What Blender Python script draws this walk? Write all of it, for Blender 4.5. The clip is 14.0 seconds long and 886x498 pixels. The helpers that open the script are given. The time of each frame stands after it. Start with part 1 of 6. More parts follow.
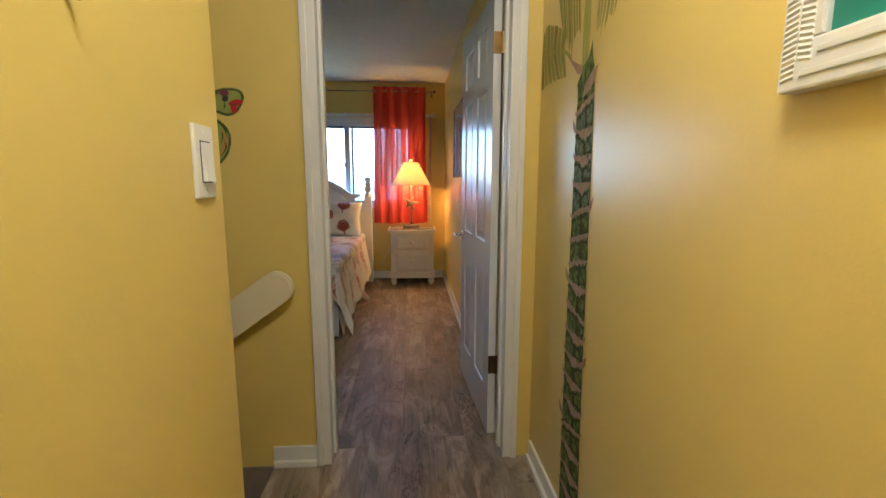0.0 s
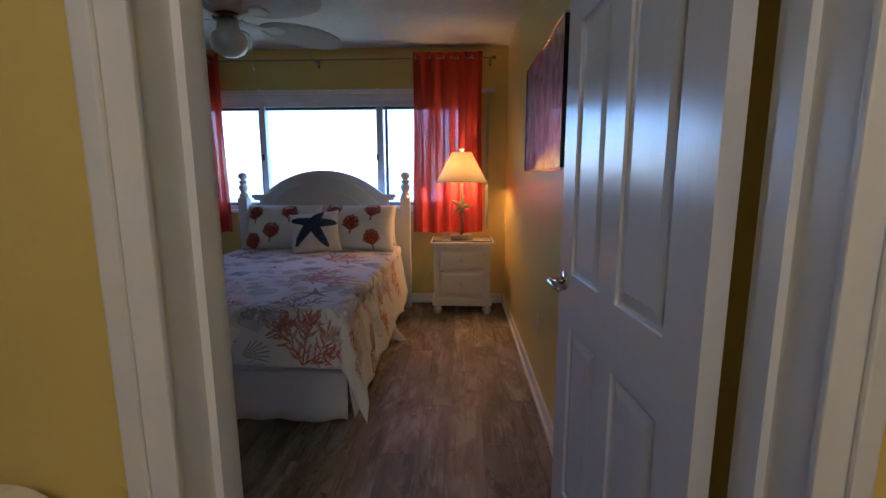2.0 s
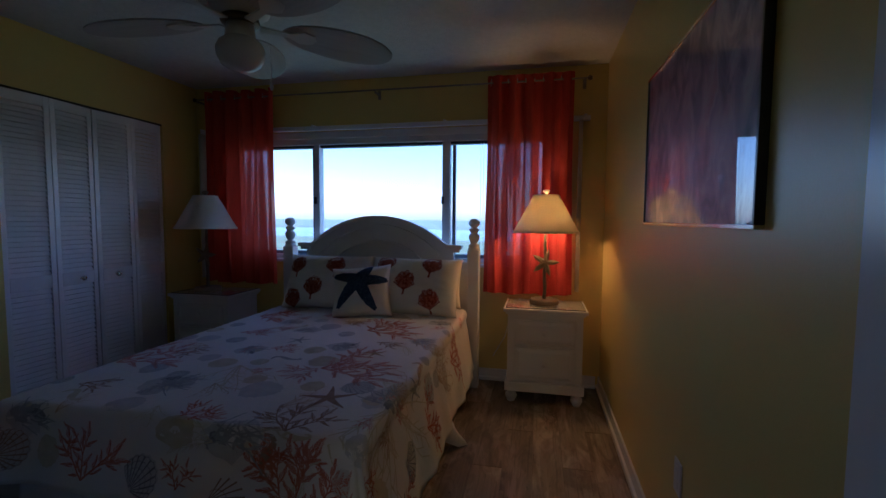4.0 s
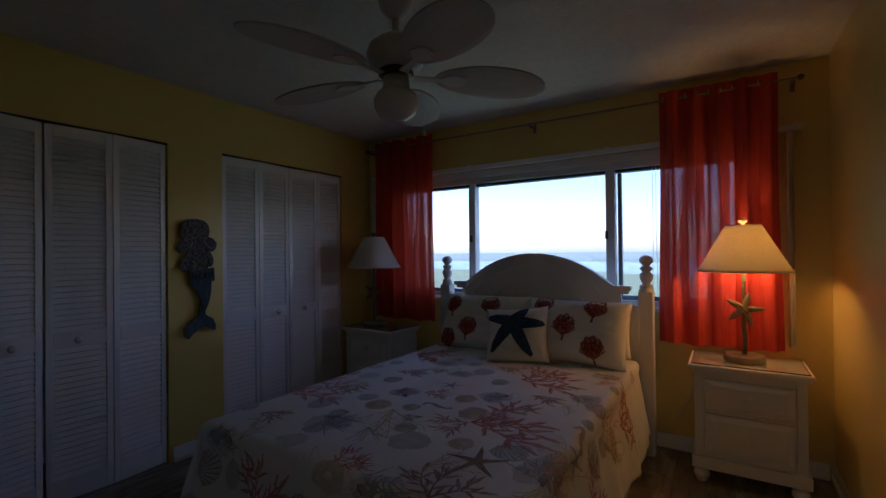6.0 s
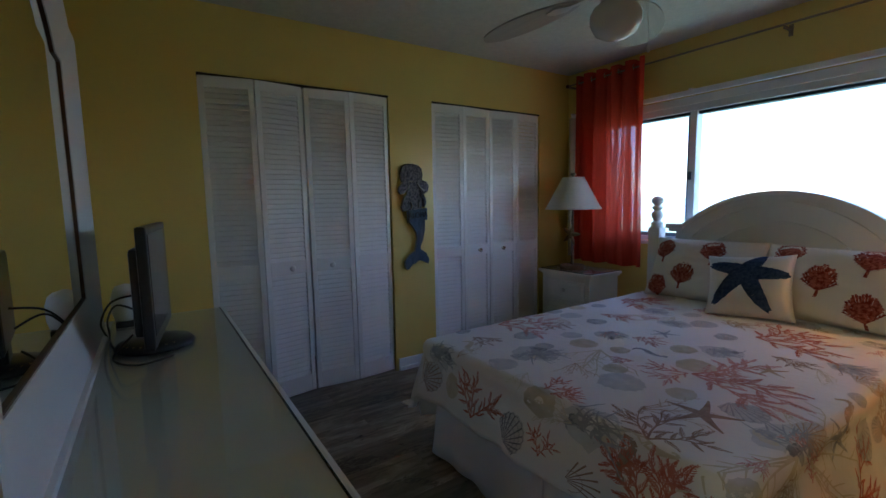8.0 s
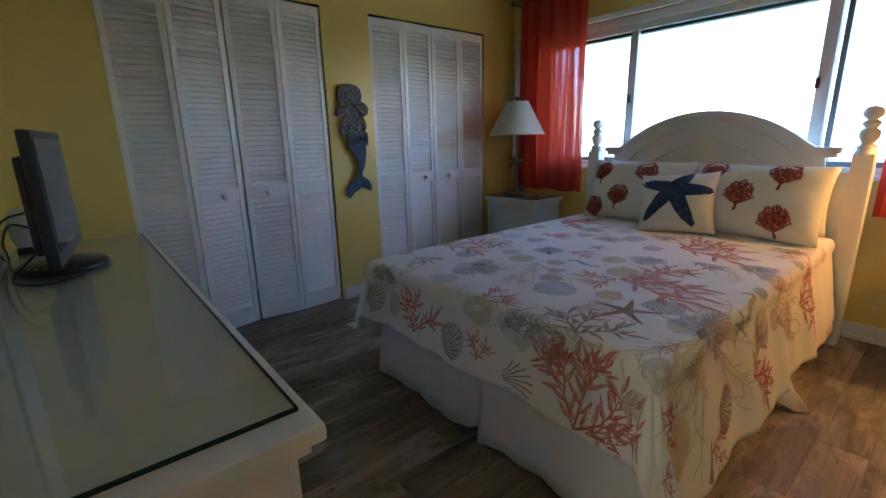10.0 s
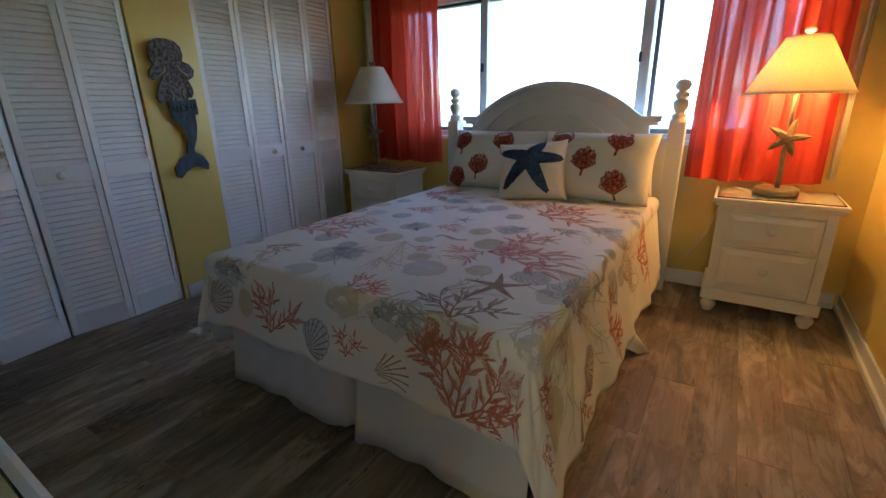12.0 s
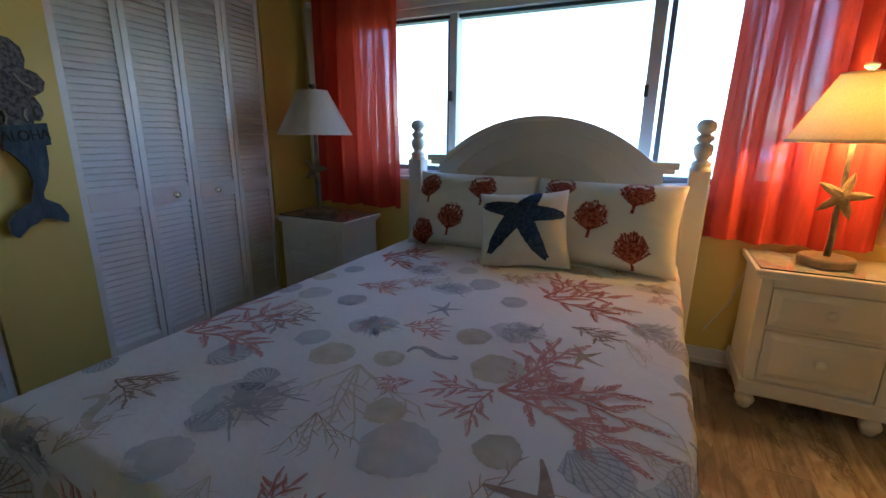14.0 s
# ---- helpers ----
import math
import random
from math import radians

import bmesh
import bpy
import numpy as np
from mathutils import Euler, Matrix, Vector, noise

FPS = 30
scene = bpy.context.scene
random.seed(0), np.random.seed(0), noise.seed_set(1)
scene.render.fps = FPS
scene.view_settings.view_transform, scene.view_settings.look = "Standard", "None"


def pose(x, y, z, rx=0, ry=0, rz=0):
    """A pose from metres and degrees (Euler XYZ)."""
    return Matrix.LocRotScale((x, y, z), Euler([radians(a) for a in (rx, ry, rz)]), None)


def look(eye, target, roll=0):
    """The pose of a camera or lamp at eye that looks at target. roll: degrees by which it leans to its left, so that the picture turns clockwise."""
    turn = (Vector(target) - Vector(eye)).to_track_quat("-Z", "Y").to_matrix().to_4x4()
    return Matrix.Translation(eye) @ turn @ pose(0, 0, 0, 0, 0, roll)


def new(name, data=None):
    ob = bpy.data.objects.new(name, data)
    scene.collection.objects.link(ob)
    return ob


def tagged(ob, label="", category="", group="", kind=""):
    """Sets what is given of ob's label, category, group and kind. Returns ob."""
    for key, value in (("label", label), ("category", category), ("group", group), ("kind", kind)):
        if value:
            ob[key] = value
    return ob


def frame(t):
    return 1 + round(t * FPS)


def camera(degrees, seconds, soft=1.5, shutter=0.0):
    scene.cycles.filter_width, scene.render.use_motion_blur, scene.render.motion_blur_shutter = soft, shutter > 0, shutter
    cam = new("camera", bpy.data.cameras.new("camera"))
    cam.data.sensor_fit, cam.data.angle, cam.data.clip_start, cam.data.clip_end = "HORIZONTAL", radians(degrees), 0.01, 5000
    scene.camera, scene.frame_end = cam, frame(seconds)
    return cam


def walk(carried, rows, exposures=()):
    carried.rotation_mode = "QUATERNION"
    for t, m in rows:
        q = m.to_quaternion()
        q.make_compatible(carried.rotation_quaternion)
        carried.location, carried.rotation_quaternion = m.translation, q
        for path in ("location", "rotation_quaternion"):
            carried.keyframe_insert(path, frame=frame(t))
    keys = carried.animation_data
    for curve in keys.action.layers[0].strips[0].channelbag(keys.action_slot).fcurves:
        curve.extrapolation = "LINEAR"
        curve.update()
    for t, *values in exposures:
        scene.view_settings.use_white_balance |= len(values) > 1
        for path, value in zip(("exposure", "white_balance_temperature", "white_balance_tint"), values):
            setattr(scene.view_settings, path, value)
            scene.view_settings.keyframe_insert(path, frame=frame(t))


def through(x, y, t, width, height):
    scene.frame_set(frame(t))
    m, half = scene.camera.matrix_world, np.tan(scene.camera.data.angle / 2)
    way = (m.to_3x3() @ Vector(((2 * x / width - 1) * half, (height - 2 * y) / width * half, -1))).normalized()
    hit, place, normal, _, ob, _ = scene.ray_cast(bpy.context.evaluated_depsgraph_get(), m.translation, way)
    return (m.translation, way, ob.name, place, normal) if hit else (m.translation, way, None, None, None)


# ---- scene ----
cam = camera(90.2, 14.0)
PATH = [
    (0, (0.361, 0.518, 1.232), (0.503, 2.49, 0.929), 0.1),
    (0.5, (0.369, 0.845, 1.24), (0.408, 2.818, 0.914), 0.0),
    (1, (0.334, 1.195, 1.225), (0.355, 3.169, 0.901), -0.5),
    (1.5, (0.323, 1.512, 1.213), (0.353, 3.475, 0.831), -1.3),
    (2, (0.351, 1.846, 1.229), (0.273, 3.819, 0.911), -0.2),
    (2.5, (0.333, 2.094, 1.22), (0.183, 4.062, 0.896), -0.5),
    (2.7, (0.317, 2.187, 1.229), (0.143, 4.156, 0.926), -0.7),
    (4.8, (0.309, 2.809, 1.296), (-0.353, 4.695, 1.232), 0.2),
    (5, (0.308, 2.824, 1.3), (-0.427, 4.684, 1.253), -0.2),
    (5.5, (0.305, 2.838, 1.31), (-0.629, 4.606, 1.3), -0.3),
    (6, (0.277, 2.827, 1.318), (-0.801, 4.511, 1.332), -0.6),
    (6.5, (0.246, 2.808, 1.3), (-1.021, 4.356, 1.302), -0.8),
    (7, (0.226, 2.776, 1.301), (-1.214, 4.163, 1.263), -1.4),
    (7.5, (0.222, 2.773, 1.296), (-1.366, 3.983, 1.178), -0.9),
    (8, (0.209, 2.776, 1.279), (-1.453, 3.867, 1.062), -1.1),
    (8.2, (0.203, 2.774, 1.268), (-1.469, 3.84, 1.007), -0.9),
    (10.3, (0.226, 2.821, 1.175), (-1.227, 4.092, 0.654), -1.5),
    (10.5, (0.217, 2.819, 1.187), (-1.209, 4.113, 0.648), -1.7),
    (11, (0.207, 2.841, 1.181), (-1.129, 4.225, 0.634), -2.3),
    (11.5, (0.185, 2.894, 1.168), (-1.018, 4.374, 0.566), -1.9),
    (12, (0.134, 2.949, 1.169), (-0.903, 4.543, 0.547), -1.1),
    (12.5, (0.075, 3.018, 1.16), (-0.809, 4.707, 0.555), -0.7),
    (13, (-0.009, 3.103, 1.164), (-0.78, 4.854, 0.58), -0.4),
    (13.5, (-0.139, 3.323, 1.204), (-0.957, 5.089, 0.744), -1.0),
    (14, (-0.329, 3.52, 1.207), (-1.171, 5.262, 0.699), 0.7),
]
EXPOSURES = [
    (0.0, 3.74, 5250, 13), (0.5, 3.86, 5250, 15), (1.0, 3.62, 5250, 17), (1.5, 3.24, 5300, 20), (2.0, 2.96, 5000, 24), (2.7, 2.35, 4250, 26), (4.8, 1.42, 5250, 21), (6.5, 1.47, 5600, 25), (7.0, 1.45, 5350, 17), (7.5, 2.34, 5350, 14),
    (8.2, 3.25, 5500, 12), (10.3, 3.74, 5600, 11), (12.5, 3.55, 5850, 12), (13.5, 3.50, 5750, 12), (14.0, 3.25, 5600, 11)]
walk(cam, [(t, look(eye, target, roll)) for t, eye, target, roll in PATH], EXPOSURES)

# ---- world, sun and lamps ----
world = bpy.data.worlds.new("sky")
scene.world = world
world.use_nodes = True
wn, wl = world.node_tree.nodes, world.node_tree.links
sky = wn.new("ShaderNodeTexSky")
sky.sky_type = "NISHITA"
sky.sun_disc = False
sky.sun_elevation = radians(42)
sky.sun_rotation = radians(102)
sky.air_density, sky.dust_density, sky.ozone_density = 1.0, 1.0, 4.0
wn["Background"].inputs["Strength"].default_value = 0.15
wl.new(sky.outputs["Color"], wn["Background"].inputs["Color"])

sun_data = bpy.data.lights.new("sun", "SUN")
sun_data.energy, sun_data.angle, sun_data.color = 4.0, radians(0.5), (1.0, 0.95, 0.88)
sun = new("sun", sun_data)
sun.matrix_world = look((62, -13, 57), (0, 0, 0))


def point_lamp(name, at, watts, colour, radius):
    data = bpy.data.lights.new(name, "POINT")
    data.energy, data.color, data.shadow_soft_size = watts, colour, radius
    ob = new(name, data)
    ob.location = at
    return ob


point_lamp("table_lamp_bulb_light", (0.362, 5.902, 1.27), 1.55, (1.0, 0.47, 0.085), 0.035)
point_lamp("hall_ceiling_bulb_light", (0.42, 0.72, 2.27), 2.8, (1.0, 0.88, 0.68), 0.15)


# ---- materials ----
def material(name, colour, rough=0.5, metal=0.0, second=None, scale=4.0, mix=0.5, bump=0.0, bump_scale=60.0,
             spec=0.5, coords="Object", stretch=(1, 1, 1), detail=4.0, randomise=False):
    """A Principled material with noise between two colours and fine relief."""
    m = bpy.data.materials.new(name)
    m.use_nodes = True
    nt = m.node_tree
    b = nt.nodes["Principled BSDF"]
    b.inputs["Roughness"].default_value = rough
    b.inputs["Metallic"].default_value = metal
    b.inputs["Specular IOR Level"].default_value = spec
    b.inputs["Base Color"].default_value = (*colour, 1)
    tc = nt.nodes.new("ShaderNodeTexCoord")
    mp = nt.nodes.new("ShaderNodeMapping")
    mp.inputs["Scale"].default_value = stretch
    nt.links.new(tc.outputs[coords], mp.inputs["Vector"])
    if randomise:
        info = nt.nodes.new("ShaderNodeObjectInfo")
        mul = nt.nodes.new("ShaderNodeMath")
        mul.operation = "MULTIPLY"
        mul.inputs[1].default_value = 37.0
        nt.links.new(info.outputs["Random"], mul.inputs[0])
        nt.links.new(mul.outputs[0], mp.inputs["Location"])
    if second:
        n = nt.nodes.new("ShaderNodeTexNoise")
        n.inputs["Scale"].default_value, n.inputs["Detail"].default_value = scale, detail
        nt.links.new(mp.outputs[0], n.inputs["Vector"])
        ramp = nt.nodes.new("ShaderNodeValToRGB")
        ramp.color_ramp.elements[0].position, ramp.color_ramp.elements[1].position = 0.5 - mix / 2, 0.5 + mix / 2
        ramp.color_ramp.elements[0].color, ramp.color_ramp.elements[1].color = (*colour, 1), (*second, 1)
        nt.links.new(n.outputs["Fac"], ramp.inputs["Fac"])
        nt.links.new(ramp.outputs["Color"], b.inputs["Base Color"])
    if bump:
        n2 = nt.nodes.new("ShaderNodeTexNoise")
        n2.inputs["Scale"].default_value, n2.inputs["Detail"].default_value = bump_scale, 3.0
        nt.links.new(mp.outputs[0], n2.inputs["Vector"])
        bp = nt.nodes.new("ShaderNodeBump")
        bp.inputs["Strength"].default_value = bump
        bp.inputs["Distance"].default_value = 0.01
        nt.links.new(n2.outputs["Fac"], bp.inputs["Height"])
        nt.links.new(bp.outputs["Normal"], b.inputs["Normal"])
    return m


YELLOW = material("yellow_wall_paint", (0.73, 0.56, 0.145), 0.34, second=(0.77, 0.60, 0.17), scale=2.2, mix=0.6, bump=0.05, bump_scale=160)
CEIL = material("popcorn_ceiling", (0.60, 0.585, 0.55), 0.9, second=(0.69, 0.67, 0.63), scale=30, bump=0.9, bump_scale=110)
WHITE = material("white_trim_paint", (0.76, 0.75, 0.72), 0.33, second=(0.82, 0.81, 0.78), scale=5, mix=0.7, bump=0.04, bump_scale=70)
DOORWHITE = material("white_door_paint", (0.74, 0.74, 0.74), 0.21, second=(0.80, 0.80, 0.80), scale=4, mix=0.7, bump=0.07, bump_scale=9, stretch=(6, 6, 1), spec=0.9)
LOUVRE = material("white_louvre_paint", (0.87, 0.86, 0.83), 0.32, second=(0.91, 0.90, 0.875), scale=6, mix=0.6, bump=0.05, bump_scale=40)
CREAM = material("white_furniture_paint", (0.74, 0.72, 0.66), 0.35, second=(0.82, 0.80, 0.74), scale=4, mix=0.7, bump=0.05, bump_scale=50)
# near-black: stands for shade in gaps, and colours the sign's letters
GAPSHADE_LETTERS = material("gap_shade_and_letters", (0.03, 0.025, 0.02), 0.8)
BRASS = material("aged_brass", (0.45, 0.28, 0.09), 0.32, 1.0, second=(0.28, 0.17, 0.06), scale=30)
BRONZE = material("dark_bronze", (0.16, 0.10, 0.06), 0.4, 0.9, second=(0.10, 0.06, 0.04), scale=25)
RODMETAL = material("worn_rod_metal", (0.26, 0.21, 0.15), 0.45, 0.7, second=(0.33, 0.27, 0.20), scale=20)
CHROME = material("satin_nickel", (0.75, 0.70, 0.62), 0.16, 1.0)
ALU = material("painted_aluminium", (0.62, 0.63, 0.65), 0.4, 0.0, second=(0.70, 0.71, 0.72), scale=9)
SASH = material("blue_grey_sash", (0.16, 0.20, 0.25), 0.4, second=(0.20, 0.24, 0.29), scale=9)
DARKALU = material("dark_window_seal", (0.045, 0.055, 0.075), 0.45)
BLACKPLASTIC = material("black_plastic", (0.018, 0.018, 0.02), 0.28, second=(0.03, 0.03, 0.033), scale=30)
SCREEN = material("dark_screen", (0.012, 0.012, 0.014), 0.08)
WHITEPLASTIC = material("white_plastic", (0.72, 0.71, 0.68), 0.35)
SWITCHWHITE = material("switch_plastic", (0.80, 0.78, 0.72), 0.28)
SKIRTCLOTH = material("white_bed_skirt", (0.74, 0.73, 0.74), 0.9, second=(0.80, 0.79, 0.80), scale=6, bump=0.25, bump_scale=240, spec=0.15)
SPREADCLOTH = material("white_quilted_cotton", (0.83, 0.80, 0.745), 0.9, second=(0.89, 0.865, 0.82), scale=3.0, mix=0.6, bump=0.30, bump_scale=26, spec=0.15)
PILLOWCLOTH = material("ivory_pillow_linen", (0.80, 0.75, 0.66), 0.92, second=(0.86, 0.82, 0.74), scale=5, bump=0.25, bump_scale=220, spec=0.15)
CASECLOTH = material("cream_pillowcase", (0.80, 0.74, 0.62), 0.92, second=(0.85, 0.80, 0.70), scale=5, bump=0.25, bump_scale=120, spec=0.15)
NAVY = material("navy_print", (0.022, 0.045, 0.11), 0.9, second=(0.07, 0.11, 0.19), scale=70, mix=0.35, spec=0.1, bump=0.3, bump_scale=150)
REDCORAL = material("brick_red_print", (0.21, 0.030, 0.020), 0.9, second=(0.46, 0.15, 0.10), scale=75, mix=0.25, spec=0.1)


def print_ink(name, a, b):
    return material(name, a, 0.92, second=b, scale=24, mix=0.5, spec=0.1)


INK = {
    "coral": print_ink("coral_red_ink", (0.50, 0.12, 0.07), (0.62, 0.30, 0.22)),
    "rose": print_ink("rose_coral_ink", (0.55, 0.22, 0.18), (0.70, 0.44, 0.38)),
    "grey": print_ink("slate_grey_ink", (0.34, 0.35, 0.36), (0.56, 0.555, 0.54)),
    "pale": print_ink("pale_grey_ink", (0.60, 0.595, 0.57), (0.74, 0.72, 0.68)),
    "tan": print_ink("tan_ink", (0.48, 0.34, 0.21), (0.63, 0.51, 0.38)),
    "olive": print_ink("olive_ink", (0.62, 0.56, 0.40), (0.74, 0.69, 0.57)),
    "dark": print_ink("charcoal_ink", (0.19, 0.20, 0.22), (0.38, 0.38, 0.39)),
    "brown": print_ink("brown_ink", (0.30, 0.20, 0.14), (0.50, 0.38, 0.29)),
}


def glass_material(name, tint=(1, 1, 1), rough=0.0):
    m = bpy.data.materials.new(name)
    m.use_nodes = True
    nt = m.node_tree
    nt.nodes.remove(nt.nodes["Principled BSDF"])
    out = nt.nodes["Material Output"]
    tr, gl, mx, lw, pw, ma = (nt.nodes.new(k) for k in ("ShaderNodeBsdfTransparent", "ShaderNodeBsdfGlossy", "ShaderNodeMixShader", "ShaderNodeLayerWeight", "ShaderNodeMath", "ShaderNodeMath"))
    tr.inputs["Color"].default_value = (*tint, 1)
    gl.inputs["Roughness"].default_value = rough
    pw.operation, pw.inputs[1].default_value = "POWER", 4.5
    ma.operation, ma.inputs[1].default_value, ma.inputs[2].default_value = "MULTIPLY_ADD", 0.9, 0.04
    nt.links.new(lw.outputs["Facing"], pw.inputs[0])
    nt.links.new(pw.outputs[0], ma.inputs[0])
    nt.links.new(ma.outputs[0], mx.inputs[0])
    nt.links.new(tr.outputs[0], mx.inputs[1])
    nt.links.new(gl.outputs[0], mx.inputs[2])
    nt.links.new(mx.outputs[0], out.inputs["Surface"])
    return m


PANE = glass_material("window_glass", (0.96, 0.98, 1.0))
TABLEGLASS = glass_material("table_glass", (0.97, 0.985, 0.975), 0.03)
GLASSEDGE = material("green_glass_edge", (0.02, 0.05, 0.045), 0.15)
MIRROR = material("mirror_silver", (0.86, 0.87, 0.86), 0.01, 1.0)


def sheer(name, colour, through, share, window_streaks=0.0):
    """Cloth that lets part of the light through."""
    m = bpy.data.materials.new(name)
    m.use_nodes = True
    nt = m.node_tree
    b = nt.nodes["Principled BSDF"]
    b.inputs["Roughness"].default_value = 0.9
    b.inputs["Specular IOR Level"].default_value = 0.1
    tc = nt.nodes.new("ShaderNodeTexCoord")
    mp = nt.nodes.new("ShaderNodeMapping")
    mp.inputs["Scale"].default_value = (90, 90, 4)
    n = nt.nodes.new("ShaderNodeTexNoise")
    n.inputs["Scale"].default_value, n.inputs["Detail"].default_value = 3.0, 3.0
    ramp = nt.nodes.new("ShaderNodeValToRGB")
    ramp.color_ramp.elements[0].position, ramp.color_ramp.elements[1].position = 0.35, 0.65
    ramp.color_ramp.elements[0].color = (*[c * 0.82 for c in colour], 1)
    ramp.color_ramp.elements[1].color = (*colour, 1)
    tl = nt.nodes.new("ShaderNodeBsdfTranslucent")
    tl.inputs["Color"].default_value = (*through, 1)
    mx = nt.nodes.new("ShaderNodeMixShader")
    mx.inputs[0].default_value = share
    nt.links.new(tc.outputs["Object"], mp.inputs[0])
    nt.links.new(mp.outputs[0], n.inputs["Vector"])
    nt.links.new(n.outputs["Fac"], ramp.inputs[0])
    nt.links.new(ramp.outputs[0], b.inputs["Base Color"])
    nt.links.new(b.outputs[0], mx.inputs[1])
    nt.links.new(tl.outputs[0], mx.inputs[2])
    last = mx
    if window_streaks:
        tr, m2 = nt.nodes.new("ShaderNodeBsdfTransparent"), nt.nodes.new("ShaderNodeMixShader")
        tr.inputs["Color"].default_value = (1.0, 0.80, 0.86, 1)
        # narrow upright bands made see-through for window light between folds, crossed by slubs
        wm, wn2, wr = nt.nodes.new("ShaderNodeMapping"), nt.nodes.new("ShaderNodeTexNoise"), nt.nodes.new("ShaderNodeMapRange")
        wm.inputs["Scale"].default_value = (1.0, 0.0, 0.03)
        wn2.inputs["Scale"].default_value, wn2.inputs["Detail"].default_value = 20.0, 1.0
        wr.inputs["From Min"].default_value, wr.inputs["From Max"].default_value = 0.50, 0.60
        wr.inputs["To Min"].default_value, wr.inputs["To Max"].default_value = 0.004, window_streaks
        sm, sn2, sr, by = nt.nodes.new("ShaderNodeMapping"), nt.nodes.new("ShaderNodeTexNoise"), nt.nodes.new("ShaderNodeMapRange"), nt.nodes.new("ShaderNodeMath")
        sm.inputs["Scale"].default_value = (12, 12, 120)
        sn2.inputs["Scale"].default_value = 1.0
        sr.inputs["From Min"].default_value, sr.inputs["From Max"].default_value = 0.35, 0.55
        sr.inputs["To Min"].default_value = 0.4
        by.operation = "MULTIPLY"
        nt.links.new(tc.outputs["Object"], wm.inputs[0])
        nt.links.new(wm.outputs[0], wn2.inputs["Vector"])
        nt.links.new(wn2.outputs["Fac"], wr.inputs["Value"])
        nt.links.new(tc.outputs["Object"], sm.inputs[0])
        nt.links.new(sm.outputs[0], sn2.inputs["Vector"])
        nt.links.new(sn2.outputs["Fac"], sr.inputs["Value"])
        nt.links.new(wr.outputs[0], by.inputs[0])
        nt.links.new(sr.outputs[0], by.inputs[1])
        nt.links.new(by.outputs[0], m2.inputs[0])
        nt.links.new(mx.outputs[0], m2.inputs[1])
        nt.links.new(tr.outputs[0], m2.inputs[2])
        last = m2
    nt.links.new(last.outputs[0], nt.nodes["Material Output"].inputs["Surface"])
    return m


CURTAIN = sheer("coral_sheer_curtain", (0.60, 0.075, 0.040), (0.82, 0.082, 0.040), 0.19, 0.085)
SHADE = sheer("ivory_lamp_shade", (0.82, 0.78, 0.68), (0.84, 0.77, 0.52), 0.29)
BLIND = material("ivory_blind_vane", (0.55, 0.48, 0.32), 0.6, second=(0.61, 0.54, 0.38), scale=12)
LAMPWOOD = material("driftwood_lamp", (0.15, 0.115, 0.075), 0.7, second=(0.25, 0.20, 0.14), scale=25, bump=0.4, bump_scale=80)
STARFISH = material("dried_starfish", (0.24, 0.17, 0.085), 0.85, second=(0.33, 0.24, 0.13), scale=45, bump=0.6, bump_scale=160)
FANWHITE = material("fan_white", (0.50, 0.46, 0.40), 0.35, second=(0.68, 0.66, 0.64), scale=7)
FANBLADE = material("fan_blade_white", (0.40, 0.37, 0.35), 0.5, second=(0.48, 0.45, 0.42), scale=3, bump=0.08, bump_scale=20, stretch=(1, 14, 1))
FROST = material("frosted_glass_bowl", (0.68, 0.66, 0.62), 0.22)


def bulb_material():
    m = bpy.data.materials.new("lit_bulb")
    m.use_nodes = True
    b = m.node_tree.nodes["Principled BSDF"]
    b.inputs["Emission Color"].default_value = (1.0, 0.72, 0.36, 1)
    b.inputs["Emission Strength"].default_value = 6.0
    return m


BULB = bulb_material()


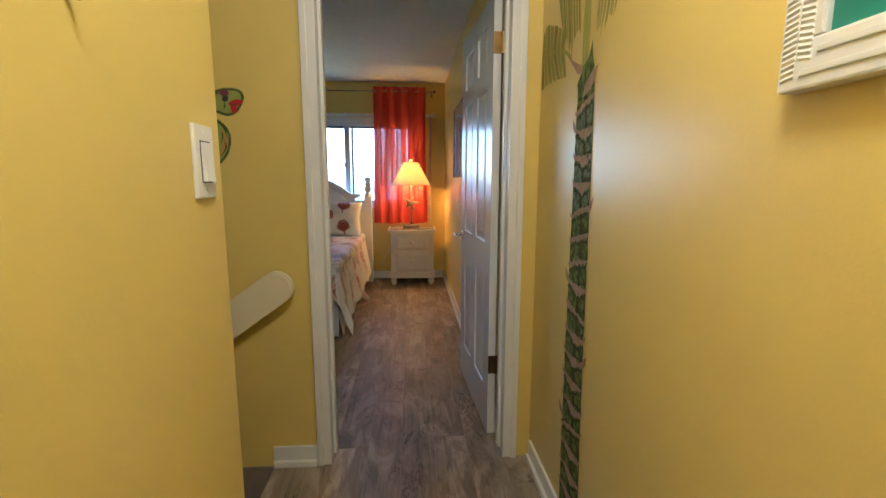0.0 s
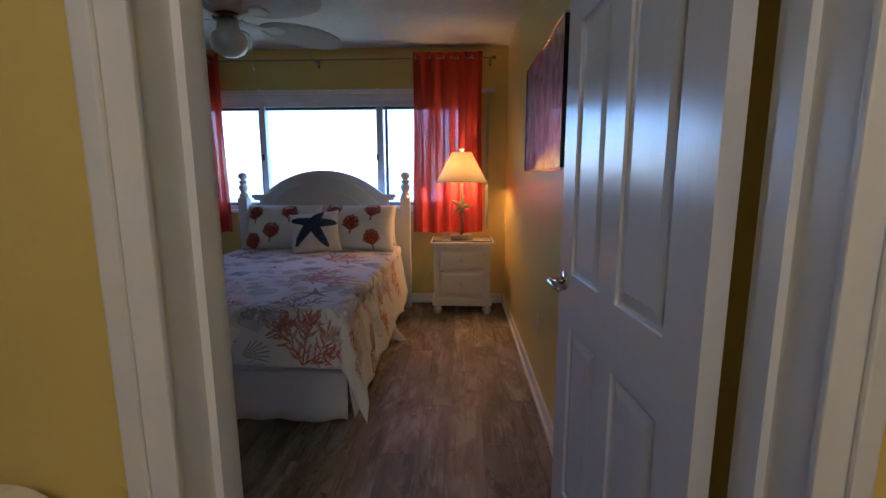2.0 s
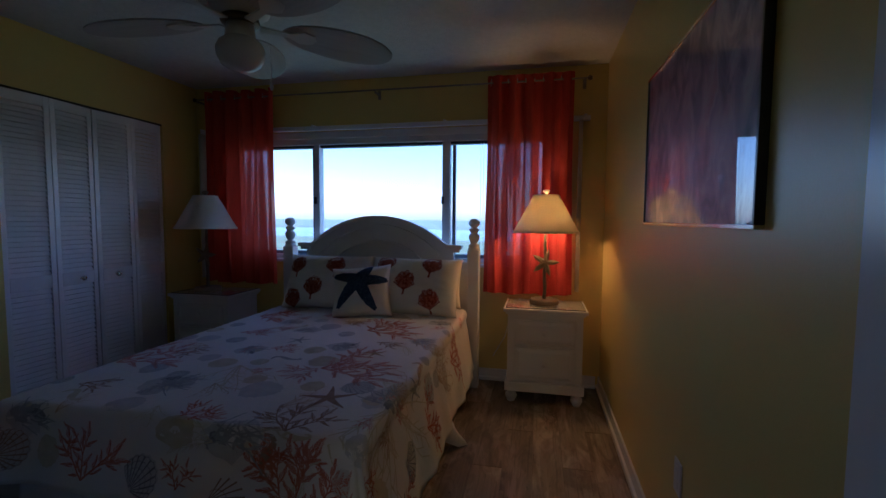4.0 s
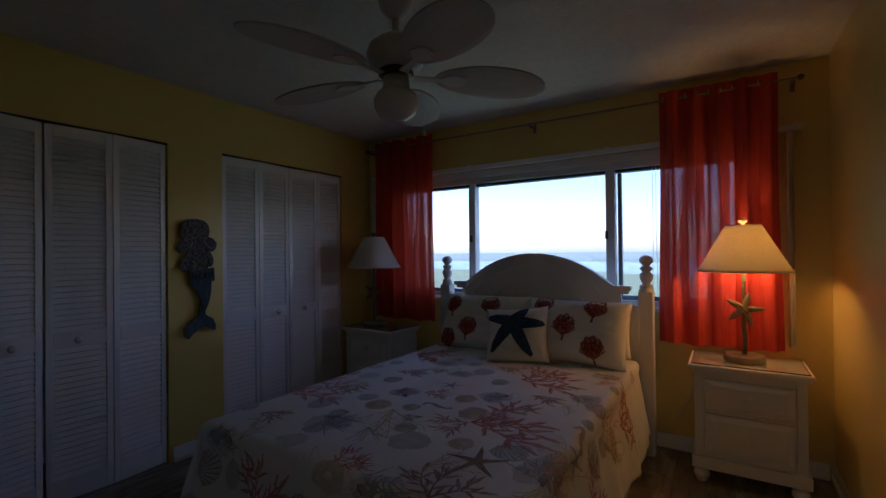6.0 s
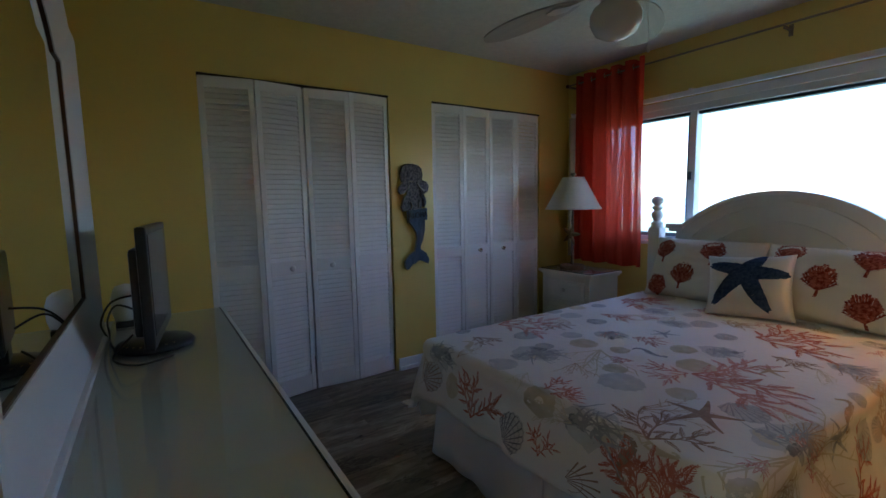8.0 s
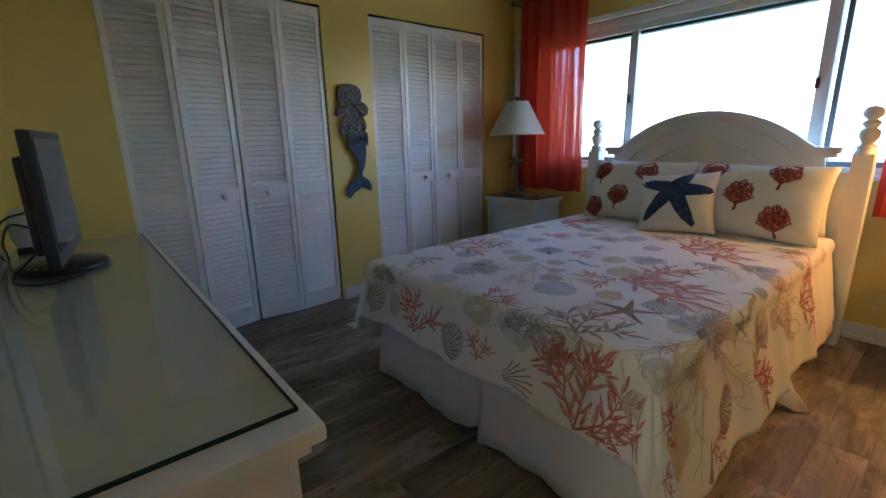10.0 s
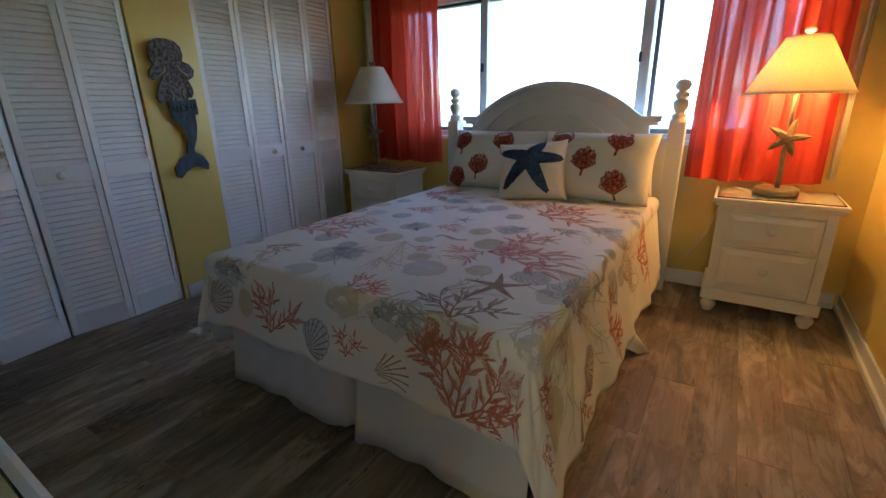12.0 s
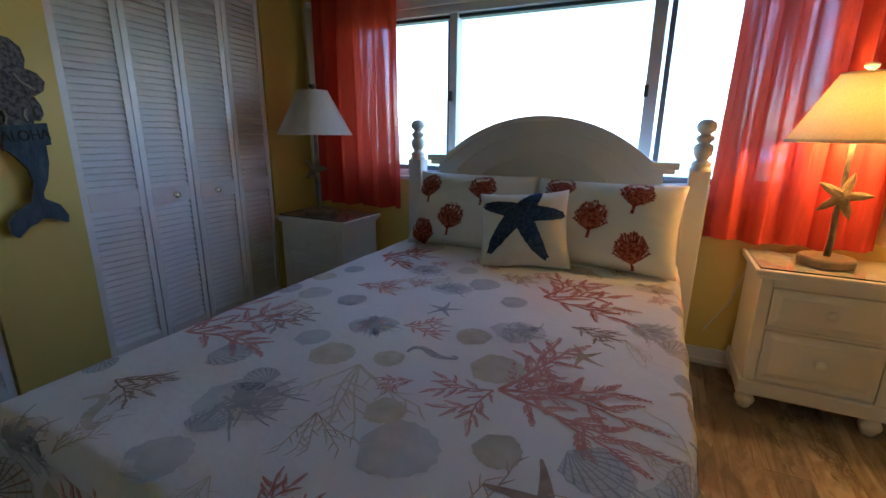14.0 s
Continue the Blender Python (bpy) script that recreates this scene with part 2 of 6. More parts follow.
def plank_material():
    m = bpy.data.materials.new("weathered_wood_plank")
    m.use_nodes = True
    nt = m.node_tree
    b = nt.nodes["Principled BSDF"]
    N, L = nt.nodes.new, nt.links.new
    tc, mp, info, mul = N("ShaderNodeTexCoord"), N("ShaderNodeMapping"), N("ShaderNodeObjectInfo"), N("ShaderNodeMath")
    mul.operation = "MULTIPLY"
    mul.inputs[1].default_value = 53.0
    L(info.outputs["Random"], mul.inputs[0])
    L(mul.outputs[0], mp.inputs["Location"])
    L(tc.outputs["Object"], mp.inputs["Vector"])
    mp.inputs["Scale"].default_value = (1, 1, 1)
    def cloud(scale, detail, stretch, shift, lo, hi, distortion=0.5):
        m2, n, r = N("ShaderNodeMapping"), N("ShaderNodeTexNoise"), N("ShaderNodeMapRange")
        m2.inputs["Location"].default_value, m2.inputs["Scale"].default_value = (shift, shift * 0.7, 0), (1, stretch, 1)
        n.inputs["Scale"].default_value, n.inputs["Detail"].default_value = scale, detail
        n.inputs["Roughness"].default_value, n.inputs["Distortion"].default_value = 0.62, distortion
        r.inputs["From Min"].default_value, r.inputs["From Max"].default_value = lo, hi
        L(mp.outputs[0], m2.inputs[0])
        L(m2.outputs[0], n.inputs["Vector"])
        L(n.outputs["Fac"], r.inputs["Value"])
        return r.outputs[0], n.outputs["Fac"]
    def times(a, b):
        q = N("ShaderNodeMath")
        q.operation = "MULTIPLY"
        L(a, q.inputs[0])
        if isinstance(b, float):
            q.inputs[1].default_value = b
        else:
            L(b, q.inputs[1])
        return q.outputs[0]
    def over(under, colour, fac):
        q = N("ShaderNodeMixRGB")
        q.inputs["Color2"].default_value = (*colour, 1)
        L(fac, q.inputs["Fac"])
        L(under, q.inputs["Color1"])
        return q.outputs[0]
    grain, height = cloud(30.0, 6.0, 0.10, 0.0, 0.30, 0.70)
    r1 = N("ShaderNodeValToRGB")
    r1.color_ramp.elements[0].color, r1.color_ramp.elements[1].color = (0.195, 0.150, 0.103, 1), (0.330, 0.262, 0.184, 1)
    L(grain, r1.inputs[0])
    soft, _ = cloud(6.0, 5.0, 0.35, 3.1, 0.47, 0.60, 1.0)
    patch, _ = cloud(4.5, 3.0, 0.50, 9.4, 0.56, 0.64)
    shards, _ = cloud(34.0, 6.0, 0.40, 5.2, 0.47, 0.52, 1.6)
    brown, _ = cloud(9.0, 7.0, 0.28, 14.8, 0.51, 0.58, 1.2)
    knots, _ = cloud(11.0, 4.0, 0.55, 30.3, 0.66, 0.70, 1.5)
    lines, _ = cloud(60.0, 3.0, 0.035, 21.0, 0.58, 0.66)
    col = over(r1.outputs[0], (0.51, 0.415, 0.30), times(soft, 0.70))
    col = over(col, (0.105, 0.072, 0.047), times(brown, 0.48))
    col = over(col, (0.045, 0.029, 0.019), times(times(patch, shards), 0.60))
    col = over(col, (0.035, 0.022, 0.015), times(knots, 0.85))
    col = over(col, (0.07, 0.046, 0.032), times(lines, 0.45))
    hsv = N("ShaderNodeHueSaturation")
    vary = N("ShaderNodeMapRange")
    vary.inputs["To Min"].default_value, vary.inputs["To Max"].default_value = 0.76, 1.24
    L(info.outputs["Random"], vary.inputs["Value"])
    L(vary.outputs[0], hsv.inputs["Value"])
    L(col, hsv.inputs["Color"])
    L(hsv.outputs[0], b.inputs["Base Color"])
    b.inputs["Roughness"].default_value = 0.52
    b.inputs["Specular IOR Level"].default_value = 0.5
    bp = N("ShaderNodeBump")
    bp.inputs["Strength"].default_value, bp.inputs["Distance"].default_value = 0.25, 0.004
    L(height, bp.inputs["Height"])
    L(bp.outputs[0], b.inputs["Normal"])
    return m


PLANK = plank_material()
GROUT = material("plank_joint", (0.24, 0.19, 0.14), 0.7, second=(0.32, 0.26, 0.20), scale=20)
SIGNWOOD = material("weathered_blue_wood", (0.028, 0.048, 0.066), 0.8, second=(0.085, 0.11, 0.13), scale=26, mix=0.4, bump=0.6, bump_scale=35, stretch=(1, 1, 0.35))
SIGNGREY = material("weathered_grey_wood", (0.045, 0.041, 0.046), 0.8, second=(0.18, 0.155, 0.145), scale=62, mix=0.22, bump=0.6, bump_scale=35)
SIGNEDGE = material("worn_pale_edge", (0.42, 0.37, 0.28), 0.85, second=(0.25, 0.22, 0.18), scale=40)
RAILWOOD = material("cream_handrail_paint", (0.76, 0.66, 0.44), 0.4, second=(0.80, 0.72, 0.50), scale=6)
M_GREEN = material("mural_green", (0.045, 0.075, 0.020), 0.85, spec=0.15, second=(0.22, 0.25, 0.08), scale=42, mix=0.30)
M_TEAL = material("mural_blue_green", (0.06, 0.095, 0.055), 0.85, spec=0.15, second=(0.24, 0.28, 0.17), scale=42, mix=0.30)
M_BARK = material("mural_bark", (0.47, 0.33, 0.22), 0.85, spec=0.15, second=(0.36, 0.24, 0.16), scale=45, mix=0.3)
M_LIGHT = material("mural_light_green", (0.42, 0.40, 0.12), 0.85, spec=0.15, second=(0.31, 0.30, 0.08), scale=40, mix=0.4)
M_DARK = material("mural_dark_line", (0.035, 0.045, 0.022), 0.85, spec=0.15, second=(0.09, 0.10, 0.045), scale=60)
M_LEAF = material("mural_frond", (0.36, 0.34, 0.09), 0.85, spec=0.15, second=(0.52, 0.45, 0.13), scale=40, mix=0.5, stretch=(1, 1, 0.3))
M_LEAF2 = material("mural_frond_shade", (0.27, 0.25, 0.07), 0.85, spec=0.15, second=(0.42, 0.37, 0.11), scale=40, mix=0.5, stretch=(1, 1, 0.3))
M_SHELL = material("mural_shell", (0.012, 0.028, 0.018), 0.5, second=(0.02, 0.05, 0.06), scale=14)
M_LIME = material("mural_lime", (0.24, 0.31, 0.05), 0.6, second=(0.36, 0.38, 0.08), scale=18)
M_GOLD = material("mural_gold", (0.62, 0.45, 0.03), 0.55, second=(0.35, 0.27, 0.03), scale=40, mix=0.4)
M_ORANGE = material("mural_orange", (0.42, 0.30, 0.05), 0.55, second=(0.50, 0.25, 0.06), scale=30, mix=0.4)
M_SHEEN = material("mural_shell_sheen", (0.02, 0.05, 0.035), 0.5, second=(0.035, 0.075, 0.085), scale=22)
M_RED = material("mural_red", (0.45, 0.012, 0.012), 0.55)
M_PURPLE = material("mural_purple", (0.16, 0.03, 0.07), 0.55)
TEALART = material("teal_picture", (0.03, 0.21, 0.17), 0.35, second=(0.04, 0.26, 0.20), scale=5)


def art_material():
    m = bpy.data.materials.new("violet_watercolour")
    m.use_nodes = True
    nt = m.node_tree
    N, L = nt.nodes.new, nt.links.new
    b = nt.nodes["Principled BSDF"]
    tc, mp = N("ShaderNodeTexCoord"), N("ShaderNodeMapping")
    mp.inputs["Scale"].default_value = (1, 2.2, 1.3)
    L(tc.outputs["Object"], mp.inputs[0])
    n = N("ShaderNodeTexNoise")
    n.inputs["Scale"].default_value, n.inputs["Detail"].default_value, n.inputs["Distortion"].default_value = 5.0, 8, 0.9
    L(mp.outputs[0], n.inputs["Vector"])
    r = N("ShaderNodeValToRGB")
    cols = [(0.26, (0.09, 0.08, 0.14, 1)), (0.42, (0.19, 0.155, 0.24, 1)), (0.52, (0.30, 0.24, 0.32, 1)), (0.62, (0.42, 0.36, 0.42, 1)), (0.78, (0.34, 0.17, 0.22, 1))]
    r.color_ramp.elements[0].position, r.color_ramp.elements[0].color = cols[0]
    r.color_ramp.elements[1].position, r.color_ramp.elements[1].color = cols[-1]
    for p, c in cols[1:-1]:
        e = r.color_ramp.elements.new(p)
        e.color = c
    L(n.outputs["Fac"], r.inputs[0])
    L(r.outputs[0], b.inputs["Base Color"])
    b.inputs["Roughness"].default_value = 0.5
    b.inputs["Coat Weight"].default_value, b.inputs["Coat Roughness"].default_value, b.inputs["Coat IOR"].default_value = 1.0, 0.01, 1.9
    return m


ART = art_material()


# ---- shape helpers ----
def box(bm, x0, x1, y0, y1, z0, z1, bevel=0.0):
    v = [bm.verts.new((x, y, z)) for x in (x0, x1) for y in (y0, y1) for z in (z0, z1)]
    faces = [bm.faces.new([v[i] for i in q]) for q in ((0, 1, 3, 2), (4, 6, 7, 5), (0, 4, 5, 1), (2, 3, 7, 6), (0, 2, 6, 4), (1, 5, 7, 3))]
    if bevel:
        edges = list({e for f in faces for e in f.edges})
        bmesh.ops.bevel(bm, geom=edges, offset=bevel, segments=2, affect="EDGES", profile=0.6)
    return bm


def lathe(bm, profile, n=20, at=(0, 0, 0)):
    """Turn a profile of (radius, height) round an upright axis."""
    rings = []
    for r, z in profile:
        if r < 1e-5:
            rings.append([bm.verts.new((at[0], at[1], at[2] + z))])
        else:
            rings.append([bm.verts.new((at[0] + r * math.cos(2 * math.pi * k / n), at[1] + r * math.sin(2 * math.pi * k / n), at[2] + z)) for k in range(n)])
    for a, b in zip(rings, rings[1:]):
        for k in range(n):
            k2 = (k + 1) % n
            if len(a) == 1 and len(b) == 1:
                continue
            if len(a) == 1:
                bm.faces.new((a[0], b[k], b[k2]))
            elif len(b) == 1:
                bm.faces.new((a[k], b[0], a[k2]))
            else:
                bm.faces.new((a[k], b[k], b[k2], a[k2]))
    return bm


def tube(bm, pts, radius, n=8, taper=None):
    pts = [Vector(p) for p in pts]
    rings = []
    for i, p in enumerate(pts):
        d = (pts[min(i + 1, len(pts) - 1)] - pts[max(i - 1, 0)]).normalized()
        a = d.orthogonal().normalized()
        if i:
            a = (prev - d * prev.dot(d)).normalized()
        prev = a
        b = d.cross(a)
        r = radius * (taper(i / (len(pts) - 1)) if taper else 1)
        rings.append([bm.verts.new(p + r * (math.cos(2 * math.pi * k / n) * a + math.sin(2 * math.pi * k / n) * b)) for k in range(n)])
    for u, v in zip(rings, rings[1:]):
        for k in range(n):
            bm.faces.new((u[k], u[(k + 1) % n], v[(k + 1) % n], v[k]))
    bm.faces.new(rings[0][::-1])
    bm.faces.new(rings[-1])
    return bm


def slab(bm, outline, low, high, to):
    """A flat outline raised from low to high; to(u, v, w) gives the place."""
    a = [bm.verts.new(to(u, v, low)) for u, v in outline]
    b = [bm.verts.new(to(u, v, high)) for u, v in outline]
    n = len(outline)
    bm.faces.new(a[::-1])
    bm.faces.new(b)
    for k in range(n):
        bm.faces.new((a[k], a[(k + 1) % n], b[(k + 1) % n], b[k]))
    return bm


def oval(cu, cv, ru, rv, n=20, turn=0.0, wob=0.0, seed=0):
    rnd = random.Random(seed)
    c, s = math.cos(turn), math.sin(turn)
    out = []
    for k in range(n):
        a = 2 * math.pi * k / n
        f = 1 + wob * (rnd.random() - 0.5)
        u, v = ru * f * math.cos(a), rv * f * math.sin(a)
        out.append((cu + c * u - s * v, cv + s * u + c * v))
    return out


def finish(bm, smooth=False):
    bmesh.ops.recalc_face_normals(bm, faces=bm.faces[:])
    if smooth:
        for f in bm.faces:
            f.smooth = True
    return bm


def mesh_of(name, bm, mat, smooth=False, angle=None):
    finish(bm, smooth)
    me = bpy.data.meshes.new(name)
    bm.to_mesh(me)
    bm.free()
    for m in (mat if isinstance(mat, (list, tuple)) else [mat]):
        me.materials.append(m)
    if angle:
        me.set_sharp_from_angle(angle=radians(angle))
    return me


def part(name, bm, mat, parent, label="", smooth=False, at=None, angle=None):
    ob = new(name, mesh_of(name, bm, mat, smooth or bool(angle), angle))
    ob.parent = parent
    if at:
        ob.matrix_basis = at
    if label:
        ob["label"] = label
    return ob


def thing(name, at, label, category, group=""):
    ob = new(name)
    ob.empty_display_size = 0.1
    ob.matrix_basis = at if isinstance(at, Matrix) else Matrix.Translation(at)
    return tagged(ob, label, category, group)


def structure(name, bm, mat, label, category):
    ob = new(name, mesh_of(name, bm, mat))
    return tagged(ob, label, category, kind="structure")


B = bmesh.new

# ---- the plan ----
XE, XH, XW, XS = 0.787, 0.885, -2.70, 0.003      # room east wall, hall east wall, closet wall, hall west wall
YD0, YD1, YN, YB = 2.335, 2.475, 6.13, -1.7        # door wall (hall face, room face), window wall, hall's far end
TOP = 2.415
DX0, DX1, DTOP = 0.000, 0.765, 2.04              # door opening between the jambs
WX0, WX1, WZ0, WZ1 = -2.36, 0.39, 0.93, 1.95     # window opening
CA, CB, CTOP = (3.045, 4.245), (4.605, 5.750), 2.03

bm = B()
# runs on unseen past the closet wall to block daylight from the closets
box(bm, XW - 0.90, XE + 0.15, YN, YN + 0.16, -0.3, WZ0)
box(bm, XW - 0.90, XE + 0.15, YN, YN + 0.16, WZ1, TOP + 0.1)
box(bm, XW - 0.90, WX0, YN, YN + 0.16, WZ0, WZ1)
box(bm, WX1, XE + 0.15, YN, YN + 0.16, WZ0, WZ1)
structure("wall_north", bm, YELLOW, "yellow painted wall round a wide window", "wall")
bm = B()
box(bm, XE, XE + 0.3, YD1, YN, -0.3, TOP + 0.1)
structure("wall_east", bm, YELLOW, "yellow painted bedroom wall", "wall")
bm = B()
for y0, y1 in ((YD0, CA[0]), (CA[1], CB[0]), (CB[1], YN)):
    box(bm, XW - 0.11, XW, y0, y1, -0.3, CTOP)
box(bm, XW - 0.11, XW, YD0, YN, CTOP, TOP + 0.1)
structure("wall_west", bm, YELLOW, "yellow painted wall with two closet openings", "wall")
bm = B()
box(bm, XW - 0.9, DX0 - 0.018, YD0, YD1, -2.4, TOP + 0.1)
box(bm, DX1 + 0.018, XH + 0.2, YD0, YD1, -0.3, TOP + 0.1)
box(bm, DX0 - 0.018, DX1 + 0.018, YD0, YD1, DTOP + 0.018, TOP + 0.1)
structure("wall_south", bm, YELLOW, "yellow painted wall with the bedroom doorway", "wall")
bm = B()
box(bm, XH, XH + 0.15, YB, YD0, -0.3, TOP + 0.1)
structure("wall_hall_east", bm, YELLOW, "yellow painted hallway wall", "wall")
bm = B()
box(bm, XS - 0.12, XS, YB, 1.392, -2.4, TOP + 0.1, 0.0)
structure("wall_hall_west", bm, YELLOW, "yellow painted wall beside the stairs", "wall")
bm = B()
box(bm, -3.4, XS - 0.12, 1.272, 1.392, -2.4, TOP + 0.1)
structure("wall_stair", bm, YELLOW, "yellow painted stairwell wall", "wall")
bm = B()
box(bm, -3.5, -3.4, 1.28, YD0, -2.4, TOP + 0.1)
structure("wall_stair_end", bm, YELLOW, "yellow painted end wall of the stairwell", "wall")
bm = B()
box(bm, XS - 0.12, XH + 0.15, YB - 0.12, YB, -0.3, TOP + 0.1)
structure("wall_hall_south", bm, YELLOW, "yellow painted end wall of the hallway", "wall")
bm = B()
box(bm, XW - 0.80, XW - 0.70, YD1, YN + 0.16, -0.3, TOP + 0.1)
box(bm, XW - 0.70, XW - 0.11, 4.40, 4.45, -0.3, TOP + 0.1)
structure("wall_closet_back", bm, WHITE, "white back wall of the closets", "wall")
bm = B()
box(bm, -3.6, XH + 0.2, YB - 0.2, YN + 0.2, TOP, TOP + 0.12)
structure("ceiling", bm, CEIL, "off-white popcorn textured ceiling", "ceiling")
bm = B()
box(bm, -3.6, XH + 0.2, YD0 - 0.005, YN + 0.1, -0.3, -0.0015)
box(bm, -0.243, XH + 0.15, YB, YD0 - 0.005, -0.3, -0.0015)
FLOOR = structure("floor", bm, GROUT, "weathered wood-look plank floor", "floor")
for k in range(8):
    bm = B()
    box(bm, -0.243 - 0.26 * (k + 1), -0.243 - 0.26 * k + 0.02, 1.392, YD0, -0.185 * (k + 1) - 0.19, -0.185 * (k + 1), 0.006)
    structure("stair", bm, GROUT, "wooden stair step going down", "stairs")

# unseen slab, added to keep daylight from leaking up the stairwell
bm = B()
box(bm, -3.5, XH, YB, YD1, -2.5, -2.4)
structure("floor_light_stop", bm, GROUT, "unseen slab closing the stairwell against daylight from below", "floor")


# ---- window ----
def window():
    w = thing("window_1", (0, 0, 0), "wide three-part window with white aluminium frame", "window")
    w["kind"] = "structure"
    y0, y1 = YN + 0.02, YN + 0.12
    bm = B()
    t = 0.035
    box(bm, WX0, WX1, y0, y1, WZ1 - 0.05, WZ1, 0.003)
    box(bm, WX0, WX1, y0, y1, WZ0, WZ0 + t, 0.003)
    box(bm, WX0, WX0 + t, y0, y1, WZ0 + t, WZ1 - 0.05, 0.003)
    box(bm, WX1 - t, WX1, y0, y1, WZ0 + t, WZ1 - 0.05, 0.003)
    part("window_frame", bm, ALU, w)
    zs0, zs1 = WZ0 + t, WZ1 - 0.05
    for x, wd in ((-1.575, 0.05), (-0.452, 0.062)):
        bm = B()
        box(bm, x, x + wd, y0 + 0.005, y1 - 0.01, zs0, zs1, 0.003)
        part("mullion", bm, ALU, w)
    for x in (-1.582,):
        bm = B()
        box(bm, x - 0.006, x + 0.006, y0 + 0.03, y1 - 0.005, zs0, zs1, 0.002)
        part("seal_strip", bm, DARKALU, w, "dark rubber seal")
    # dark strip also stands for the shadow that the head casts
    bm = B()
    box(bm, WX0 + t, WX1 - t, y0 + 0.03, y1 - 0.005, zs1 - 0.022, zs1 - 0.002, 0.002)
    part("seal_strip", bm, DARKALU, w, "dark strip for the seal and the shadow under the head")
    for a, b in ((WX0 + t, -1.575), (-0.375, WX1 - t)):
        bm = B()
        for q in ((a, a + 0.028), (b - 0.028, b)):
            box(bm, q[0], q[1], y0 + 0.035, y1 - 0.03, zs0, zs1 - 0.03, 0.003)
        box(bm, a + 0.028, b - 0.028, y0 + 0.035, y1 - 0.03, zs0, zs0 + 0.03, 0.003)
        part("sash", bm, SASH, w, "blue-grey sliding sash")
    for a, b in ((WX0 + t, -1.575), (-1.525, -0.452), (-0.39, WX1 - t)):
        bm = B()
        box(bm, a, b, y0 + 0.050, y0 + 0.054, zs0, zs1)
        p = part("pane", bm, PANE, w)
        p.visible_shadow = False
    for x in (-1.57, -0.455):
        bm = B()
        box(bm, x, x + 0.02, y0 - 0.012, y0 + 0.006, 1.40, 1.46, 0.004)
        part("latch", bm, DARKALU, w, "black sash latch")
    bm = B()
    box(bm, WX0 - 0.04, WX1 + 0.04, YN - 0.035, YN + 0.03, WZ0 - 0.028, WZ0 - 0.002, 0.005)
    part("window_sill", bm, WHITE, w)
    bm = B()
    box(bm, WX0 - 0.02, WX1 + 0.02, YN - 0.012, YN - 0.001, WZ1 - 0.006, WZ1 + 0.05, 0.003)
    part("head_casing", bm, WHITE, w)


window()

# ---- doorway and trim ----
bm = B()
for x0, x1 in ((DX0 - 0.018, DX0), (DX1, DX1 + 0.018)):
    box(bm, x0, x1, YD0 - 0.002, YD1 + 0.002, 0, DTOP)
box(bm, DX0 - 0.018, DX1 + 0.018, YD0 - 0.002, YD1 + 0.002, DTOP, DTOP + 0.018)
box(bm, DX0, DX0 + 0.012, YD0 + 0.07, YD0 + 0.11, 0, DTOP - 0.012)
box(bm, DX1 - 0.012, DX1, YD0 + 0.07, YD0 + 0.11, 0, DTOP - 0.012)
structure("trim_jamb", bm, WHITE, "white painted door jamb", "trim")


def casing(x0, x1, ya, yb, inner):
    """One upright casing board with a stepped moulding; inner is the side of the opening."""
    bm = B()
    d = 1 if yb > ya else -1
    lo, hi = sorted((ya, ya + d * 0.011))
    box(bm, x0, x1, lo, hi, 0, DTOP + 0.07, 0.003)
    w = x1 - x0
    a, b = (x0 + w * 0.02, x0 + w * 0.45) if inner < 0 else (x1 - w * 0.45, x1 - w * 0.02)
    lo, hi = sorted((ya + d * 0.011, yb))
    box(bm, a, b, lo, hi, 0, DTOP + 0.06, 0.004)
    structure("trim_casing", bm, WHITE, "white moulded door casing", "trim")


casing(DX0 - 0.056, DX0 + 0.004, YD0, YD0 - 0.020, -1)
casing(DX1 - 0.004, DX1 + 0.058, YD0, YD0 - 0.020, 1)
casing(DX0 - 0.060, DX0 - 0.006, YD1, YD1 + 0.014, -1)
bm = B()
box(bm, DX0 - 0.056, DX1 + 0.058, YD0 - 0.018, YD0, DTOP + 0.072, DTOP + 0.14, 0.004)
structure("trim_head", bm, WHITE, "white moulded door head casing", "trim")


def baseboard(x0, y0, x1, y1, nx, ny):
    """Baseboard with a rounded foot along a wall from one end to the other; (nx, ny) points into the room."""
    bm = B()
    def strip(th, z0, z1, bev):
        xs, ys = sorted((x0, x1)), sorted((y0, y1))
        if nx:
            xs = sorted((x0, x0 + nx * th))
        else:
            ys = sorted((y0, y0 + ny * th))
        box(bm, xs[0], xs[1], ys[0], ys[1], z0, z1, bev)
    strip(0.012, 0, 0.092, 0.003)
    strip(0.026, 0, 0.030, 0.006)
    structure("baseboard", bm, WHITE, "white moulded baseboard", "baseboard")


baseboard(XE, YD1 + 0.001, XE, YN, -1, 0)
baseboard(XW, YN, XE - 0.03, YN, 0, -1)
baseboard(XW, CA[1] + 0.02, XW, CB[0] - 0.02, 1, 0)
baseboard(XW, CB[1] + 0.02, XW, YN - 0.03, 1, 0)
baseboard(XW, YD1 + 0.03, XW, CA[0] - 0.02, 1, 0)
baseboard(XW + 0.03, YD1, DX0 - 0.075, YD1, 0, 1)
baseboard(XH, YB, XH, YD0 - 0.03, -1, 0)
baseboard(-0.243, YD0, DX0 - 0.057, YD0, 0, -1)
baseboard(XS, YB, XS, 1.392, 1, 0)


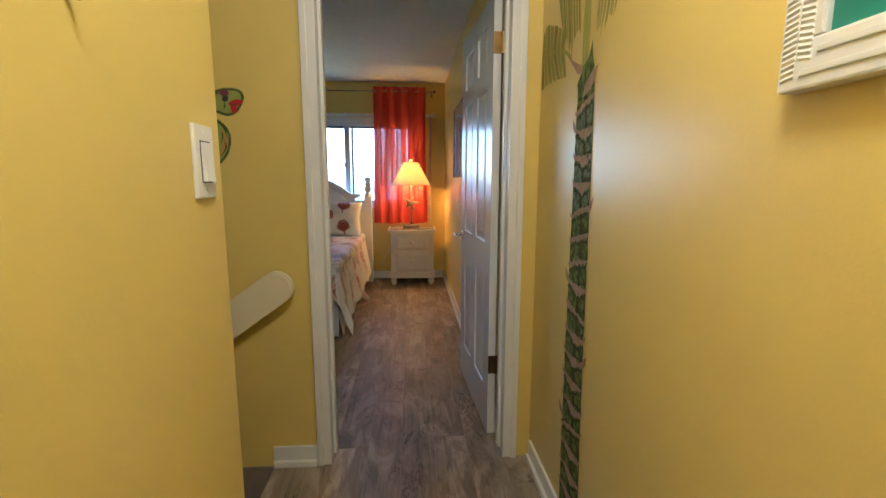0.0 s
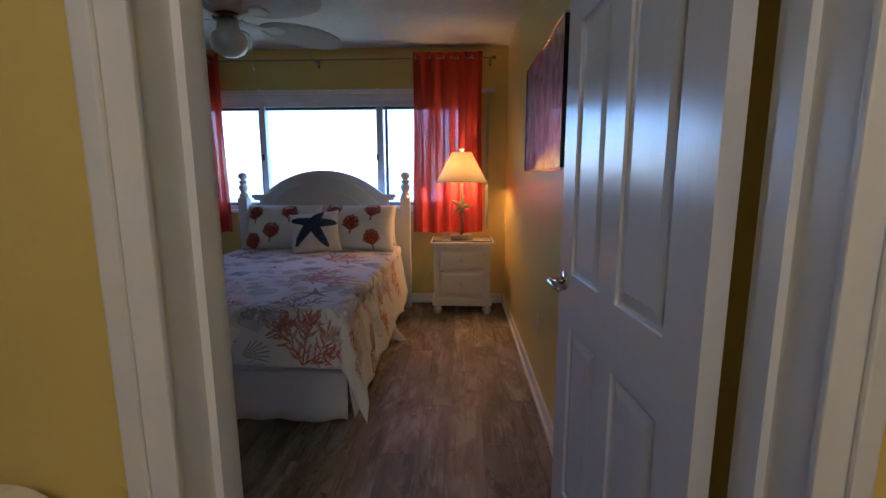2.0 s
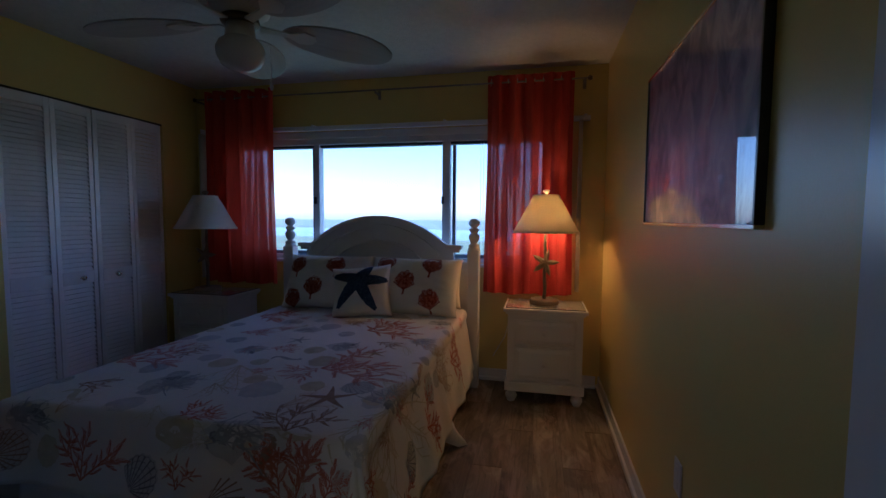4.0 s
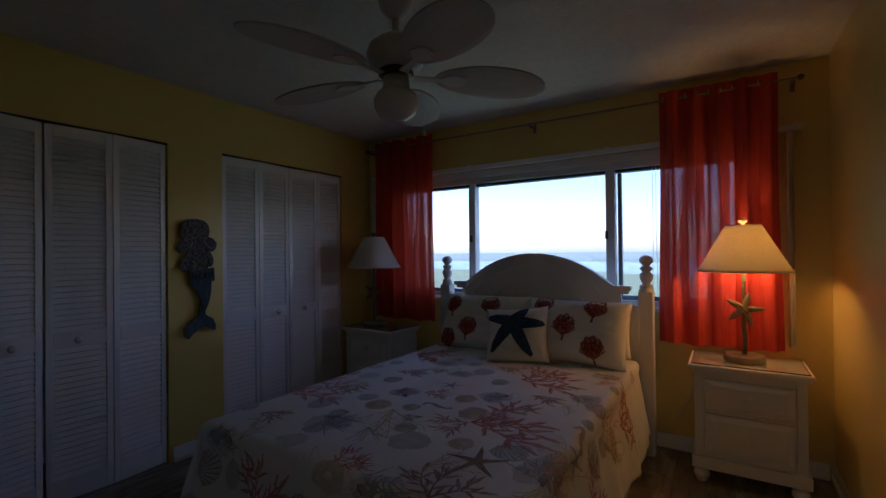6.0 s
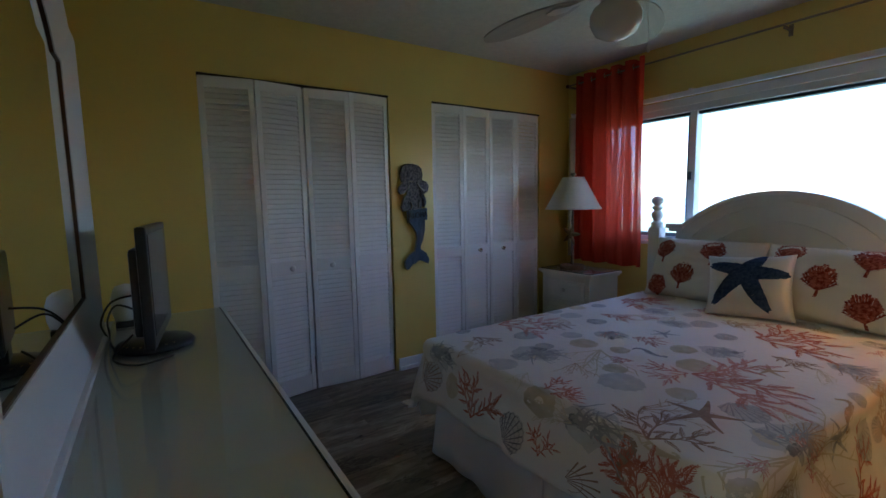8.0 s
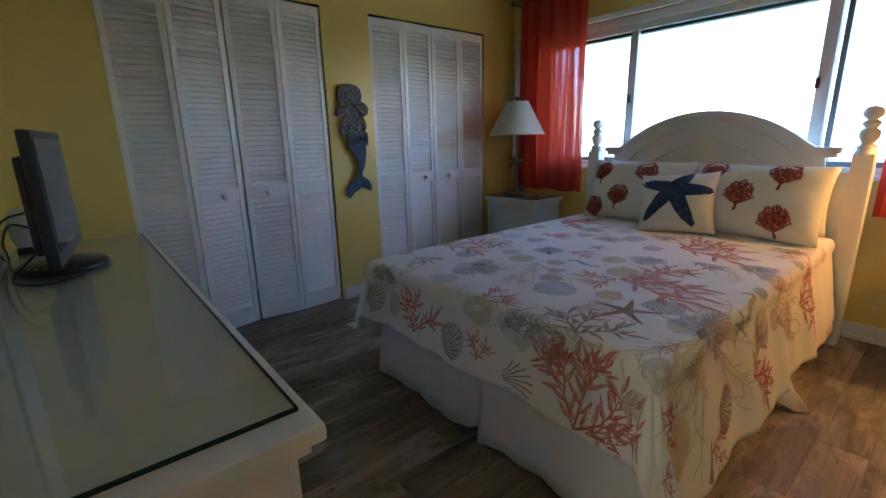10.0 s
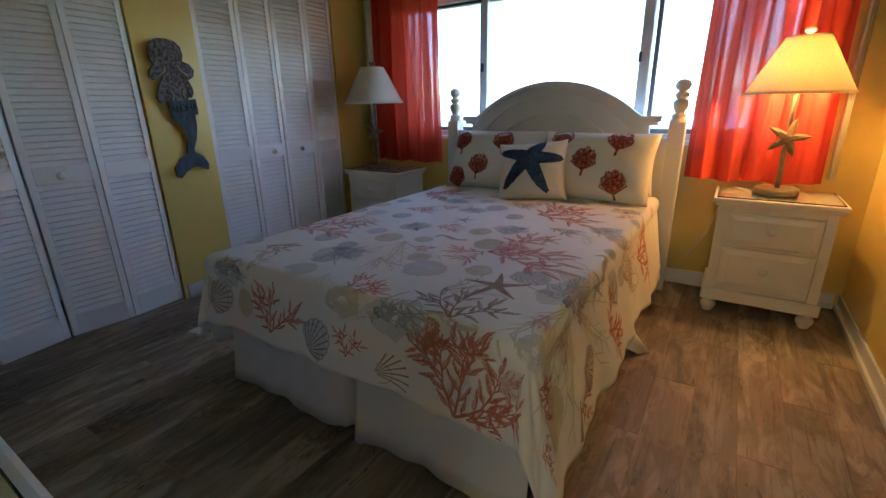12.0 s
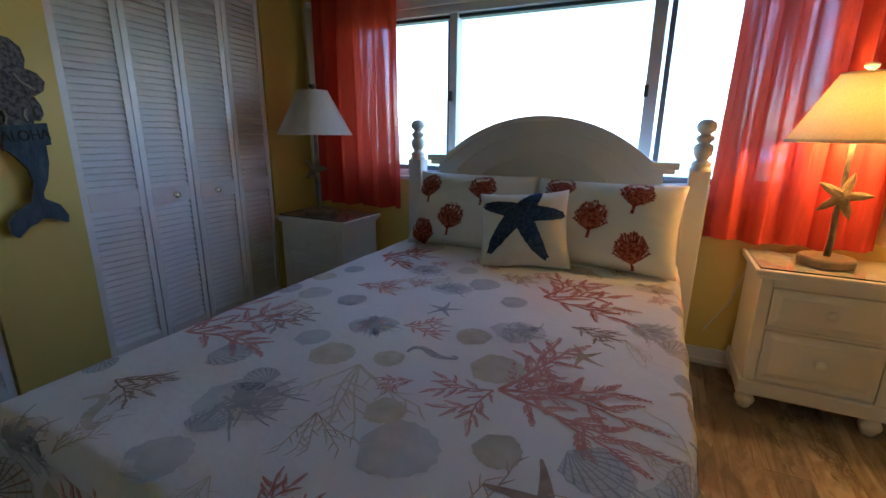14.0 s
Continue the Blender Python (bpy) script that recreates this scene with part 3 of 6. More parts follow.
# ---- bedroom door ----
def door():
    w, h, th = 0.755, 2.025, 0.035
    d = thing("door_1", pose(0.722, 2.508, 0.008, 0, 0, 93.6), "white six-panel door standing open against the wall", "door")
    d["kind"] = "structure"
    # local x runs from the hinge to the free edge, local +y is the face seen from the hallway
    st, mid = 0.112, 0.105
    cols = ((st, (w - mid) / 2), ((w + mid) / 2, w - st))
    rows = ((0.215, 0.775), (0.935, 1.645), (1.735, 1.915))
    bm = B()
    box(bm, 0, w, -th + 0.008, -0.008, 0, h)
    for face in (1, -1):
        a, b = ((-0.008, 0.0) if face > 0 else (-th, -th + 0.008))
        xs = [0, cols[0][0], cols[0][1], cols[1][0], cols[1][1], w]
        for x0, x1 in ((xs[0], xs[1]), (xs[2], xs[3]), (xs[4], xs[5])):
            box(bm, x0, x1, a, b, 0, h)
        zs = [0, rows[0][0], rows[0][1], rows[1][0], rows[1][1], rows[2][0], rows[2][1], h]
        for z0, z1 in ((zs[0], zs[1]), (zs[2], zs[3]), (zs[4], zs[5]), (zs[6], zs[7])):
            for c in cols:
                box(bm, c[0], c[1], a, b, z0, z1)
    part("leaf", bm, DOORWHITE, d)
    for c in cols:
        for z0, z1 in rows:
            bm = B()
            for y, out in ((-0.008, 1), (-th + 0.008, -1)):
                m = 0.012
                v0 = [bm.verts.new((x, y + out * 0.0005, z)) for x, z in ((c[0] + m, z0 + m), (c[1] - m, z0 + m), (c[1] - m, z1 - m), (c[0] + m, z1 - m))]
                m = 0.040
                v1 = [bm.verts.new((x, y + out * 0.0065, z)) for x, z in ((c[0] + m, z0 + m), (c[1] - m, z0 + m), (c[1] - m, z1 - m), (c[0] + m, z1 - m))]
                bm.faces.new(v1)
                for k in range(4):
                    bm.faces.new((v0[k], v0[(k + 1) % 4], v1[(k + 1) % 4], v1[k]))
            part("raised_panel", bm, DOORWHITE, d)
    bm = B()
    tube(bm, [(w - 0.062, 0.0, 0.905), (w - 0.062, 0.008, 0.905)], 0.031, 20)
    tube(bm, [(w - 0.062, 0.008, 0.905), (w - 0.062, 0.05, 0.905)], 0.011, 12)
    tube(bm, [(w - 0.062, 0.05, 0.905), (w - 0.075, 0.054, 0.905), (w - 0.12, 0.055, 0.907), (w - 0.165, 0.050, 0.902)], 0.010, 10, lambda s: 1.1 - 0.35 * s)
    part("lever_handle", bm, CHROME, d, "polished nickel lever handle", True)
    for z, mat in ((0.355, BRONZE), (1.815, BRASS)):
        bm = B()
        tube(bm, [(-0.008, -th - 0.004, z - 0.045), (-0.008, -th - 0.004, z + 0.045)], 0.0065, 10)
        box(bm, -0.004, -0.001, -0.030, 0.0, z - 0.044, z + 0.044)
        box(bm, -0.008, -0.0045, -th - 0.006, -0.026, z - 0.044, z + 0.044)
        part("hinge", bm, mat, d, "aged brass hinge")


door()
bm = B()
box(bm, DX0 + 0.0002, DX0 + 0.003, YD1 - 0.06, YD1 - 0.028, 0.87, 0.94, 0.001)
sp = thing("strike_plate", (0, 0, 0), "dark bronze strike plate on the door jamb", "strike plate")
part("plate", bm, BRONZE, sp)


# ---- hallway ----
def light_switch():
    s = thing("light_switch", (XS, 1.317, 1.264), "white rocker light switch on a yellow wall", "light switch")
    bm = B()
    box(bm, 0.0, 0.007, -0.036, 0.036, -0.062, 0.062, 0.004)
    part("plate", bm, SWITCHWHITE, s)
    # dark sheet laid on the plate for the shade round the rocker
    bm = B()
    box(bm, 0.0072, 0.0078, -0.018, 0.018, -0.035, 0.035)
    part("slot", bm, GAPSHADE_LETTERS, s, "dark sheet standing for shade in the gap round the rocker")
    bm = B()
    v = [bm.verts.new(p) for p in ((0.007, -0.0155, -0.033), (0.007, 0.0155, -0.033), (0.007, 0.0155, 0.033), (0.007, -0.0155, 0.033),
                                   (0.016, -0.0155, -0.033), (0.016, 0.0155, -0.033), (0.009, 0.0155, 0.033), (0.009, -0.0155, 0.033))]
    for q in ((0, 1, 2, 3), (4, 5, 6, 7), (0, 1, 5, 4), (1, 2, 6, 5), (2, 3, 7, 6), (3, 0, 4, 7)):
        bm.faces.new([v[i] for i in q])
    part("rocker", bm, SWITCHWHITE, s)
    for z in (-0.048, 0.048):
        bm = B()
        tube(bm, [(0.006, 0, z), (0.0082, 0, z)], 0.003, 8)
        part("screw", bm, WHITE, s)


light_switch()


def handrail():
    h = thing("handrail", (0, 0, 0), "cream painted flat handrail with a rounded end", "handrail")
    ang = radians(-35.5)
    ux, uz = math.cos(ang), -math.sin(ang)
    tip = (-0.177, 0.812)
    hw = 0.065
    pts = []
    for k in range(13):
        a = -math.pi / 2 + math.pi * k / 12
        pts.append((hw * math.cos(a), hw * math.sin(a)))
    pts += [(-2.6, hw), (-2.6, -hw)]
    def to(u, v, w):
        return (tip[0] + u * ux - v * uz, YD0 - 0.035 - w, tip[1] + u * uz + v * ux)
    bm = B()
    slab(bm, pts, 0.0, 0.038, to)
    bmesh.ops.bevel(bm, geom=[e for e in bm.edges if abs(e.verts[0].co.y - e.verts[1].co.y) < 1e-6], offset=0.008, segments=3, affect="EDGES")
    part("rail", bm, RAILWOOD, h)
    for u in (-0.35, -1.4):
        bm = B()
        c = to(u, 0, 0)
        box(bm, c[0] - 0.02, c[0] + 0.02, YD0 - 0.037, YD0, c[2] - 0.02, c[2] + 0.02, 0.003)
        part("bracket", bm, RAILWOOD, h)


handrail()
bm = B()
tube(bm, [(-0.075, YD0, 0.840), (-0.075, YD0 - 0.006, 0.840)], 0.008, 10)
wb = thing("wall_bumper", (0, 0, 0), "small yellow painted bumper on the wall", "wall bumper")
part("disc", bm, YELLOW, wb)
bm = B()
tube(bm, [(XS, 1.04, 1.425), (XS + 0.012, 1.04, 1.422), (XS + 0.018, 1.04, 1.432)], 0.004, 8)
hk = thing("wall_hook", (0, 0, 0), "small brown metal wall hook", "hook")
part("hook", bm, BRONZE, hk)


def hall_light():
    h = thing("hall_ceiling_light", (0.42, 0.45, TOP), "round white flush ceiling light", "ceiling light")
    bm = B()
    lathe(bm, [(0.0, 0.0), (0.14, 0.0), (0.15, -0.02), (0.14, -0.035), (0.0, -0.035)], 28)
    part("base", bm, WHITE, h, smooth=True)


hall_light()


def hall_picture():
    p = thing("hall_picture", (XH, 0, 0), "white carved picture frame with a teal picture", "picture")
    y1, z0, w, hh, fw, d = 1.107, 1.348, 0.60, 0.78, 0.061, 0.030
    y0, z1 = y1 - w, z0 + hh
    bm = B()
    for a, b, c, e in ((y0, y1, z0, z0 + fw), (y0, y1, z1 - fw, z1), (y0, y0 + fw, z0 + fw, z1 - fw), (y1 - fw, y1, z0 + fw, z1 - fw)):
        box(bm, -d, 0, a, b, c, e, 0.004)
    part("frame", bm, WHITE, p)
    # two columns of fine slanting ridges up each side, cut off along the mitre
    for outer, way in ((y1, -1), (y0, 1)):
        bm = B()
        for j, sg in ((0, 1), (1, -1)):
            a = outer + way * (0.005 + j * 0.023)
            b = a + way * 0.021
            start = 0.012 + j * 0.024
            for k in range(int((hh - 2 * start) / 0.0075)):
                z = z0 + start + k * 0.0075
                v = [bm.verts.new(q) for q in ((-d, a, z), (-d, b, z + sg * 0.003), (-d, b, z + sg * 0.003 + 0.0066), (-d, a, z + 0.0066),
                                               (-d - 0.002, a + way * 0.002, z + 0.0033), (-d - 0.002, b - way * 0.002, z + sg * 0.003 + 0.0033))]
                for q in ((0, 1, 5, 4), (3, 4, 5, 2), (0, 4, 3), (1, 2, 5)):
                    bm.faces.new([v[i] for i in q])
        bmesh.ops.recalc_face_normals(bm, faces=bm.faces[:])
        part("carved_ridges", bm, WHITE, p)
    for z, inset in ((z0 + 0.016, 0.034), (z0 + 0.040, 0.056), (z1 - 0.024, 0.034), (z1 - 0.048, 0.056)):
        bm = B()
        box(bm, -d - 0.0025, -d + 0.001, y0 + inset, y1 - inset, z, z + 0.009, 0.002)
        part("moulding", bm, WHITE, p)
    bm = B()
    box(bm, -0.020, -0.008, y0 + fw, y1 - fw, z0 + fw, z1 - fw)
    part("picture_sheet", bm, TEALART, p, "plain teal picture under glass")


hall_picture()


def flat(bm, outline, to, lift):
    vs = [bm.verts.new(to(u, v, lift)) for u, v in outline]
    bm.faces.new(vs)


def palm_mural():
    p = thing("palm_mural", (XH, 0, 0), "palm tree painted on the yellow hallway wall", "mural")
    rnd = random.Random(5)
    to = lambda u, v, w: (-0.0015 - w, u, v)
    low, high = 0.10, 1.54
    def centre(z):
        return 1.850 + 0.020 * (z - 0.8) + 0.006 * math.sin(3.1 * z)
    def half(z):
        return 0.090 - 0.024 * (z - 0.1) / 1.5
    n = 18
    dz = (high - low) / n
    def strip(bm, top, bot, lift):
        for (a, b), (c, e) in zip(zip(top, top[1:]), zip(bot, bot[1:])):
            flat(bm, [c, e, b, a], to, lift)
    bm = B()
    zs = [low + (high - low) * i / 90 for i in range(91)]
    wob = lambda z, k: 0.95 + 0.06 * noise.noise(Vector((z * 26, k * 5.0, 0)))
    strip(bm, [(centre(z) + half(z) * wob(z, 1), z) for z in zs], [(centre(z) - half(z) * wob(z, 2), z) for z in zs], 0.0)
    part("trunk_outline", bm, M_DARK, p)
    for i in range(n):
        z0 = low + dz * i
        c, hw = centre(z0 + dz / 2), half(z0)
        kind = rnd.choice((0, 0, 1, 2))
        split = rnd.uniform(-0.22, 0.02)
        # two blotchy cells with a dark rim
        for a0, a1 in ((-0.93, split - 0.05), (split + 0.05, 0.94)):
            ru, rv = (a1 - a0) / 2, 0.47 * dz
            outline = []
            for k in range(22):
                t = 2 * math.pi * k / 22
                cs, sn = math.cos(t), math.sin(t)
                r = 1.0 / (abs(cs) ** 3 + abs(sn) ** 3) ** (1 / 3) * (1 + 0.16 * noise.noise(Vector((cs * 1.6 + i * 3.3, sn * 1.6, a0 * 9))))
                outline.append((c + hw * ((a0 + a1) / 2 + ru * 0.94 * r * cs), z0 + dz * 0.56 + rv * r * sn - 0.012 * (a0 + a1)))
            bm = B()
            flat(bm, outline, to, 0.0008)
            part("trunk_scale", bm, M_TEAL if 1.08 < z0 < 1.40 else M_GREEN, p)
        # torn sheath between the cells, ragged, with tips that stand off the trunk
        tipl, tipr = rnd.uniform(1.0, 1.14), rnd.uniform(1.0, 1.16)
        top, bot = [], []
        m = 26
        for k in range(m + 1):
            x = -tipl + (tipl + tipr) * k / m
            if kind == 0:
                mid, th = 0.20 * abs(x - split) - 0.12, 0.12 + 0.20 * max(0, 1 - abs(x - split) * 1.5)
            elif kind == 1:
                mid, th = -0.24 * x - 0.05 * x * x, 0.17 - 0.06 * abs(x)
            else:
                mid, th = 0.20 * x - 0.04, 0.11 + 0.11 * max(0, x)
            if abs(x) > 0.93:
                mid += (abs(x) - 0.93) * 0.9
            th *= 0.72 * min(1.0, 0.45 + 5 * min(x + tipl, tipr - x))
            top.append((c + x * hw, z0 + dz * (mid + th + 0.12 * noise.noise(Vector((x * 6, i * 2.7, 0))))))
            bot.append((c + x * hw, z0 + dz * (mid - th + 0.12 * noise.noise(Vector((x * 6, i * 2.7, 4))))))
        bm = B()
        strip(bm, [(u, v - 0.006) for u, v in bot[2:-2]], [(u, v - 0.014 - 0.007 * noise.noise(Vector((u * 60, i, 1)))) for u, v in bot[2:-2]], 0.0012)
        part("bark_shadow", bm, M_DARK, p)
        bm = B()
        strip(bm, top, bot, 0.0016)
        part("bark_ring", bm, M_BARK, p)
        if i % 3 == 1:
            sg = -1 if i % 2 else 1
            e0, e1 = c + sg * hw * 0.55, c + sg * hw * rnd.uniform(1.25, 1.42)
            bm = B()
            flat(bm, [(e0, z0 + dz * 0.02), (c + sg * hw * 1.02, z0 + dz * 0.05), (c + sg * hw * 1.24, z0 + dz * 0.22), (e1, z0 + dz * 0.62), (c + sg * hw * 1.12, z0 + dz * 0.46), (c + sg * hw * 0.9, z0 + dz * 0.26)], to, 0.0019)
            part("bark_tip", bm, M_BARK, p)
    def strands(root, tip, m, taper, bow=0.0):
        """A pleated leaf: narrow slats side by side from one edge to the other, torn at their ends."""
        def along(pts, s):
            k = min(int(s * (len(pts) - 1)), len(pts) - 2)
            return Vector(pts[k]).lerp(Vector(pts[k + 1]), s * (len(pts) - 1) - k)
        for k in range(m):
            s0, s1 = k / m, (k + 0.95) / m
            a, b = along(root, s0), along(root, s1)
            mid = (s0 + s1) / 2
            c, e = along(tip, s0).lerp(along(tip, mid), taper), along(tip, s1).lerp(along(tip, mid), taper)
            c, e = a.lerp(c, rnd.uniform(0.93, 1.03)), b.lerp(e, rnd.uniform(0.90, 1.0))
            top, bot = [], []
            for j in range(7):
                q = j / 6
                side = Vector((bow * math.sin(math.pi * q), 0))
                top.append(tuple(a.lerp(c, q) + side))
                bot.append(tuple(b.lerp(e, q) + side))
            bm = B()
            strip(bm, top, bot, 0.0008 + 0.0002 * (k % 2))
            part("leaflet", bm, (M_LEAF, M_LEAF2, M_LEAF, M_LIGHT)[(k * 3 + m) % 4], p)
    def shape(name, mat, lift, outline):
        bm = B()
        flat(bm, outline, to, lift)
        part(name, bm, mat, p)
    # drooping frond: an arched rib with slats above and below
    rib = [(1.985, 1.626), (2.06, 1.668), (2.167, 1.692), (2.25, 1.700), (2.324, 1.694)]
    strands(rib[1:], [(2.05, 1.735), (2.145, 1.775), (2.263, 1.825), (2.31, 1.80)], 7, 0.15)
    strands(rib[1:], [(2.03, 1.575), (2.10, 1.582), (2.212, 1.594), (2.323, 1.580)], 7, 0.25)
    bm = B()
    strip(bm, [(u, v + 0.008 - 0.001 * k) for k, (u, v) in enumerate(rib)], [(u, v - 0.008 + 0.001 * k) for k, (u, v) in enumerate(rib)], 0.0014)
    part("leaf_rib", bm, M_LEAF, p)
    # upright fronds that part above the trunk
    strands([(2.20, 2.14), (2.05, 2.20), (1.92, 2.16)], [(2.095, 1.752), (2.006, 1.632), (1.915, 1.679)], 9, 0.3, 0.02)
    strands([(1.80, 2.10), (1.72, 2.06), (1.62, 1.96)], [(1.806, 1.655), (1.775, 1.630), (1.672, 1.662)], 8, 0.3, -0.015)
    strands([(1.93, 2.22), (1.84, 2.22)], [(1.885, 1.80), (1.855, 1.78)], 4, 0.4)
    shape("leaf_stalk", M_LEAF, 0.0022, [(1.891, 1.57), (1.838, 1.56), (1.840, 1.69), (1.846, 1.90), (1.868, 1.90), (1.895, 1.70)])
    shape("crown_sheath", M_GREEN, 0.0026, [(1.922, 1.53), (1.905, 1.50), (1.80, 1.49), (1.795, 1.555), (1.812, 1.60), (1.816, 1.632), (1.838, 1.590), (1.880, 1.575), (1.900, 1.55)])
    shape("bark_tip", M_BARK, 0.0028, [(2.022, 1.642), (1.955, 1.606), (1.889, 1.580), (1.886, 1.553), (1.923, 1.562), (1.968, 1.598)])
    shape("bark_tip", M_BARK, 0.0030, [(1.874, 1.480), (1.862, 1.512), (1.815, 1.540), (1.764, 1.556), (1.785, 1.522), (1.815, 1.496)])


palm_mural()


def turtle_mural():
    p = thing("turtle_mural", (0, YD0, 0), "green sea turtle painted on the yellow wall", "mural")
    to = lambda u, v, w: (-0.636 + 0.0628 * u - 0.0083 * (v - 2.5), -0.0015 - w, 1.6445 - 0.0605 * v)
    def smooth(pts, n=6):
        out = []
        m = len(pts)
        for i in range(m):
            a, b, c, d = (Vector(pts[(i + k) % m]) for k in (-1, 0, 1, 2))
            for j in range(n):
                t = j / n
                out.append(tuple(0.5 * (2 * b + (c - a) * t + (2 * a - 5 * b + 4 * c - d) * t * t + (3 * b - a - 3 * c + d) * t ** 3)))
        return out
    def grown(pts, by):
        cu, cv = sum(q[0] for q in pts) / len(pts), sum(q[1] for q in pts) / len(pts)
        out = []
        for u, v in pts:
            d = Vector((u - cu, v - cv))
            d = d.normalized() * by
            out.append((u + d.x, v + d.y))
        return out
    def piece(name, outline, mat, lift):
        bm = B()
        flat(bm, outline, to, lift)
        part(name, bm, mat, p)
    def ribbon(path, width, ends=0.15):
        up, lo = [], []
        for i, (u, v) in enumerate(path):
            a, b = path[max(i - 1, 0)], path[min(i + 1, len(path) - 1)]
            d = Vector((b[0] - a[0], b[1] - a[1])).normalized()
            w = width * (ends + (1 - ends) * math.sin(math.pi * i / (len(path) - 1)))
            up.append((u - d.y * w, v + d.x * w))
            lo.append((u + d.y * w, v - d.x * w))
        return up + lo[::-1]
    def curve(a, b, c, n=10):
        a, b, c = Vector(a), Vector(b), Vector(c)
        b = 2 * b - (a + c) / 2
        return [tuple(a * (1 - t) ** 2 + b * 2 * t * (1 - t) + c * t * t) for t in (k / n for k in range(n + 1))]
    limbs = (("front_flipper", [(3.7, 3.0), (4.35, 3.2), (4.9, 4.0), (4.8, 5.1), (4.1, 6.0), (3.35, 6.6), (2.9, 6.45), (3.1, 5.8), (3.6, 5.0), (3.6, 4.0)]),
             ("front_flipper", [(2.9, 1.3), (1.9, 0.6), (0.6, 0.15), (-1.0, 0.1), (-1.8, -0.3), (-0.9, -0.8), (0.8, -0.9), (2.4, -0.7), (3.2, 0.0), (3.3, 0.9)]),
             ("hind_flipper", [(-0.3, 4.2), (0.4, 4.8), (0.55, 5.5), (0.1, 6.1), (-0.7, 6.3), (-1.2, 5.8), (-1.1, 4.9)]),
             ("hind_flipper", [(-0.5, 1.9), (-1.2, 1.4), (-1.8, 1.6), (-1.9, 2.2), (-1.4, 2.7), (-0.5, 2.8)]),
             ("tail", [(-0.5, 3.5), (-1.0, 3.6), (-1.4, 3.9), (-1.0, 4.1), (-0.4, 4.0)]),
             ("head", [(3.5, 1.75), (3.85, 1.3), (4.5, 1.1), (5.25, 1.2), (5.5, 1.6), (5.35, 2.15), (5.1, 2.5), (4.65, 2.62), (4.0, 2.4), (3.6, 2.3)]))
    for name, pts in limbs:
        q = smooth(pts)
        piece(name, grown(q, 0.11), M_GREEN, 0.0)
        piece(name, grown(q, 0.02), M_DARK, 0.0003)
        piece(name, grown(q, -0.05), M_LIME, 0.0006)
    # orange flush and loose dark strokes on the flippers
    for path, w in ((curve((4.35, 3.6), (4.7, 4.4), (4.3, 5.4)), 0.17), (curve((4.3, 5.2), (3.9, 5.8), (3.5, 6.1)), 0.11),
                    (curve((2.2, -0.4), (2.8, 0.1), (2.9, 0.6)), 0.22), (curve((-0.5, 5.0), (0.0, 5.4), (-0.4, 5.8)), 0.16)):
        piece("flipper_tint", ribbon(path, w), M_ORANGE, 0.0009)
    strokes = (((3.9, 3.05), (4.5, 3.4), (4.75, 4.1)), ((4.4, 3.7), (4.5, 4.0), (4.45, 4.4)), ((4.1, 5.0), (4.2, 5.4), (3.9, 5.7)), ((3.9, 5.5), (3.7, 5.8), (3.5, 5.9)),
               ((4.6, 4.3), (4.75, 4.7), (4.5, 5.2)), ((3.3, 6.3), (3.7, 6.1), (4.1, 5.7)), ((0.2, 0.2), (1.1, 0.25), (1.9, 0.6)), ((2.2, 0.0), (2.5, 0.2), (2.6, 0.5)),
               ((2.3, -0.3), (2.5, -0.2), (2.7, 0.1)), ((-0.4, 5.3), (-0.1, 5.4), (0.1, 5.7)), ((3.9, 1.5), (4.0, 1.35), (4.3, 1.3)), ((4.45, 1.9), (4.5, 2.1), (4.45, 2.3)))
    for q in strokes:
        piece("flipper_line", ribbon(curve(*q), 0.045), M_DARK, 0.0012)
    shell = [(-0.8, 2.9), (-0.6, 2.0), (-0.1, 1.3), (0.6, 0.8), (1.5, 0.5), (2.3, 0.75), (3.1, 1.3), (3.75, 1.9), (4.0, 2.4), (3.85, 3.0), (3.9, 3.7), (3.6, 4.35), (2.8, 4.8), (1.8, 5.05), (0.7, 4.9), (0.0, 4.4), (-0.6, 3.7)]
    piece("shell", smooth(shell, 4), M_SHELL, 0.0016)
    # sheen of the shell plates and their gold rims
    for u, v, ru, rv in ((1.0, 1.45, 0.42, 0.2), (2.35, 1.05, 0.36, 0.2), (3.3, 1.95, 0.34, 0.22), (2.6, 2.5, 0.22, 0.36), (3.65, 3.3, 0.16, 0.4), (1.3, 4.6, 0.4, 0.16), (2.7, 4.45, 0.4, 0.14), (1.5, 2.9, 0.26, 0.5), (0.2, 3.4, 0.2, 0.4)):
        piece("shell_plate", oval(u, v, ru, rv, 16, 0.2, 0.15, int(u * 10)), M_SHEEN, 0.0019)
    marks = ((((1.65, 0.7), (2.0, 1.22), (2.75, 1.33)), 0.10), (((0.65, 1.8), (1.1, 1.92), (1.5, 1.78)), 0.05), (((2.3, 2.05), (2.15, 2.65), (2.65, 3.15)), 0.10),
             (((3.45, 2.7), (3.2, 3.4), (3.55, 4.1)), 0.13), (((0.6, 2.65), (0.95, 3.1), (0.7, 3.8)), 0.10), (((0.9, 4.7), (1.2, 4.35), (1.7, 4.4)), 0.07),
             (((2.1, 4.7), (2.5, 4.25), (3.2, 4.3)), 0.09), (((-0.2, 2.5), (0.25, 2.4), (0.45, 2.05)), 0.08), (((0.0, 4.0), (0.5, 4.25), (0.65, 4.65)), 0.08),
             (((2.75, 1.65), (2.85, 2.1), (3.6, 2.35)), 0.06), (((-0.5, 2.9), (-0.3, 3.2), (-0.4, 3.6)), 0.06))
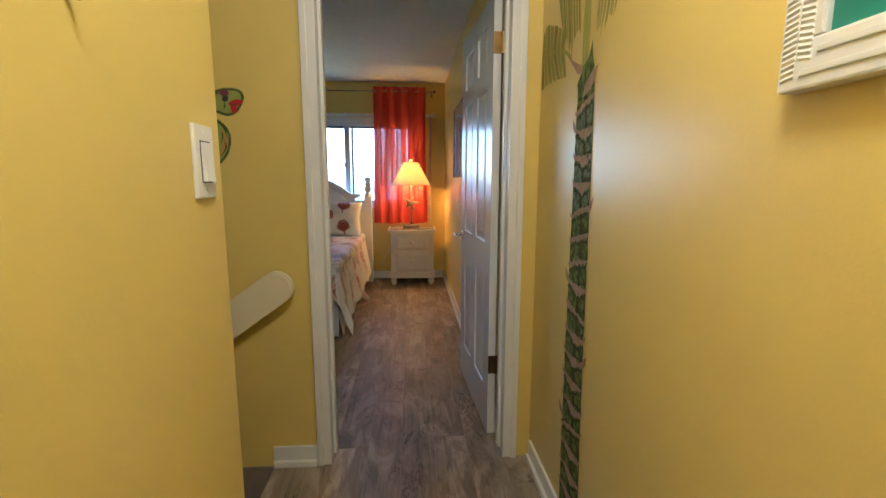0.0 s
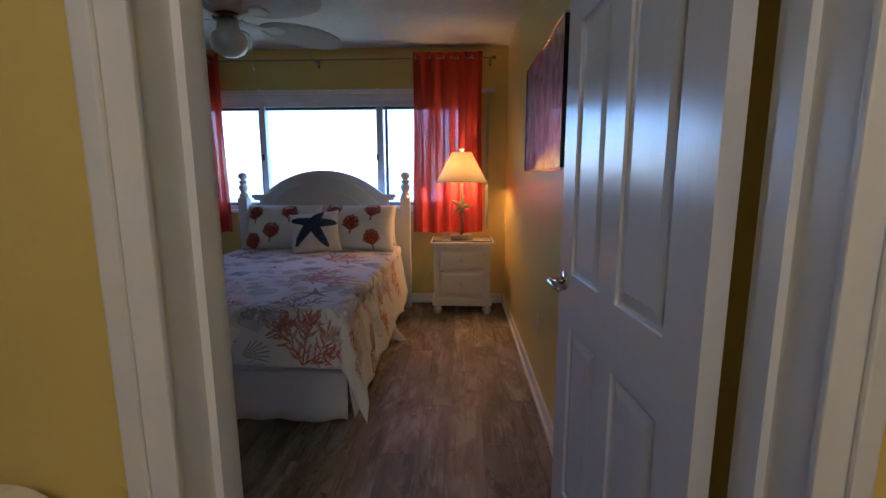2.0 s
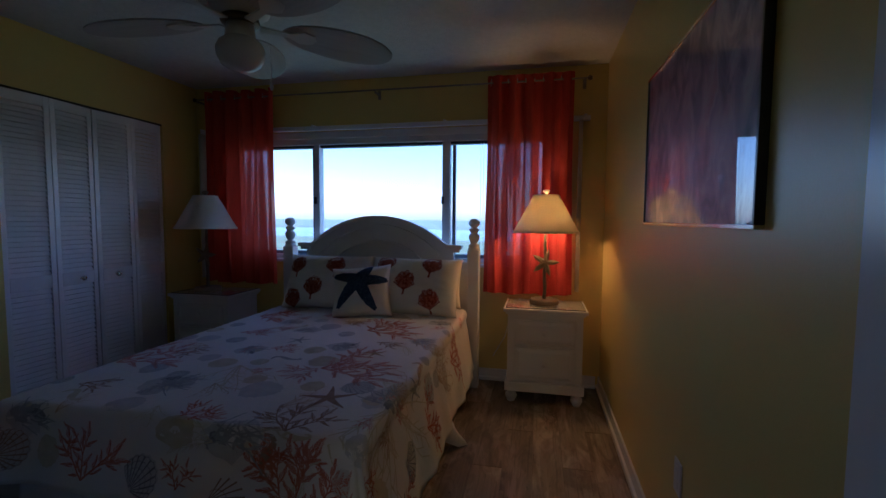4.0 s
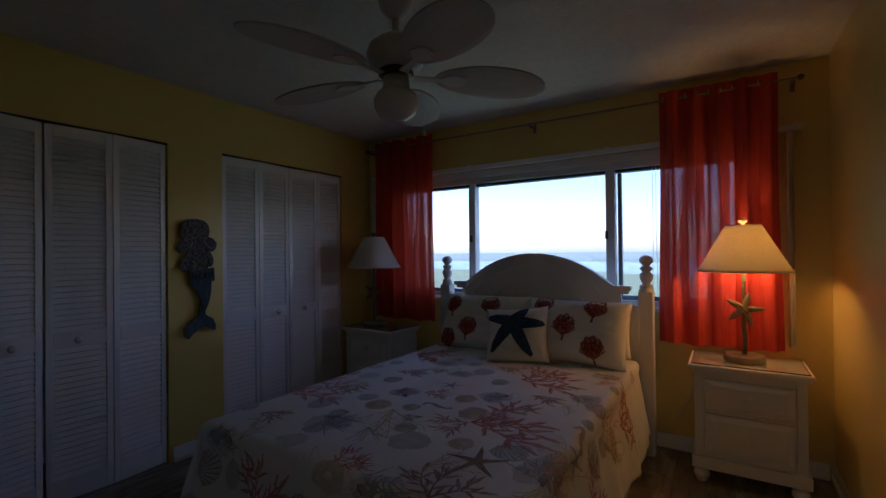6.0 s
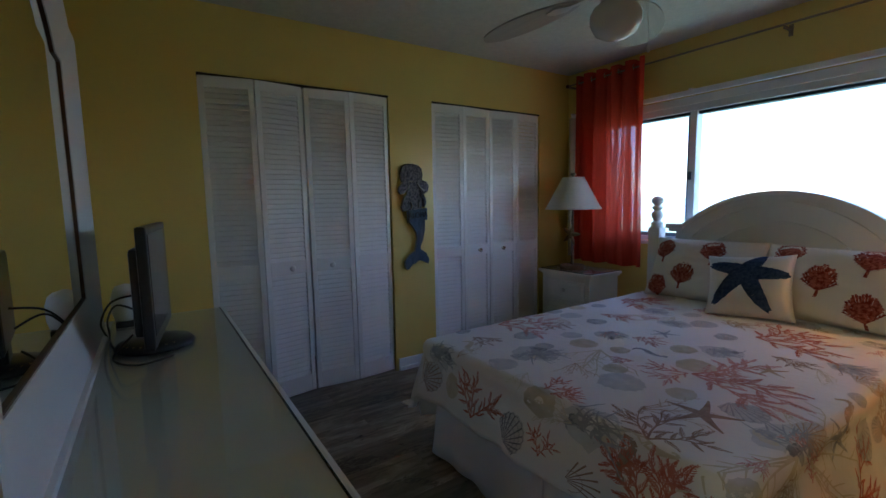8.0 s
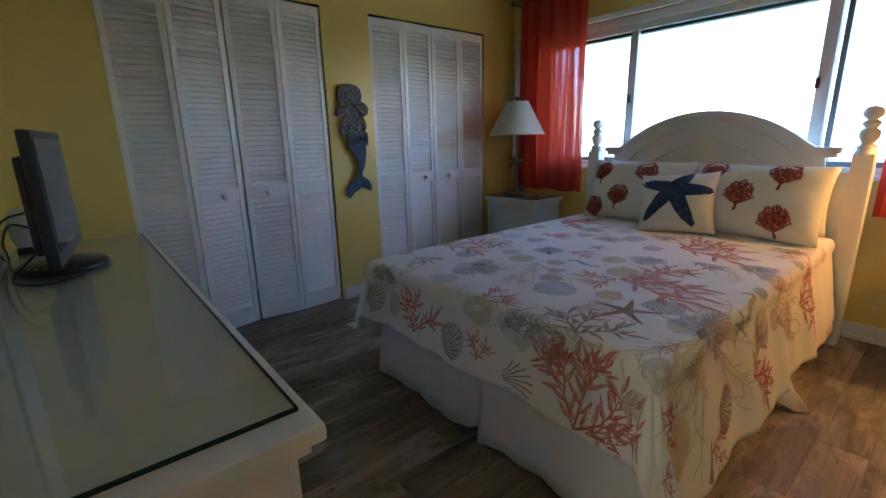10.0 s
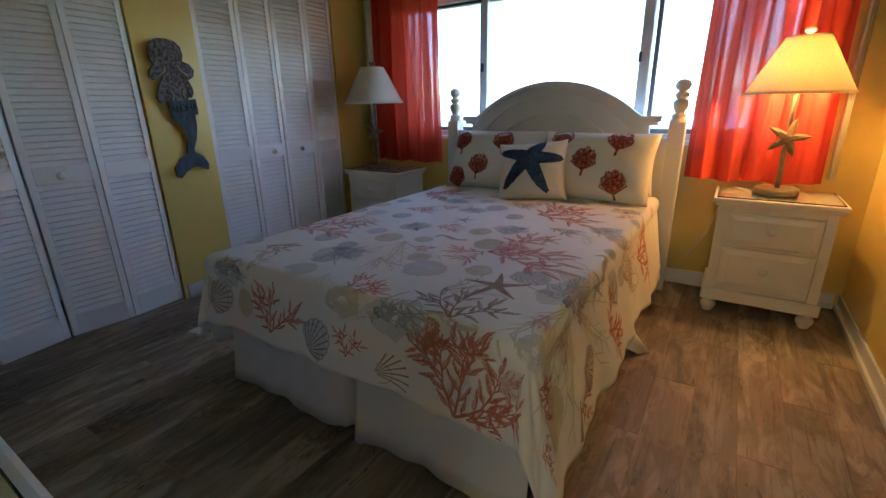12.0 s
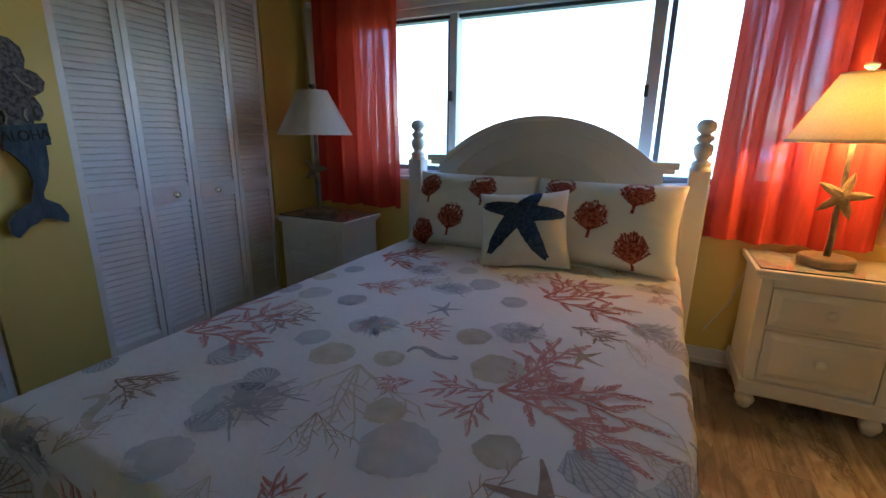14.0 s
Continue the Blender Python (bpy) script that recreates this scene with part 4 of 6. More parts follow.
    for q, w in marks:
        piece("shell_mark", ribbon(curve(*q), w), M_GOLD, 0.0022)
    piece("eyelid", oval(4.42, 1.33, 0.28, 0.20, 16, 0.15), M_PURPLE, 0.0012)
    piece("eye", oval(4.50, 1.66, 0.19, 0.20, 14, 0.3), M_SHELL, 0.0014)
    piece("mouth", smooth([(4.72, 1.95), (5.0, 1.74), (5.35, 1.70), (5.56, 1.85), (5.4, 2.02), (5.22, 2.14), (5.30, 2.36), (5.15, 2.54), (4.95, 2.46), (4.85, 2.15)], 4), M_RED, 0.0014)
    piece("mouth_line", ribbon(curve((4.68, 1.92), (4.95, 2.02), (5.25, 2.1)), 0.03), M_SHELL, 0.0018)


turtle_mural()


# ---- closet doors ----
def slat_mesh(width):
    bm = B()
    box(bm, 0, width, -0.018, 0.018, -0.003, 0.003, 0.001)
    return mesh_of("slat", bm, LOUVRE)


def bifold(name_at, widths, fold, knob_on, label):
    """Two louvred leaves hinged together. Local x runs along the wall, local -y faces the room."""
    d = thing("bifold_door", name_at, label, "closet door", "louvred closet doors")
    h, th, st = 2.005, 0.028, 0.031
    x = 0.0
    for i, w in enumerate(widths):
        turn = fold if i == 0 else -fold
        ox = 0.0 if i == 0 else widths[0] * math.cos(radians(fold))
        oy = 0.0 if i == 0 else -widths[0] * math.sin(radians(fold))
        m = pose(ox, oy, 0, 0, 0, -turn)
        bm = B()
        w0, w1 = 0.0015, w - 0.0015
        box(bm, w0, w0 + st, -th / 2, th / 2, 0.0, h, 0.003)
        box(bm, w1 - st, w1, -th / 2, th / 2, 0.0, h, 0.003)
        for z0, z1 in ((0.0, 0.115), (0.812, 0.895), (h - 0.062, h)):
            box(bm, w0 + st, w1 - st, -th / 2, th / 2, z0, z1, 0.002)
        leaf = part("leaf", bm, LOUVRE, d, at=m)
        me = slat_mesh(w1 - w0 - 2 * st + 0.006)
        for z0, z1 in ((0.115, 0.812), (0.895, h - 0.062)):
            n = int((z1 - z0) / 0.0308)
            for k in range(n):
                s = new("slat", me)
                s.parent = leaf
                s.matrix_basis = pose(w0 + st - 0.003, 0.0, z0 + (k + 0.5) * (z1 - z0) / n, 54, 0, 0)
        if i == knob_on:
            bm = B()
            lathe(bm, [(0.0, 0.0), (0.008, 0.0), (0.008, 0.012), (0.017, 0.018), (0.019, 0.026), (0.013, 0.033), (0.0, 0.034)], 16)
            part("knob", bm, CHROME if name_at.translation.y > 4.4 else WHITE, leaf, "small round knob", True,
                 at=pose(w * 0.55 if knob_on else w * 0.45, -th / 2, 0.852, 90, 0, 0))
    return d


def closet(c, open_a, open_b):
    q = (c[1] - c[0] - 0.012) / 4
    # looking at the wall from the room, local x runs north
    bifold(Matrix.Translation((XW - 0.028, c[0] + 0.004, 0.012)) @ pose(0, 0, 0, 0, 0, 90), (q, q), open_a, 1, "white louvred bifold closet door, slightly folded")
    q2 = q
    m = Matrix.Translation((XW - 0.028, c[0] + 0.008 + 2 * q, 0.012)) @ pose(0, 0, 0, 0, 0, 90)
    bifold(m, (q2, q2), open_b, 0, "white louvred bifold closet door, nearly shut")
    # track strip carries the shade of the gap over the doors in its colour
    bm = B()
    box(bm, XW - 0.06, XW - 0.004, c[0], c[1], CTOP - 0.012, CTOP, 0)
    structure("trim_track_shade", bm, GAPSHADE_LETTERS, "closet door track, near-black for the shaded gap over the doors", "track")


closet(CA, 9.0, 5.0)
closet(CB, 4.5, 3.5)


# ---- bed ----
BX0, BX1, BY0, BY1, BTOP = -1.590, -0.225, 3.875, 5.90, 0.612     # mattress block under the spread
HX0, HX1, HY = -1.685, -0.160, 5.955                              # headboard posts


def bed():
    b = thing("bed", (0, 0, 0), "white wooden bed with an arched headboard and turned posts", "bed")
    prof = [(0.0, 1.285), (0.016, 1.281), (0.028, 1.270), (0.034, 1.252), (0.030, 1.234), (0.020, 1.222), (0.016, 1.216), (0.026, 1.208), (0.031, 1.196),
            (0.024, 1.184), (0.018, 1.176), (0.028, 1.168), (0.033, 1.150), (0.030, 1.128), (0.022, 1.108), (0.019, 1.098), (0.030, 1.090), (0.033, 1.078), (0.030, 1.066), (0.036, 1.060), (0.036, 1.040)]
    for x in (HX0, HX1):
        bm = B()
        lathe(bm, [(r * 1.28, z) for r, z in prof], 22, (x, HY, 0))
        part("post_finial", bm, CREAM, b, smooth=True)
        bm = B()
        box(bm, x - 0.044, x + 0.044, HY - 0.044, HY + 0.044, 0.0, 1.05, 0.006)
        part("post", bm, CREAM, b)
    # arched panel
    cx, hw = (HX0 + HX1) / 2, 0.665
    def top(u):
        s = abs(u)
        r = 0.80
        if s > 0.56:
            return 1.083
        z = 1.302 - r + math.sqrt(r * r - min(s, 0.50) ** 2)
        if s > 0.50:
            z += (1.083 - z) * (s - 0.50) / 0.06
        return max(z, 1.083)
    n = 72
    us = [-0.725 + 1.45 * k / n for k in range(n + 1)]
    bm = B()
    slab(bm, [(cx - 0.73, 0.42), (cx + 0.73, 0.42), (cx + 0.73, 0.955), (cx + 0.615, 0.955)] + [(cx + u, top(u) - 0.02) for u in us[::-1] if abs(u) < 0.612] + [(cx - 0.615, 0.955), (cx - 0.73, 0.955)], 0, 0.026, lambda u, v, w: (u, HY + 0.013 - w, v))
    part("arched_panel", bm, CREAM, b)
    # raised arch bands and the cornice along the top
    def band(r0, r1, half, proud, apex):
        """A raised strip along an arc between two radii, with its top at apex."""
        bm = B()
        c0 = apex - r1
        m = math.asin(half / r1)
        ang = [-m + 2 * m * k / 36 for k in range(37)]
        for a0, a1 in zip(ang, ang[1:]):
            q = [(cx + r * math.sin(a), c0 + r * math.cos(a)) for r, a in ((r0, a0), (r1, a0), (r1, a1), (r0, a1))]
            slab(bm, q, 0, proud, lambda u, v, w: (u, HY - 0.012 - w, v))
        bmesh.ops.remove_doubles(bm, verts=bm.verts[:], dist=1e-5)
        part("arch_moulding", bm, CREAM, b)
    band(0.640, 0.665, 0.50, 0.030, 1.236)
    band(0.500, 0.520, 0.36, 0.028, 1.118)
    bm = B()
    for k in range(n):
        u0, u1 = us[k], us[k + 1]
        if abs(u0) > 0.664 or abs(u1) > 0.664:
            continue
        slab(bm, [(cx + u0, top(u0) - 0.028), (cx + u1, top(u1) - 0.028), (cx + u1, top(u1)), (cx + u0, top(u0))], -0.022, 0.030, lambda u, v, w: (u, HY - 0.004 - w, v))
    bmesh.ops.remove_doubles(bm, verts=bm.verts[:], dist=1e-5)
    part("cornice", bm, CREAM, b)
    for sg in (-1, 1):
        bm = B()
        u = cx + sg * 0.612
        box(bm, u - 0.045, u + 0.045, HY - 0.030, HY + 0.020, 1.028, 1.050, 0.004)
        box(bm, u - 0.062, u + 0.062, HY - 0.042, HY + 0.026, 1.050, 1.082, 0.005)
        part("shoulder_cap", bm, CREAM, b)
    for x in (BX0 + 0.06, BX1 - 0.06):
        bm = B()
        box(bm, x - 0.014, x + 0.014, BY0 + 0.06, HY - 0.04, 0.24, 0.36, 0.003)
        part("side_rail", bm, CREAM, b)
    for x in (BX0 + 0.08, BX1 - 0.08):
        for y in (BY0 + 0.10, 5.0):
            bm = B()
            lathe(bm, [(0.0, 0.0), (0.022, 0.0), (0.028, 0.1), (0.028, 0.24), (0.0, 0.24)], 12, (x, y, 0))
            part("leg", bm, CREAM, b)
    m = thing("mattress", (0, 0, 0), "mattress and box spring under the bedspread", "mattress")
    bm = B()
    box(bm, BX0 + 0.02, BX1 - 0.02, BY0 + 0.03, BY1, 0.242, 0.588, 0.04)
    part("mattress_body", bm, SKIRTCLOTH, m)


bed()


def skirt():
    s = thing("bed_skirt", (0, 0, 0), "white cotton bed skirt with a pleat at the foot", "bed skirt")
    def sheet(path, name, z0=0.022, z1=0.50):
        bm = B()
        rows = []
        nz = 8
        L = 0
        for i, (x, y, nx, ny) in enumerate(path):
            col = []
            for j in range(nz + 1):
                t = j / nz
                z = z1 + (z0 - z1) * t
                wv = (0.005 * math.sin(i * 0.55) + 0.010 * math.sin(i * 0.21 + 1.3)) * t + 0.035 * t * t
                zz = z + (0.005 * math.sin(i * 0.33) * t if t > 0.8 else 0)
                col.append(bm.verts.new((x + nx * wv, y + ny * wv, zz)))
            rows.append(col)
        for a, c in zip(rows, rows[1:]):
            for j in range(nz):
                bm.faces.new((a[j], c[j], c[j + 1], a[j + 1]))
        ob = part(name, bm, SKIRTCLOTH, s, smooth=True)
        sol = ob.modifiers.new("cloth", "SOLIDIFY")
        sol.thickness = 0.003
    split = -0.865
    y = BY0 + 0.042
    n = 46
    sheet([(BX0 + (split - BX0) * k / n + (0.012 if k > n - 3 else 0), y + (0.03 if k > n - 4 else 0), 0, -1) for k in range(n + 1)], "foot_panel")
    sheet([(split + 0.012 + (BX1 - split) * k / n, y - (0.012 if k < 3 else 0), 0, -1) for k in range(n + 1)], "foot_panel")
    sheet([(BX1 - 0.005, y + (5.75 - y) * k / 90, 1, 0) for k in range(91)], "side_panel")
    sheet([(BX0 + 0.005, y + (5.75 - y) * k / 90, -1, 0) for k in range(91)], "side_panel")
    # the corner of the side panel that sticks out on the floor
    bm = B()
    pts = [(-0.20, 4.93, 0.20), (-0.19, 5.10, 0.20), (-0.13, 5.09, 0.07), (-0.055, 5.06, 0.006), (-0.10, 5.01, 0.012), (-0.17, 4.96, 0.06)]
    c = bm.verts.new((-0.145, 5.03, 0.10))
    vs = [bm.verts.new(p) for p in pts]
    for k in range(6):
        bm.faces.new((c, vs[k], vs[(k + 1) % 6]))
    ob = part("turned_corner", bm, SKIRTCLOTH, s, smooth=True)
    ob.modifiers.new("cloth", "SOLIDIFY").thickness = 0.003


skirt()

FOOT, SIDE = 0.325, 0.50       # how far the spread hangs at the foot and at the sides


def spread_at(u, v, lift=0.0):
    """Place on the bedspread. u, v run over the cloth laid flat: the top is BX0..BX1 by BY0..BY1."""
    a = u - BX1 if u > BX1 else (u - BX0 if u < BX0 else 0.0)
    b = min(v - BY0, 0.0)
    # bed top: gently quilted
    x, y = min(max(u, BX0), BX1), max(v, BY0)
    z = BTOP + 0.004 * noise.noise(Vector((u * 6, v * 6, 0))) + 0.007 * noise.noise(Vector((u * 2.2, v * 2.2, 4)))
    z += 0.010 * math.sin(math.pi * min(1, max(0, (u - BX0) / (BX1 - BX0))))
    d = math.hypot(a, b)
    if a < 0 and b < 0:
        d = min(d, 0.41)
    nrm = Vector((0, 0, 1))
    if d > 0:
        dx, dy = a / d, b / d
        r = 0.075
        along = (v if abs(a) > abs(b) else u) + 1.7 * math.atan2(abs(b), abs(a)) * 0.35
        corner = 2 * abs(dx * dy)
        wave = (0.008 * math.sin(along * 17) + 0.005 * math.sin(along * 31 + 1) + 0.009 * math.sin(along * 8 + 2)) * min(1, d / 0.35)
        wave += 0.012 * corner * min(1, d / 0.3) * math.sin(7 * math.atan2(abs(b), abs(a) + 1e-6))
        if d < r * math.pi / 2:
            q = d / r
            out, drop = r * math.sin(q), r * (1 - math.cos(q))
            nrm = Vector((dx * math.sin(q), dy * math.sin(q), math.cos(q)))
        else:
            e = d - r * math.pi / 2
            out, drop = r + 0.20 * e * (1 + 0.35 * corner), r + e * 0.975
            nrm = Vector((dx, dy, 0.2)).normalized()
        out += wave - r * 0.6 * min(1.0, d / (r * 1.57))
        x += dx * out
        y += dy * out
        z -= drop
        z = max(z, 0.016)
    return Vector((x, y, z)) + nrm * lift


def bedspread():
    s = thing("bedspread", (0, 0, 0), "white bedspread printed with coral, shells and starfish", "bedspread")
    bm = B()
    u0, u1, v0, v1 = BX0 - SIDE, BX1 + SIDE, BY0 - FOOT, 5.86
    nu, nv = 130, 120
    g = [[bm.verts.new(spread_at(u0 + (u1 - u0) * i / nu, v0 + (v1 - v0) * j / nv)) for j in range(nv + 1)] for i in range(nu + 1)]
    for i in range(nu):
        for j in range(nv):
            bm.faces.new((g[i][j], g[i + 1][j], g[i + 1][j + 1], g[i][j + 1]))
    ob = part("cloth", bm, SPREADCLOTH, s, smooth=True)
    sol = ob.modifiers.new("cloth", "SOLIDIFY")
    sol.thickness, sol.offset = 0.006, -1
    lim = (u0 + 0.01, u1 - 0.01, v0 + 0.006, v1)

    def ribbon(bm, path, w0, w1, lift):
        pts = []
        for i in range(len(path)):
            a, b = path[max(i - 1, 0)], path[min(i + 1, len(path) - 1)]
            d = Vector((b[0] - a[0], b[1] - a[1]))
            d = d.normalized() if d.length else Vector((1, 0))
            w = (w0 + (w1 - w0) * i / (len(path) - 1)) / 2
            p = path[i]
            pts.append(((p[0] - d.y * w, p[1] + d.x * w), (p[0] + d.y * w, p[1] - d.x * w)))
        if any(not (lim[0] < q[0] < lim[1] and lim[2] < q[1] < lim[3]) for pr in pts for q in pr):
            return
        vs = [[bm.verts.new(spread_at(*q, lift)) for q in pr] for pr in pts]
        for a, b in zip(vs, vs[1:]):
            bm.faces.new((a[0], b[0], b[1], a[1]))

    def blob(bm, outline, lift):
        if any(not (lim[0] < q[0] < lim[1] and lim[2] < q[1] < lim[3]) for q in outline):
            return
        cu, cv = sum(q[0] for q in outline) / len(outline), sum(q[1] for q in outline) / len(outline)
        c = bm.verts.new(spread_at(cu, cv, lift))
        mid = [bm.verts.new(spread_at((q[0] + cu) / 2, (q[1] + cv) / 2, lift)) for q in outline]
        out = [bm.verts.new(spread_at(*q, lift)) for q in outline]
        n = len(outline)
        for k in range(n):
            bm.faces.new((c, mid[k], mid[(k + 1) % n]))
            bm.faces.new((mid[k], out[k], out[(k + 1) % n], mid[(k + 1) % n]))

    def wob(p, ang, ln, rnd, n=4):
        path = [p]
        for k in range(n):
            ang += rnd.uniform(-0.16, 0.16)
            p = (p[0] + math.cos(ang) * ln / n, p[1] + math.sin(ang) * ln / n)
            path.append(p)
        return path, ang

    def coral(at, ang, size, ink, seed, fine=4):
        """A branching spray whose stems end in feathered fronds."""
        rnd = random.Random(seed)
        bm = B()
        def frond(p, a, ln):
            path, a2 = wob(p, a, ln, rnd, 8)
            ribbon(bm, path, size * 0.012, size * 0.006, 0.0017)
            for i, q in enumerate(path[1:]):
                for sg in (-1, 1):
                    r = ln * 0.34 * (1.0 - 0.10 * i) * rnd.uniform(0.75, 1.15)
                    aa = a2 + sg * rnd.uniform(0.5, 0.75)
                    mid = (q[0] + 0.5 * r * math.cos(aa), q[1] + 0.5 * r * math.sin(aa))
                    end = (q[0] + r * math.cos(aa - sg * 0.2), q[1] + r * math.sin(aa - sg * 0.2))
                    ribbon(bm, [q, mid], size * 0.005, size * 0.010, 0.0018)
                    ribbon(bm, [mid, end], size * 0.010, size * 0.002, 0.0018)
        def grow(p, a, ln, w, depth):
            path, a2 = wob(p, a, ln, rnd)
            ribbon(bm, path, w, w * 0.72, 0.0016)
            for q, sg in ((path[1], 1), (path[2], -1), (path[3], 1)):
                frond(q, a2 + sg * rnd.uniform(0.6, 0.95), size * rnd.uniform(0.13, 0.19))
            if depth == 0:
                frond(path[-1], a2, size * rnd.uniform(0.17, 0.22))
                return
            for sg in (-1, 1):
                grow(path[-1], a2 + sg * rnd.uniform(0.25, 0.5), ln * rnd.uniform(0.66, 0.86), w * 0.70, depth - 1)
        for j in range(3 if fine > 2 else 2):
            grow(at, ang + (j - 1) * 0.75, size * 0.26, size * 0.024, 2 if fine > 3 else 1)
        part("coral_print", bm, INK[ink], s)

    def shell(at, ang, size, ink, seed, ribs=9):
        rnd = random.Random(seed)
        bm = B()
        c, sn = math.cos(ang), math.sin(ang)
        out = []
        for k in range(22):
            a = -math.pi * 0.62 + 2 * math.pi * 0.62 * k / 21
            r = size * (0.52 + 0.018 * math.cos(k * math.pi)) * (0.92 + 0.08 * math.cos(a))
            u, v = r * math.cos(a) - size * 0.12, r * math.sin(a) * 0.86
            out.append((at[0] + c * u - sn * v, at[1] + sn * u + c * v))
        hinge = (at[0] - c * size * 0.46, at[1] - sn * size * 0.46)
        blob(bm, out + [hinge], 0.0012)
        part("shell_print", bm, INK["pale" if ink != "olive" else "olive"], s)
        bm = B()
        for k in range(1, 21, 2):
            q = out[k]
            path = [(hinge[0] + (q[0] - hinge[0]) * t, hinge[1] + (q[1] - hinge[1]) * t) for t in (0.1, 0.4, 0.7, 0.97)]
            ribbon(bm, path, size * 0.012, size * 0.035, 0.0020)
        for f in (0.45, 0.62, 0.8, 0.95):
            ribbon(bm, [(hinge[0] + (q[0] - hinge[0]) * f, hinge[1] + (q[1] - hinge[1]) * f) for q in out], size * 0.012, size * 0.012, 0.0021)
        tagged(part("shell_line_print", bm, INK[ink], s), kind="stuff")

    def star(at, ang, size, ink, lift=0.0016):
        bm = B()
        for k in range(5):
            a = ang + 2 * math.pi * k / 5
            path = [(at[0] + math.cos(a + 0.12 * t) * size * t * 0.55, at[1] + math.sin(a + 0.12 * t) * size * t * 0.55) for t in (0, 0.25, 0.5, 0.75, 1.0)]
            ribbon(bm, path, size * 0.17, size * 0.03, lift)
        part("starfish_print", bm, INK[ink], s)

    def seahorse(at, ang, size, ink):
        bm = B()
        c, sn = math.cos(ang), math.sin(ang)
        body = [(-0.30, 0.42, .05), (-0.12, 0.47, .10), (0.0, 0.40, .13), (0.03, 0.25, .15), (-0.02, 0.08, .19), (-0.02, -0.10, .16), (0.06, -0.26, .10), (0.16, -0.38, .07), (0.22, -0.30, .05), (0.17, -0.24, .04)]
        pts = [(at[0] + size * (c * u - sn * v), at[1] + size * (sn * u + c * v)) for u, v, _ in body]
        for i in range(len(body) - 1):
            ribbon(bm, [pts[i], pts[i + 1]], body[i][2] * size, body[i + 1][2] * size, 0.0016)
        part("seahorse_print", bm, INK[ink], s)

    def weed(at, ang, size, ink, seed, n=9):
        rnd = random.Random(seed)
        bm = B()
        for k in range(n):
            path, a = wob(at, ang + (k - (n - 1) / 2) * 0.22, size * rnd.uniform(0.6, 1.0), rnd, 6)
            ribbon(bm, path, size * 0.022, size * 0.010, 0.0015)
            for q in path[2:]:
                t, _ = wob(q, a + rnd.choice((-0.7, 0.7)), size * 0.16, rnd, 2)
                ribbon(bm, t, size * 0.018, size * 0.008, 0.0016)
        part("seaweed_print", bm, INK[ink], s)

    def fan_shell(at, ang, size, seed):
        """An anemone: a pale patch with many wavy grey strands."""
        rnd = random.Random(seed)
        bm = B()
        blob(bm, oval(at[0], at[1], size * 0.42, size * 0.33, 22, ang, 0.30, seed), 0.0010)
        part("anemone_print", bm, INK["pale"], s)
        for k in range(5):
            bm = B()
            q = (at[0] + rnd.uniform(-0.26, 0.26) * size, at[1] + rnd.uniform(-0.2, 0.2) * size)
            blob(bm, oval(q[0], q[1], size * rnd.uniform(0.10, 0.17), size * rnd.uniform(0.06, 0.10), 16, rnd.uniform(0, 3), 0.35, seed + k), 0.0012)
            part("anemone_blotch", bm, INK[("grey", "dark", "grey", "olive", "grey")[k]], s)
        bm = B()
        for k in range(26):
            a = ang + rnd.uniform(-1.5, 1.5)
            q = (at[0] + rnd.uniform(-0.25, 0.25) * size, at[1] + rnd.uniform(-0.2, 0.2) * size)
            path, _ = wob(q, a, size * rnd.uniform(0.22, 0.42), rnd, 5)
            ribbon(bm, path, size * 0.035, size * 0.012, 0.0014 + 0.00005 * k)
        part("anemone_fringe", bm, INK["grey"], s)

    F = BY0
    E = BX1
    # coral sprays: root on the cloth, bearing, size, ink, how finely they branch
    sprays = ((-0.40, -0.31, 1.35, 0.37, "coral", 4), (-0.36, -0.30, 0.65, 0.22, "coral", 2), (-1.18, -0.28, 1.55, 0.31, "coral", 3), (-0.81, -0.26, 1.9, 0.17, "coral", 2),
              (-0.80, -0.02, 1.1, 0.19, "coral", 2), (-0.61, 0.54, 0.36, 0.56, "rose", 3), (-0.62, 0.53, -1.95, 0.27, "rose", 2), (-0.58, 0.57, 0.95, 0.24, "rose", 2),
              (-0.45, -0.01, 1.75, 0.33, "brown", 3), (-0.52, 0.98, 0.30, 0.25, "brown", 2), (-0.66, 1.20, 0.42, 0.52, "coral", 3), (-1.57, 0.42, 0.85, 0.54, "rose", 3),
              (-1.44, 0.62, 0.30, 0.26, "brown", 2), (-1.46, 0.16, 0.55, 0.24, "brown", 2), (-0.84, 0.00, 1.5, 0.20, "coral", 2), (-1.52, 1.42, 0.35, 0.42, "coral", 3),
              (-1.10, 1.50, 0.5, 0.26, "rose", 2), (-0.99, 0.74, 0.8, 0.23, "rose", 2), (-0.88, 1.36, 0.3, 0.25, "tan", 2), (-1.36, 1.00, 0.5, 0.30, "rose", 2),
              (E + 0.16, -0.07, 1.35, 0.24, "coral", 2), (E + 0.40, 0.26, 1.5, 0.24, "coral", 2), (E + 0.30, -0.17, 1.2, 0.20, "coral", 2), (E + 0.30, 0.62, 1.5, 0.36, "coral", 3),
              (E + 0.22, 1.30, 1.6, 0.40, "coral", 3), (E + 0.05, 0.95, 1.2, 0.24, "tan", 2), (BX0 - 0.20, 0.50, 1.5, 0.40, "coral", 3), (BX0 - 0.25, 1.20, 1.4, 0.36, "coral", 2))
    for k, (u, v, a, q, ink, fine) in enumerate(sprays):
        coral((u, F + v), a, q, ink, 1 + k, fine)
